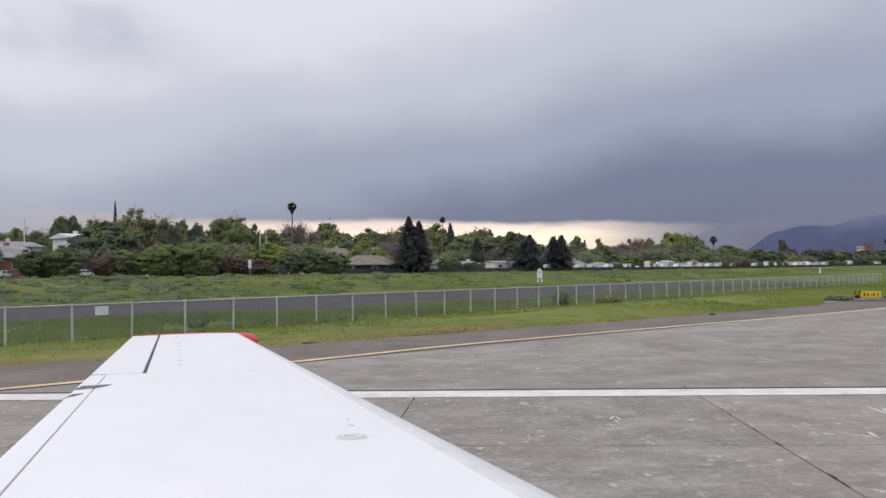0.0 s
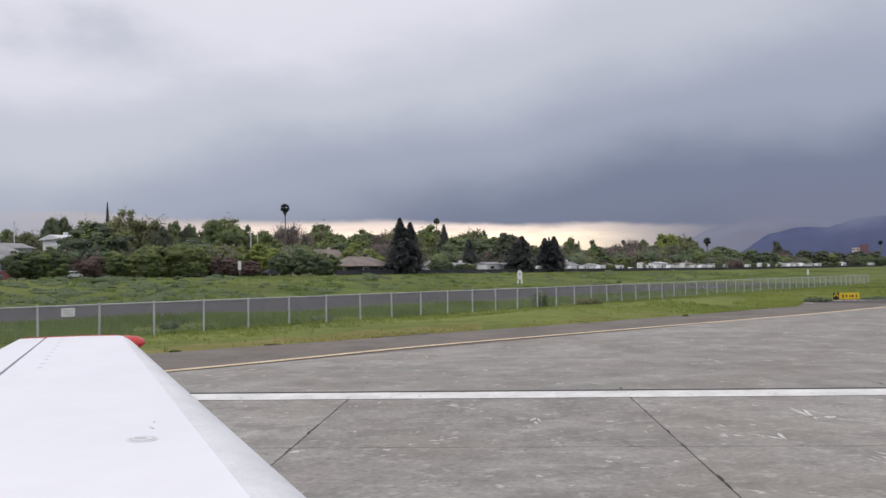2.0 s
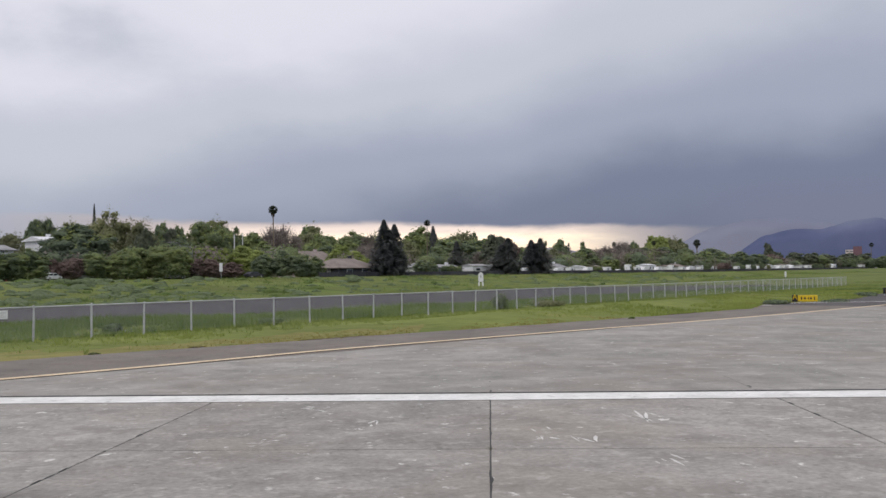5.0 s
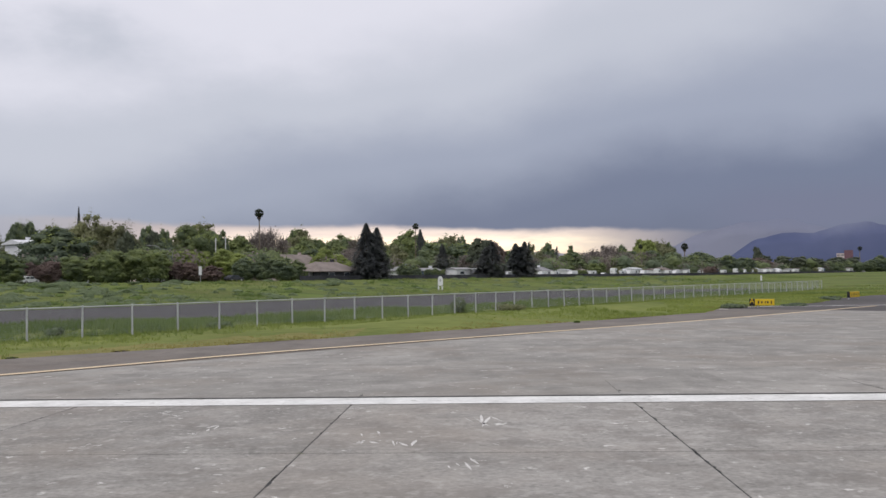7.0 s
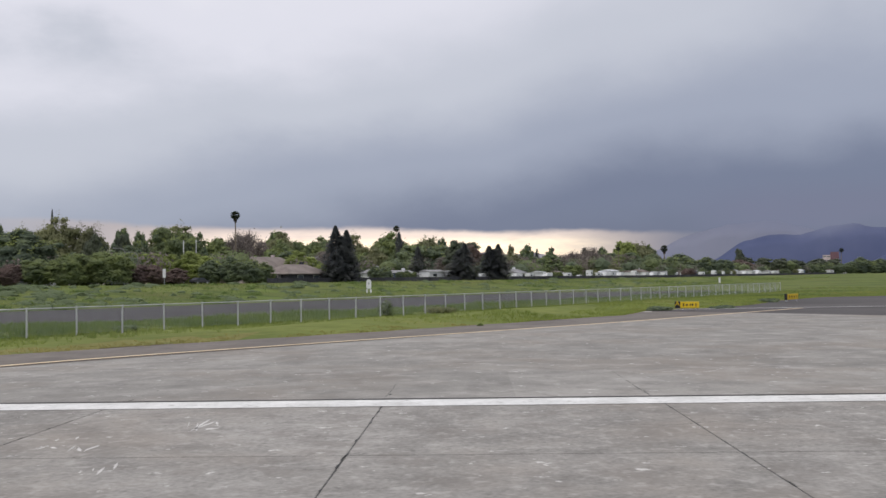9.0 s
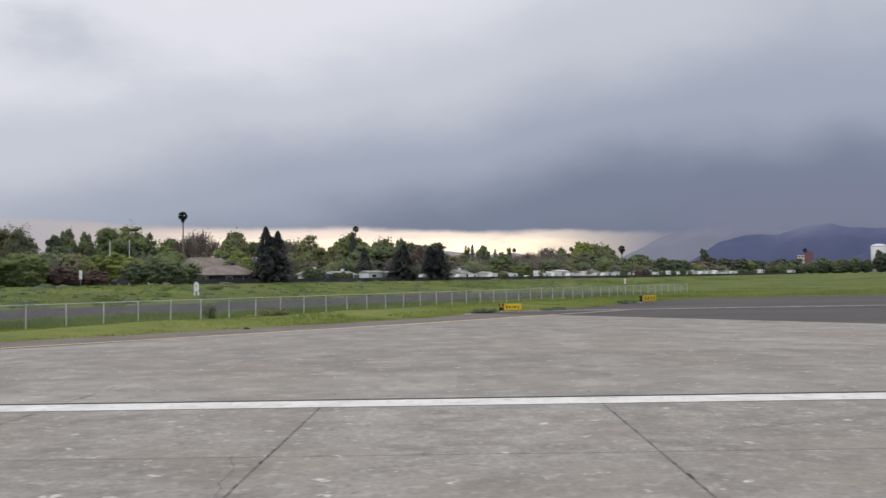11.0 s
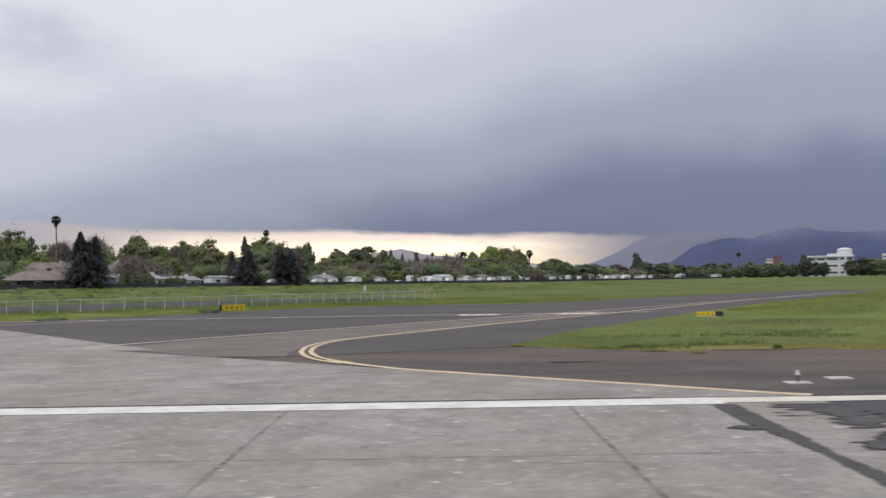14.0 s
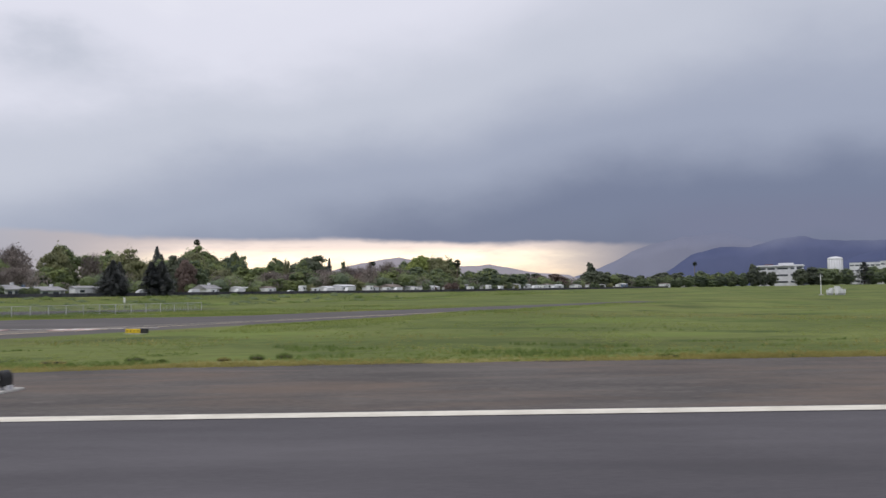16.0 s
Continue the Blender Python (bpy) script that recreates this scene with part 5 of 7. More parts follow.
def wing_piece(name, y0, y1, c0, c1, mat, parent, label="", rows=10, steps=14):
    """A closed length of the wing between two stations and two shares of the chord."""
    verts, faces = [], []
    cs = [c0 + (c1 - c0) * (k / steps) ** (1.6 if c0 == 0 else 1) for k in range(steps + 1)]
    ring = 2 * len(cs)
    for i in range(rows + 1):
        y = y0 + (y1 - y0) * i / rows
        a, b = lead_x(y), trail_x(y)
        verts += [(a + (b - a) * c, y, wing_top(y, c)) for c in cs]
        verts += [(a + (b - a) * c, y, wing_top(y, c) - wing_deep(y, c)) for c in reversed(cs)]
    for i in range(rows):
        for k in range(ring):
            p, q = i * ring + k, i * ring + (k + 1) % ring
            faces.append((p, q, q + ring, p + ring))
    faces += [tuple(reversed(range(ring))), tuple(range(rows * ring, rows * ring + ring))]
    ob = obj(name, verts, faces, mat, parent, label)
    bm = bmesh.new()
    bm.from_mesh(ob.data)
    bmesh.ops.recalc_face_normals(bm, faces=bm.faces)
    for f in bm.faces:
        f.smooth = len(f.verts) == 4
    for e in bm.edges:
        if len(e.link_faces) == 2 and e.calc_face_angle() > 0.6:
            e.smooth = False
    bm.to_mesh(ob.data)
    bm.free()
    return ob


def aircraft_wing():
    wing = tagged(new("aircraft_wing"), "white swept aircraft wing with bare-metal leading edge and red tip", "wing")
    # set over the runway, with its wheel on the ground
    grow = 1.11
    # sized and placed about the camera's eye at 1.5 s
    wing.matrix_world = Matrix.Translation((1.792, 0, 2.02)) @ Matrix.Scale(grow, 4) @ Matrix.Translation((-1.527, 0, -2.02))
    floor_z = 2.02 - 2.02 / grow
    wing_piece("outer_panel", 5.47, TIP_Y, 0.125, 0.766, M_WING, wing)
    wing_piece("inner_panel", ROOT_Y, 5.468, 0.125, 0.93, M_WING, wing)
    wing_piece("leading_edge", ROOT_Y, TIP_Y, 0.0, 0.1245, M_BARE, wing, "dull bare-metal leading edge strip")
    wing_piece("aileron", 5.485, TIP_Y - 0.01, 0.784, 1.0, M_WING, wing)
    wing_piece("flap", ROOT_Y, 5.45, 0.936, 1.0, M_WING, wing)
    # dark strip below the skin paints the shade inside the hinge gap
    wing_piece("rear_spar", 5.40, TIP_Y - 0.02, 0.755, 0.79, M_GAP_SHADE, wing).location = (0, 0, -0.02)
    # dark plates painted as shaded wedge cut-outs at the aileron's inboard hinge
    for y, x0, x1, deep in ((5.13, -1.60, -1.43, 0.12), (4.90, -1.545, -1.49, 0.14)):
        bm = bmesh.new()
        tri = [(x1, y), (x0, y - 0.02), (x0, y - deep), (x1 - 0.05, y - deep * 0.6)]
        f = bm.faces.new([bm.verts.new((px, py, wing_top(py, (px - lead_x(py)) / (trail_x(py) - lead_x(py))) + 0.002)) for px, py in tri])
        ext = bmesh.ops.extrude_face_region(bm, geom=[f])
        bmesh.ops.translate(bm, vec=(0, 0, 0.002), verts=[v for v in ext["geom"] if isinstance(v, bmesh.types.BMVert)])
        bmesh.ops.recalc_face_normals(bm, faces=bm.faces)
        part("hinge_cutout", bm, M_GAP_SHADE, wing, "dark wedge-shaped hinge cut-out")
    # rounded red cap and position light at the tip
    tip = wing_piece("tip_cap", TIP_Y, TIP_Y + 0.10, 0.02, 0.98, M_RED, wing, "thin red wing tip cap", rows=4)
    for v in tip.data.vertices:
        k = (v.co.y - TIP_Y) / 0.10
        v.co.z = v.co.z - 0.03 * k * k + 0.004
    bm = bmesh.new()
    bmesh.ops.create_uvsphere(bm, u_segments=18, v_segments=10, radius=1.0)
    for v in bm.verts:
        k = 0.25 + 0.75 * min(1.0, (v.co.x + 1) / 1.3)
        v.co = Vector((v.co.x * 1.25, v.co.y * k, v.co.z * k))
    lens = part("position_light", bm, M_RED, wing, "red position light fairing", True)
    lens.matrix_basis = pose(-1.25, TIP_Y + 0.03, 1.515, 0, 14, -32) @ Matrix.Diagonal((0.115, 0.14, 0.054, 1))
    # filler cap
    cy = 3.88
    cx = 0.213
    share = (cx - lead_x(cy)) / (trail_x(cy) - lead_x(cy))
    cz = wing_top(cy, share)
    bm = rod_bm((0, 0, -0.01), (0, 0, 0.006), 0.072, 0.070, 32)
    cap = part("filler_cap", bm, M_BARE, wing, "round metal fuel filler cap")
    cap.matrix_basis = pose(cx, cy, cz, 4.4, 0, 0) @ Matrix.Diagonal((1, 0.76, 0.6, 1))
    part("cap_ring", rod_bm((0, 0, 0.0), (0, 0, 0.0075), 0.056, 0.055, 28), M_GALV, cap)
    part("cap_plug", rod_bm((0, 0, 0.0), (0, 0, 0.010), 0.051, 0.049, 28), M_BARE, cap)
    part("cap_latch", box_bm(-0.036, 0.02, -0.011, 0.011, 0.008, 0.0125, 0.002), M_GALV, cap)
    for dx, dy, r in ((-0.07, 0.32, 0.008), (-0.03, 0.20, 0.010), (-0.05, 0.22, 0.006)):
        x, y = cx + dx, cy + dy
        c = (x - lead_x(y)) / (trail_x(y) - lead_x(y))
        part("screw_head", rod_bm((x, y, wing_top(y, c) - 0.003), (x, y, wing_top(y, c) + 0.002), r * 0.8, r * 0.8, 8), M_GALV, wing)
    # row of small vortex tabs ahead of the aileron
    for k in range(9):
        y = 5.72 + 0.155 * k
        c = 0.62
        x = lead_x(y) + (trail_x(y) - lead_x(y)) * c
        z = wing_top(y, c)
        tab = part("vortex_tab", box_bm(-0.016, 0.016, -0.002, 0.002, -0.003, 0.005, 0.001), M_WING, wing)
        tab.matrix_basis = pose(x, y, z, 0, 0, 18)
    # main wheel leg under the wing
    gx, gy = 0.35, 1.95
    under = wing_top(gy, 0.55) - wing_deep(gy, 0.55)
    leg = part("wheel_leg", rod_bm((gx, gy, under + 0.05), (gx, gy, floor_z + 0.25), 0.045, 0.04, 14), M_GALV, wing, "steel wheel leg")
    bm = bmesh.new()
    prof = [(-0.075, 0.13), (-0.085, 0.20), (-0.06, 0.252), (0.06, 0.252), (0.085, 0.20), (0.075, 0.13)]
    grid = [[bm.verts.new((gx + r * math.sin(a), gy - 0.11 + w, floor_z + 0.252 + r * math.cos(a))) for w, r in prof] for a in [6.2832 * k / 28 for k in range(28)]]
    for k in range(28):
        for j in range(6):
            bm.faces.new((grid[k][j], grid[k][(j + 1) % 6], grid[(k + 1) % 28][(j + 1) % 6], grid[(k + 1) % 28][j]))
    bmesh.ops.recalc_face_normals(bm, faces=bm.faces)
    tyre = part("tyre", bm, M_RUBBER, wing, "black rubber tyre", True)
    part("rim", rod_bm((gx, gy - 0.18, floor_z + 0.252), (gx, gy - 0.04, floor_z + 0.252), 0.135, 0.135, 24), M_GALV, tyre)
    return wing


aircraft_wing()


# ---- houses and parked vehicles behind the field ----
def window_part(ob, x, y, z, w, h, face):
    win = part("window", box_bm(x - w / 2, x + w / 2, y - 0.05, y + 0.05, z, z + h, 0.01), M_WHITE, ob, "white window frame")
    part("pane", box_bm(x - w / 2 + 0.08, x + w / 2 - 0.08, y - 0.075, y - 0.04, z + 0.08, z + h - 0.08), M_PANE, win, "dark glass pane")


def house(s, d, width, depth, eaves, ridge, wall, roof, label, hip=0.0, windows=2, turn=0.0, door=True, name="house", roof_name="roof", lift=0.0):
    x, y = along(s, d)
    z = land(x, y) - 0.05 + lift
    ob = thing(name, x, y, z, label, "house", "houses behind the field", math.degrees(math.atan2(FV, FU)) + turn)
    part("wall", box_bm(-width / 2, width / 2, 0, depth, -0.3, eaves, 0.02), wall, ob)
    o = 0.45
    bm = bmesh.new()
    base = [bm.verts.new(v) for v in ((-width / 2 - o, -o, eaves), (width / 2 + o, -o, eaves), (width / 2 + o, depth + o, eaves), (-width / 2 - o, depth + o, eaves))]
    low = [bm.verts.new((v.co.x, v.co.y, eaves - 0.14)) for v in base]
    a, b = bm.verts.new((-width / 2 - o + hip, depth / 2, ridge)), bm.verts.new((width / 2 + o - hip, depth / 2, ridge))
    for f in ((base[0], base[1], b, a), (base[2], base[3], a, b), (base[1], base[2], b), (base[3], base[0], a), tuple(reversed(low))):
        bm.faces.new(f)
    for k in range(4):
        bm.faces.new((low[k], low[(k + 1) % 4], base[(k + 1) % 4], base[k]))
    bmesh.ops.recalc_face_normals(bm, faces=bm.faces)
    r = part(roof_name, bm, roof, ob)
    part("chimney", box_bm(width * 0.2, width * 0.2 + 0.6, depth * 0.55, depth * 0.55 + 0.6, eaves, ridge + 0.5), wall, r)
    for k in range(windows):
        wx = -width / 2 + width * (k + 0.7) / (windows + 0.6)
        window_part(ob, wx, 0, eaves * 0.42, min(1.5, width / (windows + 1.5)), eaves * 0.42, 0)
    if door:
        part("door", box_bm(width * 0.34, width * 0.34 + 0.70, -0.06, 0.02, 0, 1.52, 0.01), M_ROOF_GREY, ob, "grey front door")
    return ob


house(75.0, 84, 10.5, 8, 1.7, 3.5, M_DARK_FENCE, M_ROOF_TAN, "low house with a tan shingle hip roof", hip=3.0)
house(67.2, 86, 5.0, 7, 1.7, 2.9, M_WALL_PINK, M_ROOF_TAN, "low house wing with a tan shingle roof", hip=1.5)
house(103.0, 90, 4.0, 5, 1.9, 2.9, M_WALL_WHITE, M_ROOF_GREY, "white-walled house with a grey roof", hip=1.0)
house(106.1, 90.2, 2.2, 5, 1.9, 2.4, M_WALL_BLUE, M_ROOF_GREY, "blue-grey house side with a flat grey roof", windows=1, door=False)
house(111.6, 90, 6.5, 5, 1.6, 2.5, M_WALL_WHITE, M_ROOF_GREY, "low white house with a pale grey roof", hip=0.6, windows=2)
house(155.5, 88, 4.4, 5, 1.8, 2.8, M_WALL_WHITE, M_ROOF_GREY, "white garden house with a grey gable roof")
house(98.0, 118, 12.0, 8, 3.6, 6.2, M_WALL_PINK, M_ROOF_TAN, "house with a brown roof behind the front row", hip=2)
house(128.0, 130, 10.0, 8, 5.0, 7.0, M_WALL_WHITE, M_ROOF_GREY, "white house gable among the trees")
house(233.0, 88, 5.4, 5, 2.0, 2.9, M_WALL_WHITE, M_ROOF_TAN, "small white house with a brown gable roof", windows=2)
house(9.5, 93, 9.0, 8, 2.9, 4.6, M_WALL_RED, M_ROOF_GREY, "red-brown house with a grey roof", hip=0.8)
house(21.5, 119, 12.0, 9, 5.4, 6.4, M_WALL_WHITE, M_ROOF_GREY, "long white house with a pale roof on the rise", windows=3)
house(31.2, 113, 3.6, 6, 6.9, 7.6, M_WALL_WHITE, M_WALL_WHITE, "tall white two-storey house among trees", windows=2)
house(40.0, 121, 12.0, 7, 4.0, 5.6, M_WALL_WHITE, M_ROOF_GREY, "long pale roof behind trees", hip=0.6)


def mobile_home(s, d, width, height, wall, label, turn=0.0):
    x, y = along(s, d)
    z = land(x, y) - 0.05
    ob = thing("mobile_home", x, y, z, label, "mobile home", "pale homes along the dark fence", math.degrees(math.atan2(FV, FU)) + turn)
    part("body", box_bm(-width / 2, width / 2, 0, 3.6, 0.25, height, 0.06), wall, ob)
    bm = bmesh.new()
    p = [(-width / 2 - 0.2, -0.2), (width / 2 + 0.2, -0.2), (width / 2 + 0.2, 3.8), (-width / 2 - 0.2, 3.8)]
    lo = [bm.verts.new((a, b, height)) for a, b in p]
    ra, rb = bm.verts.new((-width / 2 - 0.2, 1.8, height + 0.45)), bm.verts.new((width / 2 + 0.2, 1.8, height + 0.45))
    for f in ((lo[0], lo[1], rb, ra), (lo[2], lo[3], ra, rb), (lo[1], lo[2], rb), (lo[3], lo[0], ra), tuple(reversed(lo))):
        bm.faces.new(f)
    bmesh.ops.recalc_face_normals(bm, faces=bm.faces)
    part("roof", bm, (M_WALL_WHITE, M_ROOF_GREY, M_ROOF_TAN)[int(s * 10) % 3], ob)
    part("skirt", box_bm(-width / 2 + 0.05, width / 2 - 0.05, 0.05, 3.5, -0.2, 0.3), M_ROOF_GREY, ob)
    for k in range(max(1, int(width / 3.2))):
        window_part(ob, -width / 2 + (k + 0.5) * 3.2, 0, height * 0.45, 1.3, height * 0.35, 0)


rng_home = random.Random(17)
for s_at, wide in ((88.0, 4.6), (118.0, 4.4), (123.0, 3.6), (165.0, 3.8), (207.0, 7.6), (241.0, 4.6), (255.0, 5.2), (294.0, 4.6), (310.0, 5.2), (338.0, 4.6), (377.0, 4.2), (414.0, 4.6), (449.0, 6.4), (470.0, 8.6), (503.0, 6.2), (176.0, 3.4), (199.5, 3.6), (219.5, 4.2), (248.5, 3.4), (264.5, 3.2), (275.5, 3.6), (287.5, 3.4), (302.0, 4.0), (318.0, 4.2), (330.0, 3.8), (346.5, 4.2), (364.0, 4.6), (388.0, 4.6)):
    mobile_home(s_at, 85.5 + 2.0 * rng_home.random(), wide * 1.05, 1.65 + 0.65 * rng_home.random(), M_WALL_WHITE if rng_home.random() < 0.85 else M_WALL_BLUE, "low white mobile home behind the dark fence" if wide < 7 else "long white mobile home behind the dark fence", rng_home.uniform(-14, 14))


def parked_van(s, d, length, height, turn, paint, label):
    """A box-bodied van or camper with a cab."""
    x, y = along(s, d)
    ob = thing("parked_van", x, y, land(x, y) - 0.05, label, "van", "vans behind the dark fence", math.degrees(math.atan2(FV, FU)) + turn)
    cab = 0.26 * length
    body = part("body", box_bm(-length / 2, length / 2 - cab, -0.75, 0.75, 0.32, height, 0.07), paint, ob)
    bm = bmesh.new()
    x0, x1 = length / 2 - cab, length / 2
    prof = [(x0, 0.3), (x1, 0.3), (x1, 0.75), (x1 - 0.25 * cab, 0.86), (x1 - 0.6 * cab, height * 0.82), (x0, height * 0.86)]
    f = bm.faces.new([bm.verts.new((px, -0.72, pz)) for px, pz in prof])
    ext = bmesh.ops.extrude_face_region(bm, geom=[f])
    bmesh.ops.translate(bm, vec=(0, 1.44, 0), verts=[v for v in ext["geom"] if isinstance(v, bmesh.types.BMVert)])
    bmesh.ops.recalc_face_normals(bm, faces=bm.faces)
    bmesh.ops.bevel(bm, geom=bm.edges[:], offset=0.03, segments=2, affect="EDGES")
    front = part("cab", bm, paint, ob)
    part("cab_window", box_bm(x0 + 0.08 * cab, x1 - 0.55 * cab, -0.735, -0.715, height * 0.5, height * 0.76), M_PANE, front)
    part("side_window", box_bm(-length * 0.32, -length * 0.08, -0.765, -0.745, height * 0.55, height * 0.78), M_PANE, body)
    for wx in (-length * 0.3, length * 0.34):
        for wy in (-0.66, 0.66):
            part("wheel", rod_bm((wx, wy - 0.09, 0.25), (wx, wy + 0.09, 0.25), 0.25, 0.25, 16), M_RUBBER, ob)


for s_at, wide, high in ((130.0, 2.8, 1.5), (145.0, 2.5, 1.5), (171.0, 2.6, 1.6), (183.5, 2.2, 2.3), (194.0, 2.6, 1.7), (213.5, 2.4, 2.2), (227.0, 2.8, 1.7), (260.5, 2.4, 2.2), (269.5, 3.0, 1.7), (282.0, 2.8, 2.2), (325.0, 2.8, 1.8), (355.0, 2.8, 1.9), (398.0, 3.2, 1.9), (151.0, 2.8, 1.5), (160.0, 2.6, 1.6), (188.5, 2.8, 1.6), (203.0, 2.6, 1.7), (222.0, 3.0, 1.7), (236.5, 2.6, 1.6), (246.0, 2.8, 1.7), (289.5, 2.8, 1.8), (300.5, 2.8, 1.7), (316.0, 3.0, 1.9), (333.0, 2.8, 1.8)):
    parked_van(s_at, 82.5 + 0.7 * rng_home.random(), wide * 1.1, high + 0.1, rng_home.choice((0, 180)) + rng_home.uniform(-10, 10), M_WHITE, "tall white camper van behind the dark fence" if high > 2 else "white van parked behind the dark fence")


def parked_car(s, d, turn, paint, label):
    x, y = along(s, d)
    ob = thing("parked_car", x, y, land(x, y) - 0.05, label, "car", "parked cars by the trees", math.degrees(math.atan2(FV, FU)) + turn)
    ob.scale = (0.76, 0.76, 0.76)
    bm = bmesh.new()
    prof = [(-2.15, 0.35), (2.15, 0.35), (2.2, 0.62), (2.05, 0.82), (1.15, 0.92), (0.55, 1.38), (-0.95, 1.42), (-1.75, 0.98), (-2.15, 0.9), (-2.22, 0.6)]
    f = bm.faces.new([bm.verts.new((px, -0.86, pz)) for px, pz in prof])
    ext = bmesh.ops.extrude_face_region(bm, geom=[f])
    bmesh.ops.translate(bm, vec=(0, 1.72, 0), verts=[v for v in ext["geom"] if isinstance(v, bmesh.types.BMVert)])
    bmesh.ops.recalc_face_normals(bm, faces=bm.faces)
    bmesh.ops.bevel(bm, geom=bm.edges[:], offset=0.06, segments=2, affect="EDGES")
    body = part("body", bm, paint, ob)
    for px, w in ((-1.0, 0.9), (0.2, 1.0)):
        part("side_window", box_bm(px - w / 2, px + w / 2, -0.875, -0.85, 0.95, 1.3, 0.01), M_PANE, body)
    for wx in (-1.35, 1.35):
        for wy in (-0.78, 0.78):
            tyre = part("wheel", rod_bm((wx, wy - 0.1, 0.32), (wx, wy + 0.1, 0.32), 0.32, 0.32, 18), M_RUBBER, ob)
            part("rim", rod_bm((wx, wy - 0.115, 0.32), (wx, wy + 0.115, 0.32), 0.19, 0.19, 14), M_GALV, tyre)


for s_at, d_at, tn, pm, lb in ((6.0, 86.5, 30, M_WHITE, "white car parked under the trees"), (16.5, 86, 25, M_WHITE, "white car parked by a brown tree"),
                               (21.5, 86.5, -20, M_GALV, "silver car parked by a brown tree"), (34.0, 83, 0, M_WHITE, "white car half hidden by bushes"), (132.0, 84, 0, M_WHITE, "white car behind the dark fence"),
                               (180.0, 84, 0, M_WHITE, "white car behind the dark fence"), (50.0, 84, 4, M_DARK_FENCE, "dark car in the shade of trees"), (392.0, 82, 0, M_WHITE, "white car parked before far trees")):
    parked_car(s_at, d_at, tn, pm, lb)


def board_fence(s0, s1, d, height):
    """A dark board fence in panels along the foot of the gardens."""
    x, y = along(s0, d)
    ob = thing("board_fence", x, y, 0, "dark-stained board fence along the back of the gardens", "fence")
    ob.matrix_world = pose(x, y, 0, 0, 0, math.degrees(math.atan2(FV, FU)))
    n = int((s1 - s0) / 2.4)
    mesh = None
    for k in range(n):
        if mesh is None:
            bm = box_bm(0.03, 2.37, -0.03, 0.03, -0.4, height, 0.01)
            box_bm(0, 0.1, -0.06, 0.06, -0.4, height + 0.12, 0, bm)
            p = part("fence_panel", bm, M_DARK_FENCE, ob)
            mesh = p.data
        else:
            p = new("fence_panel", mesh)
            p.parent = ob
        px, py = along(s0 + (k + 0.5) * 2.4, d)
        p.location = (k * 2.4, 0, land(px, py) - 0.05)


board_fence(62, 460, 81.2, 0.82)


# ---- larger buildings far right ----
def block_building(x, y, turn, blocks, wall, label, name="office_building"):
    z = land(x, y) - 0.05
    ob = thing(name, x, y, z, label, "building", "", turn)
    for x0, x1, depth, h, storeys, bays, *own in blocks:
        skin = own[0] if own else wall
        w = part("wall", box_bm(x0, x1, 0, depth, -0.5, h, 0.05), skin, ob)
        part("parapet", box_bm(x0 - 0.15, x1 + 0.15, -0.15, depth + 0.15, h, h + 0.5, 0.04), skin, ob)
        for j in range(storeys):
            fh = h / storeys
            for k in range(bays):
                bw = (x1 - x0) / bays
                c = x0 + (k + 0.5) * bw
                win = part("window", box_bm(c - bw * 0.42, c + bw * 0.42, -0.06, 0.05, j * fh + fh * 0.42, j * fh + fh * 0.74), M_WHITE, ob)
                part("pane", box_bm(c - bw * 0.40, c + bw * 0.40, -0.09, -0.05, j * fh + fh * 0.45, j * fh + fh * 0.71), M_PANE, win)
    return ob


office = block_building(263.0, 503.0, -20, ((-2.4, 7.45, 12, 11.2, 3, 2), (7.5, 14.4, 12, 11.3, 3, 1), (14.45, 22, 14, 11.4, 3, 1)), M_WALL_WHITE, "white three-storey office building with dark window bands")
part("penthouse", box_bm(9.0, 17.0, 2, 9, 11.3, 12.9, 0.05), M_WALL_WHITE, office)
part("stair_fin", box_bm(17.2, 18.4, -0.9, 0.3, -0.5, 11.9, 0.05), M_WALL_WHITE, office)
part("eave_slab", box_bm(-3.4, 22.6, -1.0, -0.2, 10.9, 11.5, 0.05), M_WALL_WHITE, office)
block_building(724.0, 1800.0, -22, ((-10, 4.0, 12, 36, 5, 2, M_WALL_PINK), (4.05, 20, 14, 42, 10, 0, M_HAZED_RED)), M_WALL_PINK, "tall pale pink and dark red block in the distance", "apartment_block")
block_building(402.0, 700.0, -30, ((0, 22, 16, 16.6, 4, 6), (22.05, 46, 16, 17.4, 4, 7)), M_WALL_WHITE, "long white building in the far distance")
block_building(213.0, 240.0, -20, ((-5, 5, 6, 3.2, 1, 3),), M_WALL_PINK, "low pale pink hut beyond the field", "field_hut")


def tank_tower(x, y):
    ob = thing("round_tower", x, y, land(x, y) - 0.05, "pale round water tank with a domed top in the distance", "water tank")
    part("drum", rod_bm((0, 0, -0.5), (0, 0, 47), 13.2, 13.2, 36), M_WALL_WHITE, ob, "", True)
    bm = bmesh.new()
    bmesh.ops.create_uvsphere(bm, u_segments=36, v_segments=12, radius=13.6, matrix=Matrix.Translation((0, 0, 47)) @ Matrix.Diagonal((1, 1, 0.35, 1)))
    part("dome", bm, M_WALL_WHITE, ob, "", True)
    bm = bmesh.new()
    for k in range(18):
        a = 6.2832 * k / 18
        rod_bm((13.35 * math.cos(a), 13.35 * math.sin(a), 0), (13.35 * math.cos(a), 13.35 * math.sin(a), 47), 0.3, 0.3, 5, bm)
    part("rib_cage", bm, M_GALV, ob)


tank_tower(806.0, 1650.0)

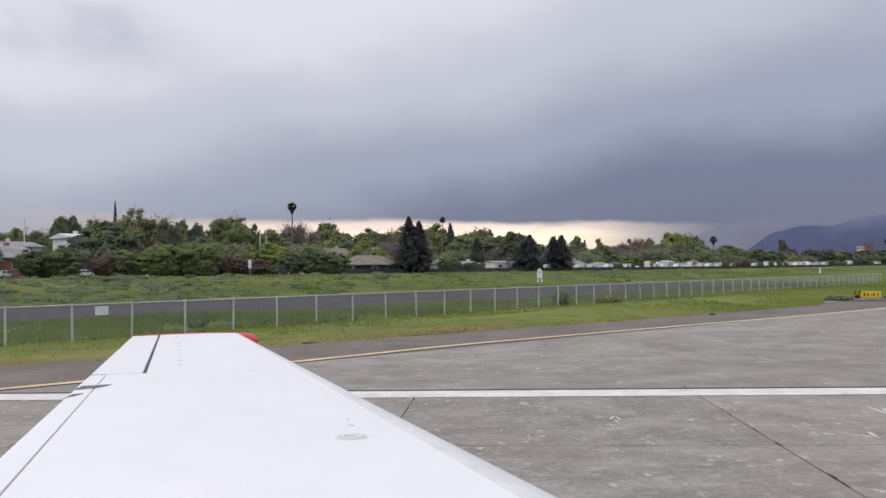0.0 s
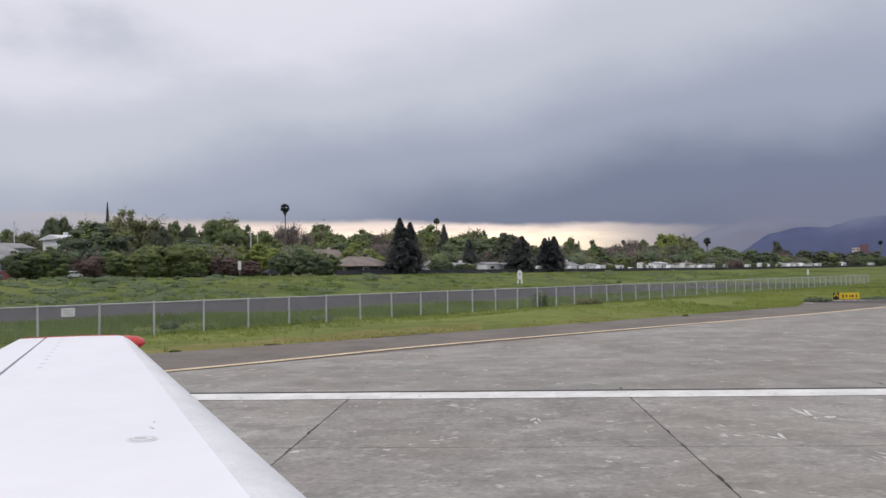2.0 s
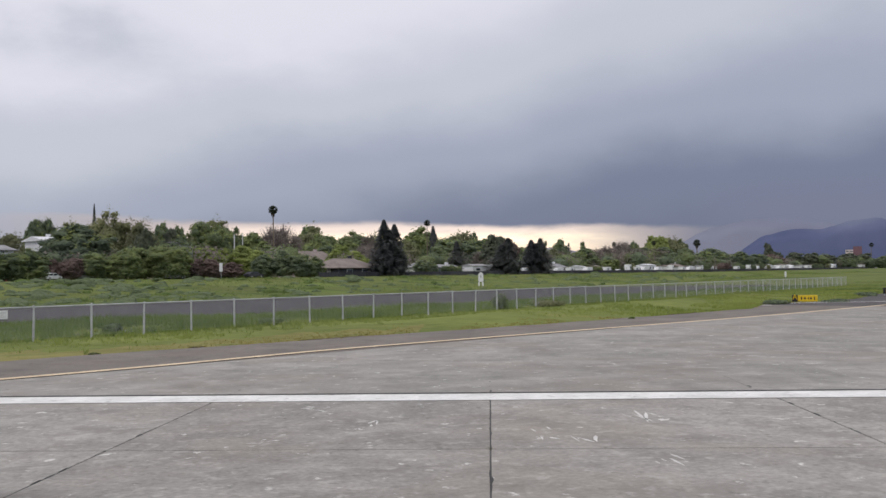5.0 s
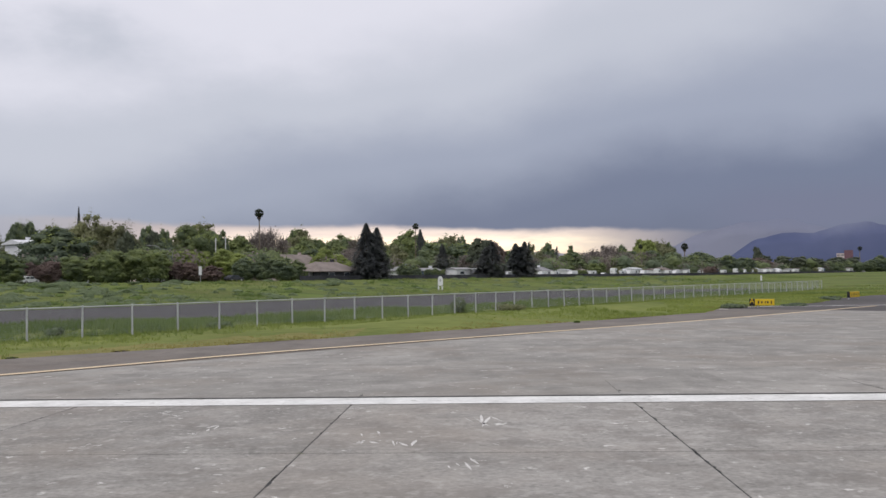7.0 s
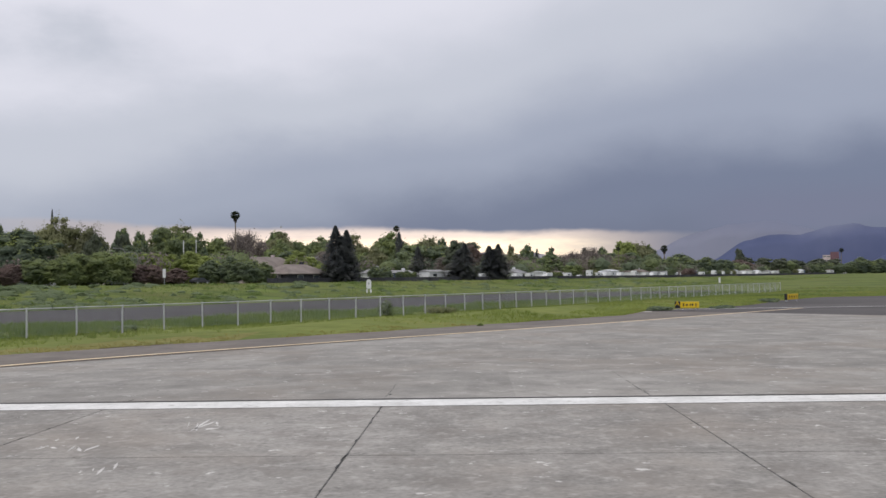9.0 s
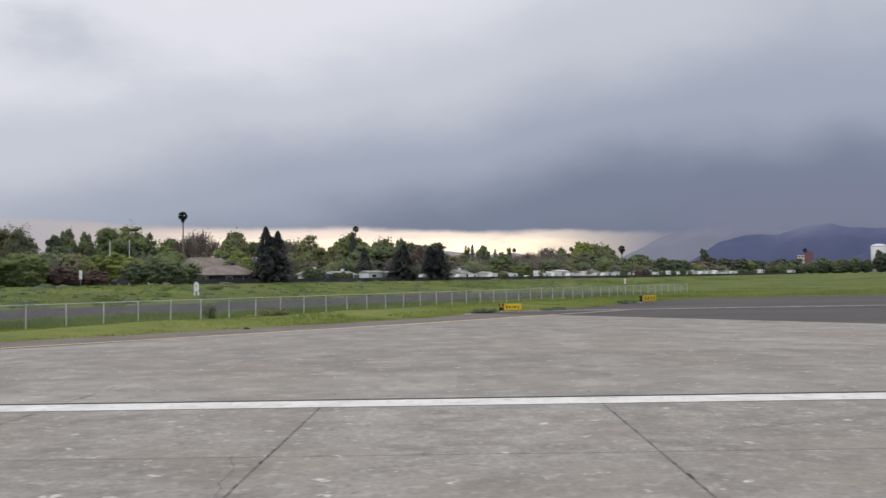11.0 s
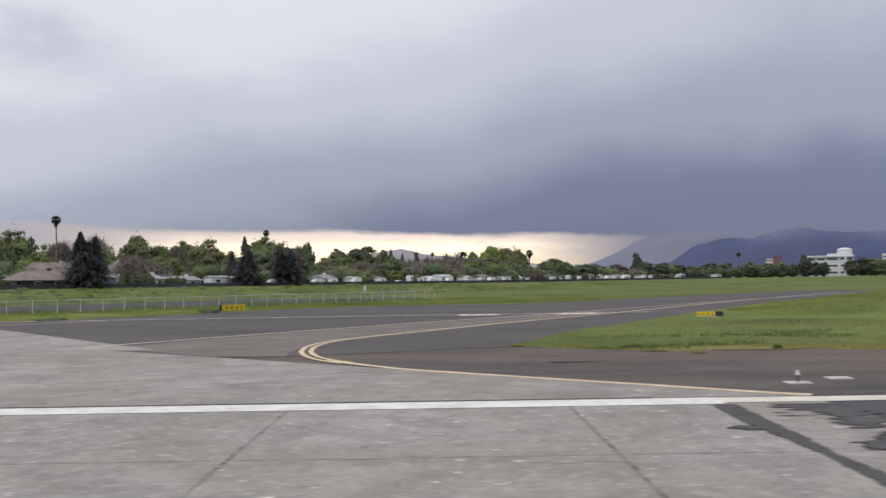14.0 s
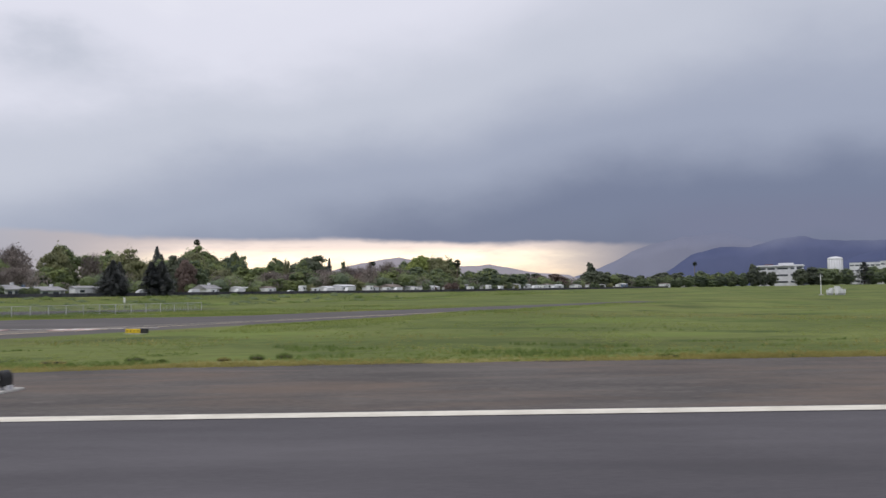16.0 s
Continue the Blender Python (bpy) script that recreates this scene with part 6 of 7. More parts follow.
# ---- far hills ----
# haze of the distance is put into these base colours, paler where thicker
M_HILL = material("haze_tinted_hills", (0.080, 0.098, 0.18), (0.11, 0.128, 0.22), rough=1.0, scale=0.004, big=0.0012, bump=0, spec=0.0)
M_HILL_LOW = material("haze_paled_hill", (0.30, 0.285, 0.31), (0.37, 0.345, 0.37), rough=1.0, scale=0.003, big=0.001, bump=0, spec=0.0)
M_HILL_PALE = material("haze_paled_far_hills", (0.19, 0.203, 0.268), (0.22, 0.232, 0.295), rough=1.0, scale=0.003, big=0.001, bump=0, spec=0.0)


def ridge(name, dist, profile, mat, label, rough=0.02, seed=1):
    """A hill range: (azimuth, height angle) of its crest, at that distance, falling away to the front and the back."""
    rng = random.Random(seed)
    n = 160
    az0, az1 = profile[0][0], profile[-1][0]
    verts, faces = [], []
    for i in range(n + 1):
        a = az0 + (az1 - az0) * i / n
        e = float(np.interp(a, [p[0] for p in profile], [p[1] for p in profile]))
        e *= 1 + rough * (noise.noise((a * 30, seed, 0)) + 0.5 * noise.noise((a * 90, seed, 3)))
        for k, (f, hgt) in enumerate(((0.955, -0.03), (0.97, 0.38), (0.985, 0.74), (1.0, 1.0), (1.02, 0.6), (1.04, -0.03))):
            w = 1 + 0.25 * noise.noise((a * 40, k * 2.0, seed)) * (k in (1, 2))
            verts.append((math.sin(a) * dist * f + 36, math.cos(a) * dist * f, max(-5, math.tan(e) * dist * hgt * w)))
    for i in range(n):
        for k in range(5):
            p = i * 6 + k
            faces.append((p, p + 1, p + 7, p + 6))
    ob = obj(name, verts, faces, mat, smooth=True)
    if sum(p.normal.z for p in ob.data.polygons) < 0:
        ob.data.flip_normals()
    return tagged(ob, label, "hill", "", "structure")


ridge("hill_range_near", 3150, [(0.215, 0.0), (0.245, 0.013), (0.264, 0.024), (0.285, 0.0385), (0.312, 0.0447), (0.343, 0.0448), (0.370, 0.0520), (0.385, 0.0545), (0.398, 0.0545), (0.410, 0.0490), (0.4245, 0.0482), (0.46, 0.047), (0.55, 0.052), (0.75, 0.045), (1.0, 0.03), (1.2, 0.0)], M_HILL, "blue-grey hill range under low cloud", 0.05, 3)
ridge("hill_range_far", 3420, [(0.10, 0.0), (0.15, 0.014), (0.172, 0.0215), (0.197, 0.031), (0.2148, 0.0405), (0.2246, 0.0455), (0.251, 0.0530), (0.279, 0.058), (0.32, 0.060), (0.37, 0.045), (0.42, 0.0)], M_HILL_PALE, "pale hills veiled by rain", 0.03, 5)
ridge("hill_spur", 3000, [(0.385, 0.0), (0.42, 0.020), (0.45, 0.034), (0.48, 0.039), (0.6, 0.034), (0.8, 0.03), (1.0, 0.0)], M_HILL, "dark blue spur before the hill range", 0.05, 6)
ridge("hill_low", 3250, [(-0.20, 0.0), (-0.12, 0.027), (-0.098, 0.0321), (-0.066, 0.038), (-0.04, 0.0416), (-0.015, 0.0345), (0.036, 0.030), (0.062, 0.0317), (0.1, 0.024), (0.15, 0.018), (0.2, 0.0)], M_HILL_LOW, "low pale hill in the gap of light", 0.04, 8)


def low_cloud():
    """The ragged foot of the cloud that hides the highest crests, a glowing see-through strip."""
    m = bpy.data.materials.new("glowing_rain_cloud_foot")
    m.use_nodes = True
    n, l = m.node_tree.nodes, m.node_tree.links
    n.clear()
    co = n.new("ShaderNodeNewGeometry").outputs["Position"]
    sep = n.new("ShaderNodeSeparateXYZ")
    l.new(co, sep.inputs[0])
    t = n.new("ShaderNodeTexNoise")
    t.inputs["Scale"].default_value, t.inputs["Detail"].default_value = 0.0032, 4
    l.new(co, t.inputs["Vector"])
    wob = n.new("ShaderNodeMath")
    wob.operation = "MULTIPLY_ADD"
    wob.inputs[1].default_value = 170.0
    l.new(t.outputs["Fac"], wob.inputs[0])
    l.new(sep.outputs[2], wob.inputs[2])

    def fade(v, lo, hi):
        r = n.new("ShaderNodeMapRange")
        r.interpolation_type = "SMOOTHSTEP"
        r.inputs["From Min"].default_value, r.inputs["From Max"].default_value = lo, hi
        l.new(v, r.inputs["Value"])
        return r.outputs[0]

    def times(a, b):
        k = n.new("ShaderNodeMath")
        k.operation = "MULTIPLY"
        l.new(a, k.inputs[0])
        if isinstance(b, float):
            k.inputs[1].default_value = b
        else:
            l.new(b, k.inputs[1])
        return k.outputs[0]

    foot = times(times(fade(wob.outputs[0], 225.0, 320.0), fade(sep.outputs[2], 400.0, 260.0)), fade(sep.outputs[0], 800.0, 1150.0))
    # the strip emits the cloud's grey itself instead of being lit
    clear, mist = n.new("ShaderNodeBsdfTransparent"), n.new("ShaderNodeEmission")
    mist.inputs[0].default_value = (0.195, 0.215, 0.298, 1)
    mix = n.new("ShaderNodeMixShader")
    l.new(times(foot, 0.85), mix.inputs[0])
    l.new(clear.outputs[0], mix.inputs[1])
    l.new(mist.outputs[0], mix.inputs[2])
    l.new(mix.outputs[0], n.new("ShaderNodeOutputMaterial").inputs["Surface"])
    verts, faces = [], []
    for i in range(41):
        a = 0.15 + 0.9 * i / 40
        for z in (60.0, 320.0):
            verts.append((math.sin(a) * 2750 + 36, math.cos(a) * 2750, z))
    faces = [(2 * i, 2 * i + 2, 2 * i + 3, 2 * i + 1) for i in range(40)]
    tagged(obj("backdrop", verts, faces, m), "ragged grey foot of rain cloud over the hills", "cloud", "", "structure")


low_cloud()

# ---- grass tufts, weeds and clods ----
def inside(pts, x, y):
    hit = False
    for (ax, ay), (bx, by) in zip(pts, pts[1:] + pts[:1]):
        if (ay > y) != (by > y) and x < (bx - ax) * (y - ay) / (by - ay) + ax:
            hit = not hit
    return hit


def tufts(name, label, mat, seed, count, spot, lo, hi, blades=5, spread=0.12, keep=None):
    rng = random.Random(seed)
    verts, faces = [], []
    for _ in range(count):
        x, y = spot(rng)
        if keep and not keep(x, y):
            continue
        clump = 0.55 + 0.9 * max(0.0, noise.noise((x * 0.11, y * 0.11, seed)) + 0.35)
        h = (lo + (hi - lo) * rng.random()) * clump
        z = land(x, y) - 0.06
        for _ in range(blades):
            a = rng.random() * 6.283
            r = spread * rng.random()
            bx, by = x + math.cos(a) * r, y + math.sin(a) * r
            wx, wy = -math.sin(a * 3) * 0.018 * (1 + h), math.cos(a * 3) * 0.018 * (1 + h)
            lean = h * 0.45 * rng.random()
            i = len(verts)
            verts += [(bx - wx, by - wy, z), (bx + wx, by + wy, z), (bx + math.cos(a) * lean, by + math.sin(a) * lean, z + h * (0.7 + 0.5 * rng.random()))]
            faces.append((i, i + 1, i + 2))
    return tagged(obj(name, verts, faces, mat), label, "grass", "", "stuff")


GREEN = ISLAND[:7] + [(160, 108), (160, 25.8), (98, 26), (77, 25.6), (66, 24.6), (59, 25.6), (57, 26.6)]


def verge_spot(rng):
    k = rng.random()
    i = min(int(k * 11), 10)
    (ax, ay), (bx, by) = FAR_EDGE[i + 1], FAR_EDGE[i + 2]
    t, r = rng.random(), rng.random() ** 1.4 * 24
    return ax + (bx - ax) * t - r * 0.72, ay + (by - ay) * t + r * 0.69


def edge_spot(rng):
    i = min(int(rng.random() * 11), 10)
    (ax, ay), (bx, by) = FAR_EDGE[i + 1], FAR_EDGE[i + 2]
    t, r = rng.random(), abs(rng.gauss(0, 1.3)) - 0.25
    return ax + (bx - ax) * t - r * 0.72, ay + (by - ay) * t + r * 0.69


def island_spot(rng):
    r = rng.random() ** 1.8
    return 55 + 90 * rng.random() ** 1.1, 24.5 + 55 * r


def island_edge(rng):
    x = 56 + 80 * rng.random()
    y = float(np.interp(x, [55, 57.3, 59.2, 63, 66, 72, 77, 87, 98, 140], [28.0, 26.4, 25.3, 25.6, 24.4, 24.2, 25.3, 25.7, 25.9, 25.6]))
    return x, y + abs(rng.gauss(0, 1.1)) - 0.2


def bank_spot(rng):
    return along(-40 + 330 * rng.random(), 41.3 + 42 * rng.random())


def weed_spot(rng):
    s = -70 + 150 * rng.random() ** 1.2
    return along(s, 0.3 + road_near(s) * rng.random() ** 1.1)


def fence_spot(rng):
    return along(-70 + 150 * rng.random(), rng.gauss(1.0, 2.6))


def patchy(scale, low, seed):
    return lambda x, y: noise.noise((x * scale, y * scale * 0.6, seed)) > low


grown = patchy(0.16, -0.05, 3)
tufts("verge_grass", "lush yellow-green grass between the apron and the fence", M_VERGE, 1, 40000, verge_spot, 0.05, 0.17, keep=lambda x, y: behind(x, y) < 0.5 and grown(x, y) and (x > 1.6 or behind(x, y) > -4.4))
tufts("verge_edge_grass", "dry yellow grass along the apron edge", M_DRY, 2, 9000, edge_spot, 0.03, 0.10, keep=lambda x, y: x < 1.5 or noise.noise((x * 0.4, y * 0.4, 5)) > 0.25)
tufts("island_grass", "rough green grass of the island by the runway", M_BLADES, 3, 26000, island_spot, 0.03, 0.09, keep=lambda x, y: inside(GREEN, x, y) and grown(x, y))
tufts("island_edge_grass", "dry yellow grass along the runway shoulder", M_DRY, 4, 15000, island_edge, 0.03, 0.15)
tufts("bank_grass", "long grass on the bank before the gardens", M_BLADES, 5, 16000, bank_spot, 0.10, 0.36, blades=4, spread=0.3, keep=patchy(0.07, -0.1, 9))
tufts("bank_weeds", "dark green weeds in drifts on the grassy bank", M_WEED, 7, 14000, bank_spot, 0.12, 0.40, blades=4, spread=0.35, keep=patchy(0.06, 0.08, 14))
tufts("fence_weeds", "dark green weeds between the fence and the road", M_WEED, 8, 24000, weed_spot, 0.10, 0.40, blades=5, spread=0.2, keep=patchy(0.22, -0.22, 8))
tufts("fence_grass", "long grass at the foot of the chain-link fence", M_BLADES, 6, 9000, fence_spot, 0.08, 0.24)


def scrub_drifts():
    """Low leafy clumps that merge into drifts, thick at the west end of the bank."""
    rng = random.Random(41)
    for mat, label, count in ((M_SCRUB, "grey-green scrub in low drifts on the bank", 520), (M_WEED, "dark leafy weeds in low drifts on the bank", 150)):
        lobes = []
        for _ in range(count):
            s = -45 + 60 * rng.random() if rng.random() < 0.7 else 15 + 190 * rng.random() ** 1.5
            x, y = along(s, 43 + 35 * rng.random())
            w = 0.4 + 0.9 * rng.random() ** 2
            high = 0.34 + 0.62 * w * rng.random()
            lobes.append(((x, y, land(x, y) - 0.4 * high), (w * 1.6, w * 1.2, high)))
        v, f = joined(lobe_cores(rng, lobes, 0.85, 3), leaf_cloud(rng, lobes, 26000, 0.10))
        tagged(obj("bank_scrub", v, f, mat), label, "scrub", "", "stuff")


scrub_drifts()


def bush(x, y, w, h, mat, label, seed):
    rng = random.Random(seed)
    ob = thing("bush", x, y, land(x, y) - 0.05, label, "bush", "weeds and bushes")
    stem = bmesh.new()
    for k in range(5):
        a = 1.2566 * k
        rod_bm((0, 0, -0.05), (math.cos(a) * w * 0.3, math.sin(a) * w * 0.3, h * 0.6), 0.02, 0.008, 5, stem)
    part("stem", stem, M_BARK, ob)
    lobes = [((rng.uniform(-0.3, 0.3) * w, rng.uniform(-0.3, 0.3) * w, h * rng.uniform(0.25, 0.7)), (w * 0.3, w * 0.3, h * 0.3)) for _ in range(7)]
    v, f = leaf_cloud(rng, lobes, 900, 0.035 + 0.02 * w)
    obj("foliage", v, f, mat, ob)


bush(4.9, 54.6, 1.0, 1.05, M_LEAF, "leafy green bush growing at the fence", 1)
bush(8.0, 58.0, 2.0, 0.5, M_LEAF_OLIVE, "low olive-green weeds at the fence", 2)
bush(22.0, 55.6, 1.5, 0.36, M_LEAF_DARK, "dark green weeds beside a taxiway sign", 3)
bush(26.5, 58.5, 1.6, 0.26, M_LEAF_DARK, "low dark green weeds beside a taxiway sign", 4)
bush(33.8, 71.0, 1.6, 0.36, M_LEAF_DARK, "dark green weeds beside a small sign", 5)
bush(-6.0, 41.0, 1.2, 0.30, M_SCRUB, "low green weeds at the fence", 6)
bush(-11.3, 36.0, 0.9, 0.35, M_SCRUB, "grey-green weeds at the fence foot", 7)
rng_bank = random.Random(5)
for k in range(9):
    bx, by = along(-38 + 100 * rng_bank.random() ** 1.6, 50 + 24 * rng_bank.random())
    bush(bx, by, 1.4 + 2.6 * rng_bank.random() ** 2, 0.3 + 0.45 * rng_bank.random(), M_SCRUB, "low grey-green scrub on the grassy bank", 20 + k)
bush(4.22, 10.36, 0.11, 0.035, M_LEAF_OLIVE, "small weed sprouting from a concrete joint", 60)


def weed_clump(x, y, w, h, seed, mat, label):
    """A low tuft of weeds on a small heap of soil."""
    rng = random.Random(seed)
    ob = thing("weed_clump", x, y, land(x, y), label, "weed", "weed clumps")
    bm = bmesh.new()
    bmesh.ops.create_icosphere(bm, subdivisions=2, radius=1.0)
    for v in bm.verts:
        k = 1 + 0.5 * noise.noise((v.co.x * 2 + seed, v.co.y * 2, v.co.z * 2)) + 0.25 * noise.noise((v.co.x * 6 + seed, v.co.y * 6, v.co.z * 6))
        v.co = Vector((v.co.x * w * 0.8 * k, v.co.y * w * 0.42 * k, max(-0.06, v.co.z * h * 0.35 * k)))
    part("soil_heap", bm, M_SOIL, ob, "dark heap of soil")
    verts, faces = [], []
    for _ in range(260):
        a, r = rng.random() * 6.283, rng.random() ** 0.7
        px, py = math.cos(a) * w * r * 1.05, math.sin(a) * w * 0.55 * r
        hh = h * (0.45 + 0.75 * rng.random()) * (1.1 - 0.6 * r)
        lx, ly = math.cos(a) * hh * 0.6 * rng.random(), math.sin(a) * hh * 0.6 * rng.random()
        tx, ty = -math.sin(a * 3) * 0.012, math.cos(a * 3) * 0.012
        i = len(verts)
        verts += [(px - tx, py - ty, -0.05), (px + tx, py + ty, -0.05), (px + lx, py + ly, hh)]
        faces.append((i, i + 1, i + 2))
    tagged(obj("tuft", verts, faces, mat, ob), kind="stuff")


for k, (cx, cy, cw, ch) in enumerate(((-4.6, 26.4, 0.30, 0.07), (-6.9, 24.4, 0.18, 0.05), (10.6, 40.2, 0.14, 0.12), (54.8, 28.5, 0.26, 0.07), (58.3, 27.5, 0.36, 0.10), (58.5, 25.4, 0.40, 0.08), (59.5, 24.5, 0.28, 0.09), (62.3, 26.1, 0.14, 0.13),
                                      (71.7, 24.5, 0.10, 0.08), (72.4, 27.9, 0.42, 0.10), (74.7, 28.7, 0.34, 0.12), (75.8, 28.0, 0.14, 0.08), (77.8, 27.9, 0.22, 0.12), (78.7, 28.6, 0.26, 0.17), (79.5, 29.0, 0.26, 0.18),
                                      (74.3, 24.9, 0.42, 0.05), (70.3, 28.4, 0.26, 0.06), (68.9, 17.2, 0.14, 0.02), (82.5, 25.6, 0.20, 0.08), (91.5, 26.8, 0.32, 0.14), (95.0, 26.2, 0.36, 0.10), (97.4, 27.0, 0.20, 0.12))):
    weed_clump(cx, cy, cw, ch, k, M_WEED if k % 3 else M_DRY, "dark weeds on a heap of soil at the pavement edge" if k % 3 else "dry yellow weeds on dark soil at the pavement edge")


def edge_soil(name, pts, label, seed):
    """Broken dark soil where the turf meets the asphalt."""
    pts = densify(pts, 0.35)
    run, k = [], 0
    for x, y in pts + [(None, None)]:
        w = -1.0 if x is None else 0.34 * noise.noise((x * 0.33, y * 0.33, seed)) + 0.16 * noise.noise((x * 1.4, y * 1.4, seed))
        if w > 0.03:
            run.append((x, y, w))
        elif len(run) > 3:
            ribbon(name, [(x, y + 0.10 + q) for x, y, q in run], [(x, y - 0.04 - 0.5 * q) for x, y, q in run], M_SOIL, 0.006, label, cuts=1)
            run = []
        else:
            run = []


edge_soil("soil_edge", ragged(densify(FAR_EDGE[3:9], 1.2)), "dark bare soil along the apron's grass edge", 21)
edge_soil("soil_edge", ragged(densify([(57.3, 26.4), (59.5, 25.3), (63, 25.6), (66, 24.4), (72, 24.2), (77, 25.3), (87, 25.7), (98, 25.9), (130, 25.7)], 0.7)), "dark bare soil along the runway shoulder", 22)


edge_soil("soil_edge", ragged(densify(FAR_EDGE[9:17], 1.2)), "dark bare soil along the far edge of the taxiway", 23)


def field_spot(rng):
    """Anywhere in the grass beyond the taxiway, denser near its edge."""
    i = 9 + min(int(rng.random() * 8), 7)
    (ax, ay), (bx, by) = FAR_EDGE[i], FAR_EDGE[i + 1]
    t, r = rng.random(), rng.random() ** 1.5 * 70
    return ax + (bx - ax) * t - r * 0.6, ay + (by - ay) * t + r * 0.8


def past_road(x, y):
    """Clear of the strip beyond the fence."""
    return not 7.5 < behind(x, y) < 42


tufts("field_grass", "rough green grass beyond the taxiway", M_BLADES, 33, 22000, field_spot, 0.08, 0.24, blades=4, spread=0.35, keep=lambda x, y: past_road(x, y) and noise.noise((x * 0.09, y * 0.09, 44)) > -0.1)
tufts("field_weeds", "dark weeds in drifts beyond the taxiway", M_WEED, 34, 12000, field_spot, 0.10, 0.30, blades=4, spread=0.35, keep=lambda x, y: past_road(x, y) and noise.noise((x * 0.08, y * 0.12, 46)) > 0.2)
tufts("field_dry_grass", "pale dry grass in patches beyond the taxiway", M_DRY, 35, 9000, field_spot, 0.08, 0.22, blades=4, spread=0.35, keep=lambda x, y: past_road(x, y) and noise.noise((x * 0.06, y * 0.1, 48)) > 0.18)


def drift_spot(rng):
    return 57 + 70 * rng.random(), 26.5 + 9.0 * rng.random() ** 1.3


tufts("island_weeds", "dark green weeds in drifts near the runway shoulder", M_WEED, 31, 9000, drift_spot, 0.06, 0.17, blades=5, spread=0.16, keep=lambda x, y: inside(GREEN, x, y) and noise.noise((x * 0.22, y * 0.35, 40)) > 0.16)



def crest_spot(rng):
    """A belt of the island just inside the taxiway's edge."""
    i = 4 + min(int(rng.random() * 2), 1)
    (ax, ay), (bx, by) = ISLAND[i], ISLAND[i + 1]
    t, r = rng.random(), 0.5 + 9.0 * rng.random() ** 1.6
    return ax + (bx - ax) * t + r * 0.83, ay + (by - ay) * t - r * 0.55


def mid_spot(rng):
    return 62 + 100 * rng.random(), 30 + 70 * rng.random() ** 1.2


tufts("island_crest_grass", "tall green grass along the taxiway edge of the island", M_BLADES, 51, 7000, crest_spot, 0.06, 0.18, blades=4, spread=0.4, keep=lambda x, y: x > 71.5 and inside(GREEN, x, y))
tufts("island_dark_weeds", "dark weeds in scattered patches across the island", M_WEED, 52, 10000, mid_spot, 0.05, 0.16, blades=5, spread=0.25, keep=lambda x, y: inside(GREEN, x, y) and noise.noise((x * 0.13, y * 0.2, 61)) > 0.36)
tufts("island_dry_grass", "pale dry grass in patches across the island", M_DRY, 53, 9000, mid_spot, 0.05, 0.16, blades=4, spread=0.3, keep=lambda x, y: inside(GREEN, x, y) and noise.noise((x * 0.07, y * 0.11, 66)) > 0.22)

# ---- concrete slabs of the apron, with open joints ----
def clip_half(poly, px, py, nx, ny):
    out = []
    for (ax, ay), (bx, by) in zip(poly, poly[1:] + poly[:1]):
        da, db = (ax - px) * nx + (ay - py) * ny, (bx - px) * nx + (by - py) * ny
        if da <= 0:
            out.append((ax, ay))
        if da * db < 0:
            t = da / (da - db)
            out.append((ax + (bx - ax) * t, ay + (by - ay) * t))
    return out


def slab_mesh(poly, mat, worn=0.018):
    cx, cy = sum(p[0] for p in poly) / len(poly), sum(p[1] for p in poly) / len(poly)
    n = len(poly)
    verts = [(x - cx, y - cy, -0.01) for x, y in poly] + [(x - cx, y - cy, 0.008) for x, y in poly]
    verts += [((x - cx) * (1 - worn / max(0.3, math.hypot(x - cx, y - cy))), (y - cy) * (1 - worn / max(0.3, math.hypot(x - cx, y - cy))), 0.0125) for x, y in poly]
    faces = [(k, (k + 1) % n, n + (k + 1) % n, n + k) for k in range(n)] + [(n + k, n + (k + 1) % n, 2 * n + (k + 1) % n, 2 * n + k) for k in range(n)] + [tuple(range(2 * n, 3 * n))]
    me = bpy.data.meshes.new("slab")
    me.from_pydata(verts, [], faces)
    me.materials.append(mat)
    return me, cx, cy


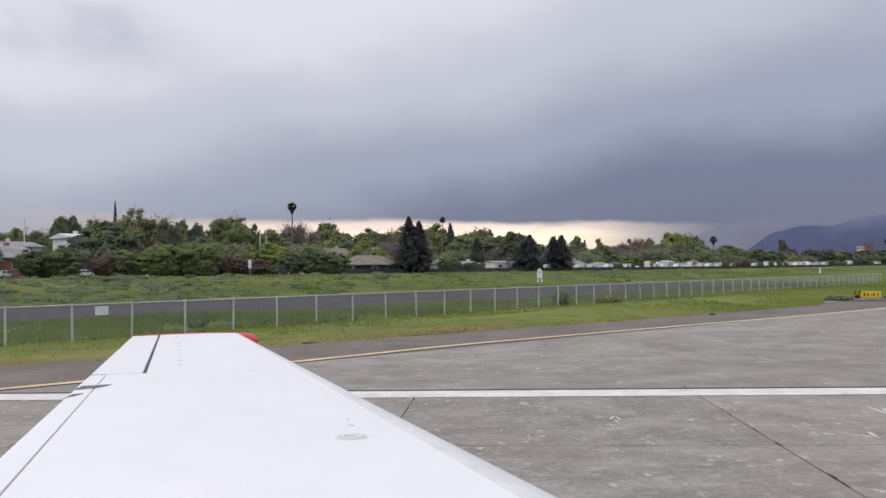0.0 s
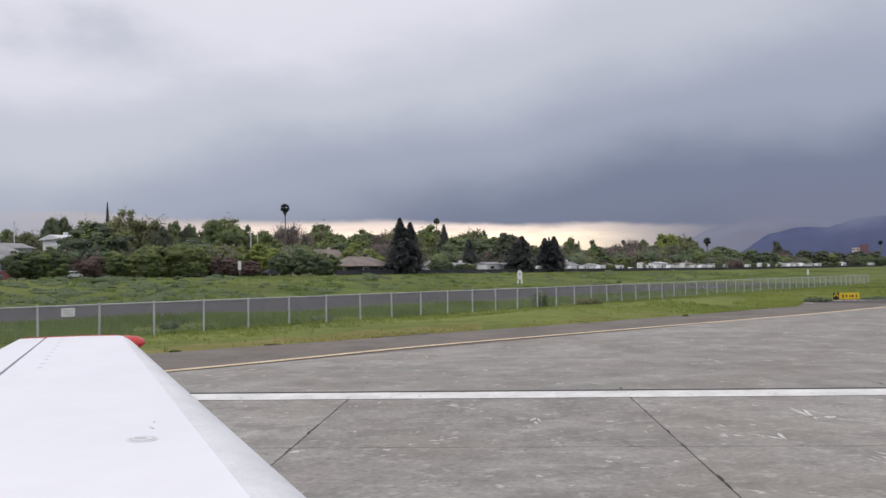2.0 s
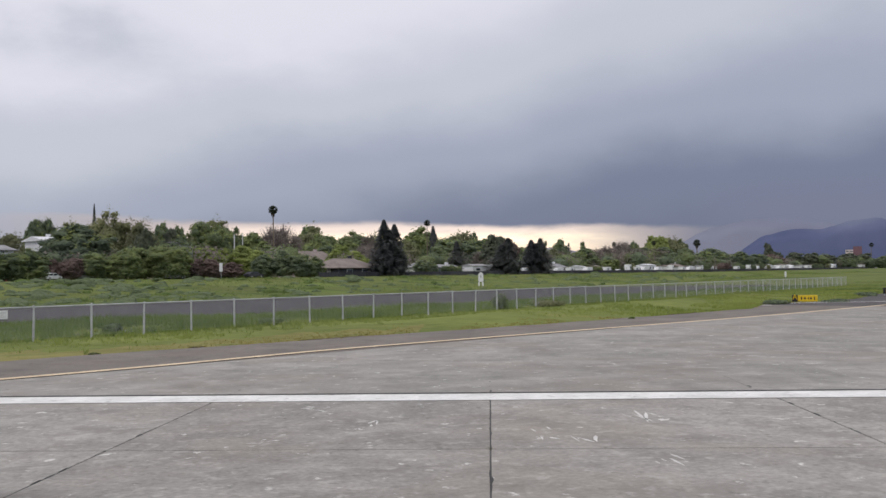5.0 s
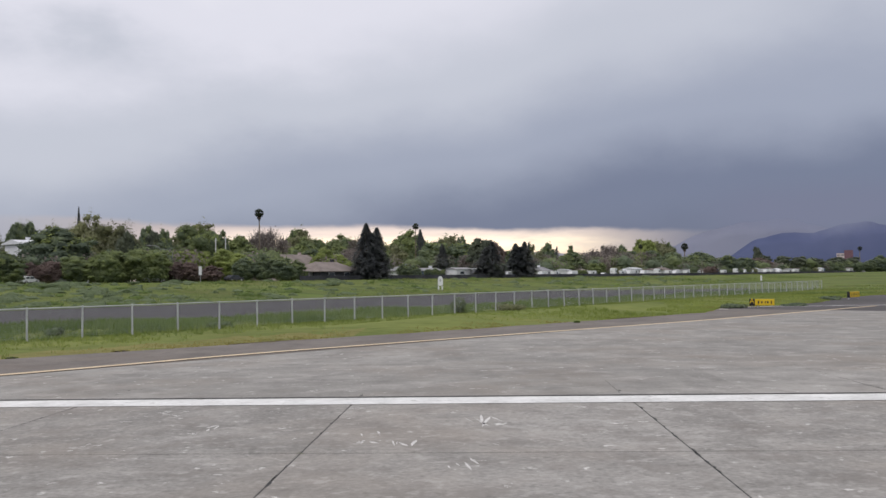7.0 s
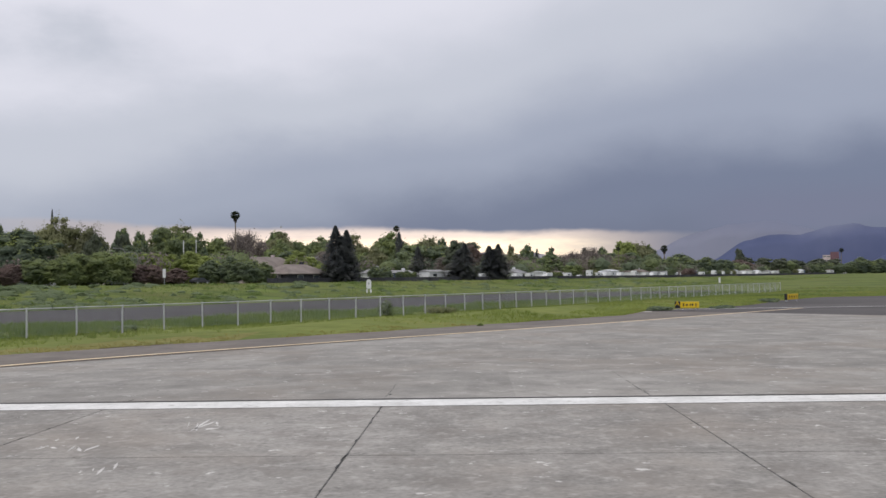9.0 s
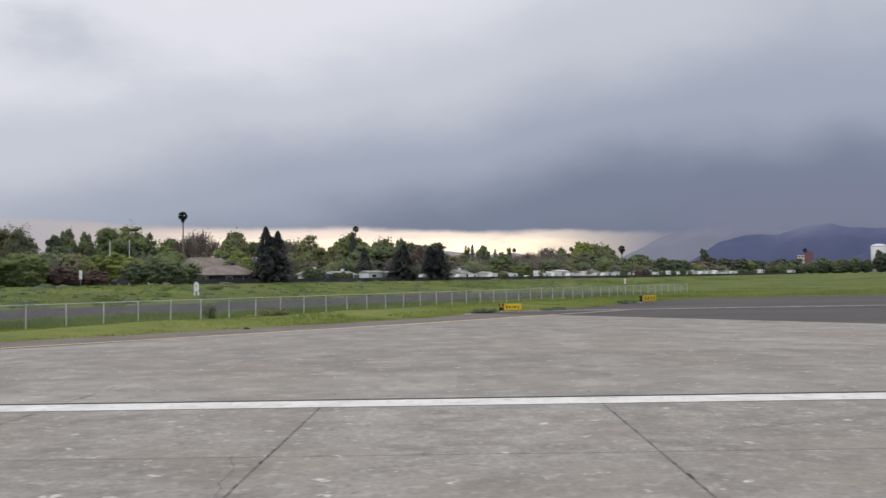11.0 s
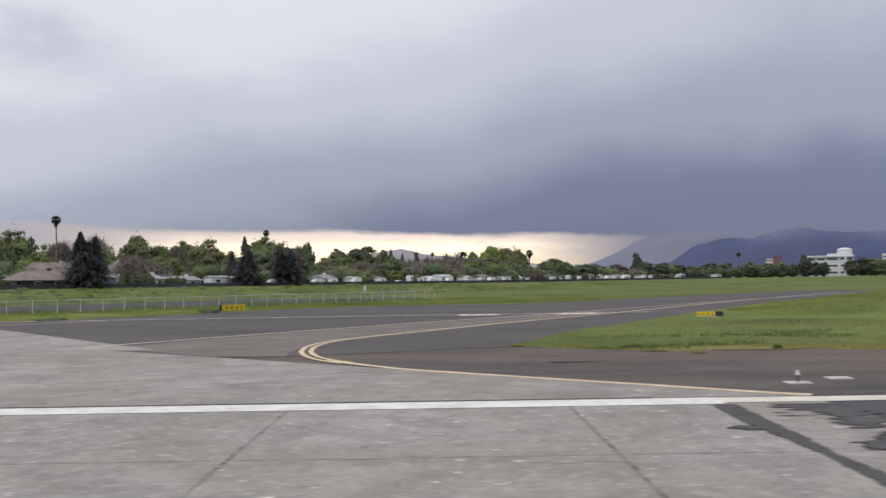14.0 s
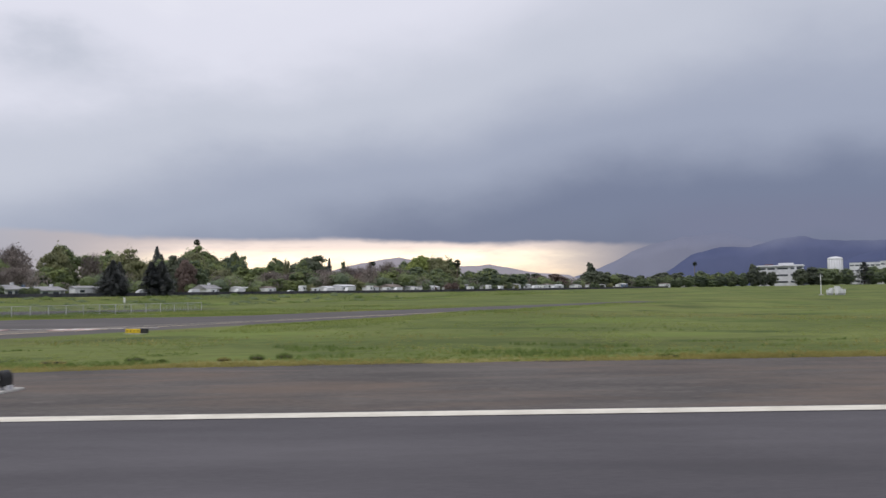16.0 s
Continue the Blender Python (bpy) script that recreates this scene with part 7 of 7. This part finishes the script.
def concrete_apron():
    bed = obj("concrete_apron", [(-46, -14.4, 0.0055), (58.6, -14.4, 0.0055), (58.6, 15.2, 0.0055), (-46, 15.2, 0.0055)], [(0, 1, 2, 3)], M_SEAL)
    tagged(bed, "worn grey concrete slab apron with dark open joints", "", "", "structure")
    rows = [-14.4, -9.45, -4.5, 0.45, 5.4, 10.35, 15.3] + [15.3 + 4.57 * k for k in range(1, 10)]
    shared = {}
    yl = ((-5.1, 19.0), (31.0, 56.5))
    nx, ny = -(yl[1][1] - yl[0][1]), yl[1][0] - yl[0][0]
    for j in range(len(rows) - 1):
        y0, y1 = rows[j] + (0.016 if rows[j] < 16 else 0.003), rows[j + 1] - (0.016 if rows[j] < 15 else 0.003)
        near = rows[j] < 15
        for k in range(-10, 13) if near else range(-6, 7):
            pitch, first = (4.567, -0.33) if near else (9.134, 1.9 + 3.1 * (j % 2))
            x0, x1 = first + pitch * k, first + pitch * (k + 1)
            if x0 > 58.5:
                continue
            gap = 0.0085 if near else 0.0
            poly = [(x0 + gap, y0), (min(x1, 58.7) - gap, y0), (min(x1, 58.7) - gap, y1), (x0 + gap, y1)]
            whole = x1 <= 58.7
            if y1 > 8:
                cut = clip_half(poly, -4.9, 18.8, nx, ny)
                if y0 >= 25:
                    cut = clip_half(cut, 26.5, 49.7, 24.2, 19.5)
                elif y0 > 15:
                    cut = clip_half(cut, 46.0, 25.5, 10.2, 12.7)
                if len(cut) < 3:
                    continue
                whole = whole and len(cut) == 4 and all(abs(a[0] - b[0]) + abs(a[1] - b[1]) < 1e-6 for a, b in zip(cut, poly))
                poly = cut
            key = (round(y1 - y0, 3), y0 < 15)
            if whole and key in shared:
                me, cx, cy = shared[key], sum(p[0] for p in poly) / 4, sum(p[1] for p in poly) / 4
            else:
                me, cx, cy = slab_mesh(poly, M_CONCRETE_PITTED if near else M_CONCRETE, 0.018 if near else 0.0004)
                if whole:
                    shared[key] = me
            s = new("slab", me)
            s.parent = bed
            s.location = (cx, cy, 0)


concrete_apron()


def cracks():
    """Thin wandering cracks in the slabs."""
    rng = random.Random(12)
    verts, faces = [], []
    starts = [(5.8, 15.0, 2.9, 6), (12.8, 12.2, 0.1, 9), (17.5, 10.5, -1.4, 9), (22.5, 11.5, 0.2, 12), (27.0, 10.5, -1.3, 9), (40.0, 12.0, 0.1, 10), (45.2, 10.4, -1.4, 9), (51.0, 10.3, 0.0, 14), (30, 19, 0.3, 20), (8, 19, 0.1, 16), (-3, 16, 0.2, 12), (20, 24, 0.1, 22)]
    for x, y, a, n in starts:
        w = 0.004
        for _ in range(n):
            b = a + rng.gauss(0, 0.28)
            l = 0.16 + 0.2 * rng.random()
            x1, y1 = x + math.cos(b) * l, y + math.sin(b) * l
            dx, dy = -math.sin(b) * w, math.cos(b) * w
            i = len(verts)
            verts += [(x - dx, y - dy, 0.0145), (x + dx, y + dy, 0.0145), (x1 + dx, y1 + dy, 0.0145), (x1 - dx, y1 - dy, 0.0145)]
            faces.append((i, i + 1, i + 2, i + 3))
            x, y = x1, y1
    # joints that run on past the edge stripe
    for jx, end in ((8.76, 17.5), (13.32, 20.2), (36.206, 23.8)):
        i = len(verts)
        for q in range(31):
            y = 15.2 + (end - 15.2) * q / 30
            w = 0.011 * (1 - 0.6 * q / 30) * (0.55 + 0.9 * abs(noise.noise((y * 1.7, jx, 1))))
            x = jx + 0.025 * noise.noise((y * 0.8, 9, jx))
            verts += [(x - w, y, 0.0145), (x + w, y, 0.0145)]
        faces += [(i + 2 * q, i + 2 * q + 1, i + 2 * q + 3, i + 2 * q + 2) for q in range(30) if noise.noise((q * 0.41, jx, 7)) > -0.3]
    tagged(obj("crack_filling", verts, faces, M_SEAL), "thin dark cracks in the concrete slabs", "crack", "", "stuff")


cracks()


def scuffs():
    """Pale scrapes and chipped spots on the concrete."""
    rng = random.Random(77)
    verts, faces = [], []

    def scrape(x, y, turn, long, wide):
        for _ in range(rng.randint(3, 6)):
            a = turn + rng.gauss(0, 0.16)
            ox, oy = x + rng.gauss(0, long * 0.22), y + rng.gauss(0, long * 0.22)
            l, w = long * (0.25 + 0.6 * rng.random()), wide * (0.4 + 0.8 * rng.random())
            ca, sa = math.cos(a), math.sin(a)
            ring = [(-l / 2, 0), (-l * 0.2, -w * rng.random()), (l * 0.15, -w * rng.random()), (l / 2, 0), (l * 0.2, w * rng.random()), (-l * 0.25, w * rng.random())]
            i = len(verts)
            verts.extend((ox + ca * u - sa * v, oy + sa * u + ca * v, 0.0136) for u, v in ring)
            faces.append(tuple(range(i, i + 6)))

    for x, y, turn, long in ((1.4, 13.65, 0.0, 0.30), (1.6, 13.5, -0.6, 0.40), (1.5, 10.9, 1.0, 0.24), (1.36, 10.75, 0.0, 0.18), (2.55, 12.1, 1.45, 0.50), (2.5, 11.75, 0.5, 0.12), (0.26, 11.4, 1.0, 0.12), (4.8, 11.3, -1.42, 0.70), (4.9, 11.0, -0.7, 0.22), (5.3, 10.87, -1.34, 0.55), (6.38, 12.7, -1.47, 1.2), (6.14, 9.65, -1.42, 0.55), (-0.8, 12.3, 0.2, 0.14)):
        scrape(x, y, turn, long, 0.035)
    for _ in range(130):
        x, y = -8 + 64 * rng.random(), 6.5 + 8.4 * rng.random()
        if noise.noise((x * 0.25, y * 0.4, 50)) > -0.1:
            scrape(x, y, rng.gauss(0.0, 0.5), 0.06 + 0.20 * rng.random() ** 2, 0.010)
    for _ in range(70):
        x, y = 2 + 42 * rng.random(), 15.6 + 9 * rng.random()
        if y < 16.5 + 0.7 * x and y < 60 - x * 0.7:
            scrape(x, y, rng.gauss(0.0, 0.3), 0.15 + 0.45 * rng.random() ** 2, 0.025)
    tagged(obj("scuff_marks", verts, faces, M_SCUFF), "pale scrapes and chips on the worn concrete", "scuff", "", "stuff")


scuffs()


def joint_spalls():
    """Broken concrete edges and dirt along the joints that run away from the runway."""
    rng = random.Random(23)
    verts, faces = [], []
    for k in range(-6, 13):
        x, y = -0.33 + 4.567 * k, 6.0
        end = 24.0 if k == 8 else 15.2 + 1.5 * rng.random()
        while y < end:
            y += 0.12 + 0.9 * rng.random() ** 2
            if -0.72 * (x + 4.9) + 0.69 * (y - 18.8) > -0.2 or y > 15.2 + (58 - x) * 0.75 and k != 8:
                break
            l, w = 0.05 + 0.22 * rng.random(), 0.006 + 0.020 * rng.random() ** 2
            side = rng.choice((-1, 1)) * 0.008
            i = len(verts)
            verts += [(x + side - w * 0.6, y, 0.0142), (x + side + w * 0.3, y - l * 0.2, 0.0142), (x + side + w, y + l * 0.5, 0.0142), (x + side + w * 0.2, y + l, 0.0142), (x + side - w * 0.8, y + l * 0.7, 0.0142)]
            faces.append((i, i + 1, i + 2, i + 3, i + 4))
    tagged(obj("joint_spalls", verts, faces, M_SEAL), "dirt and broken edges along the concrete joints", "spall", "", "stuff")


joint_spalls()


# ---- enlarge the plan to true metres ----
for ob in list(scene.objects):
    if ob.parent is None and ob not in (cam, sun):
        ob.matrix_basis = Matrix.Scale(PLAN, 4) @ ob.matrix_basis
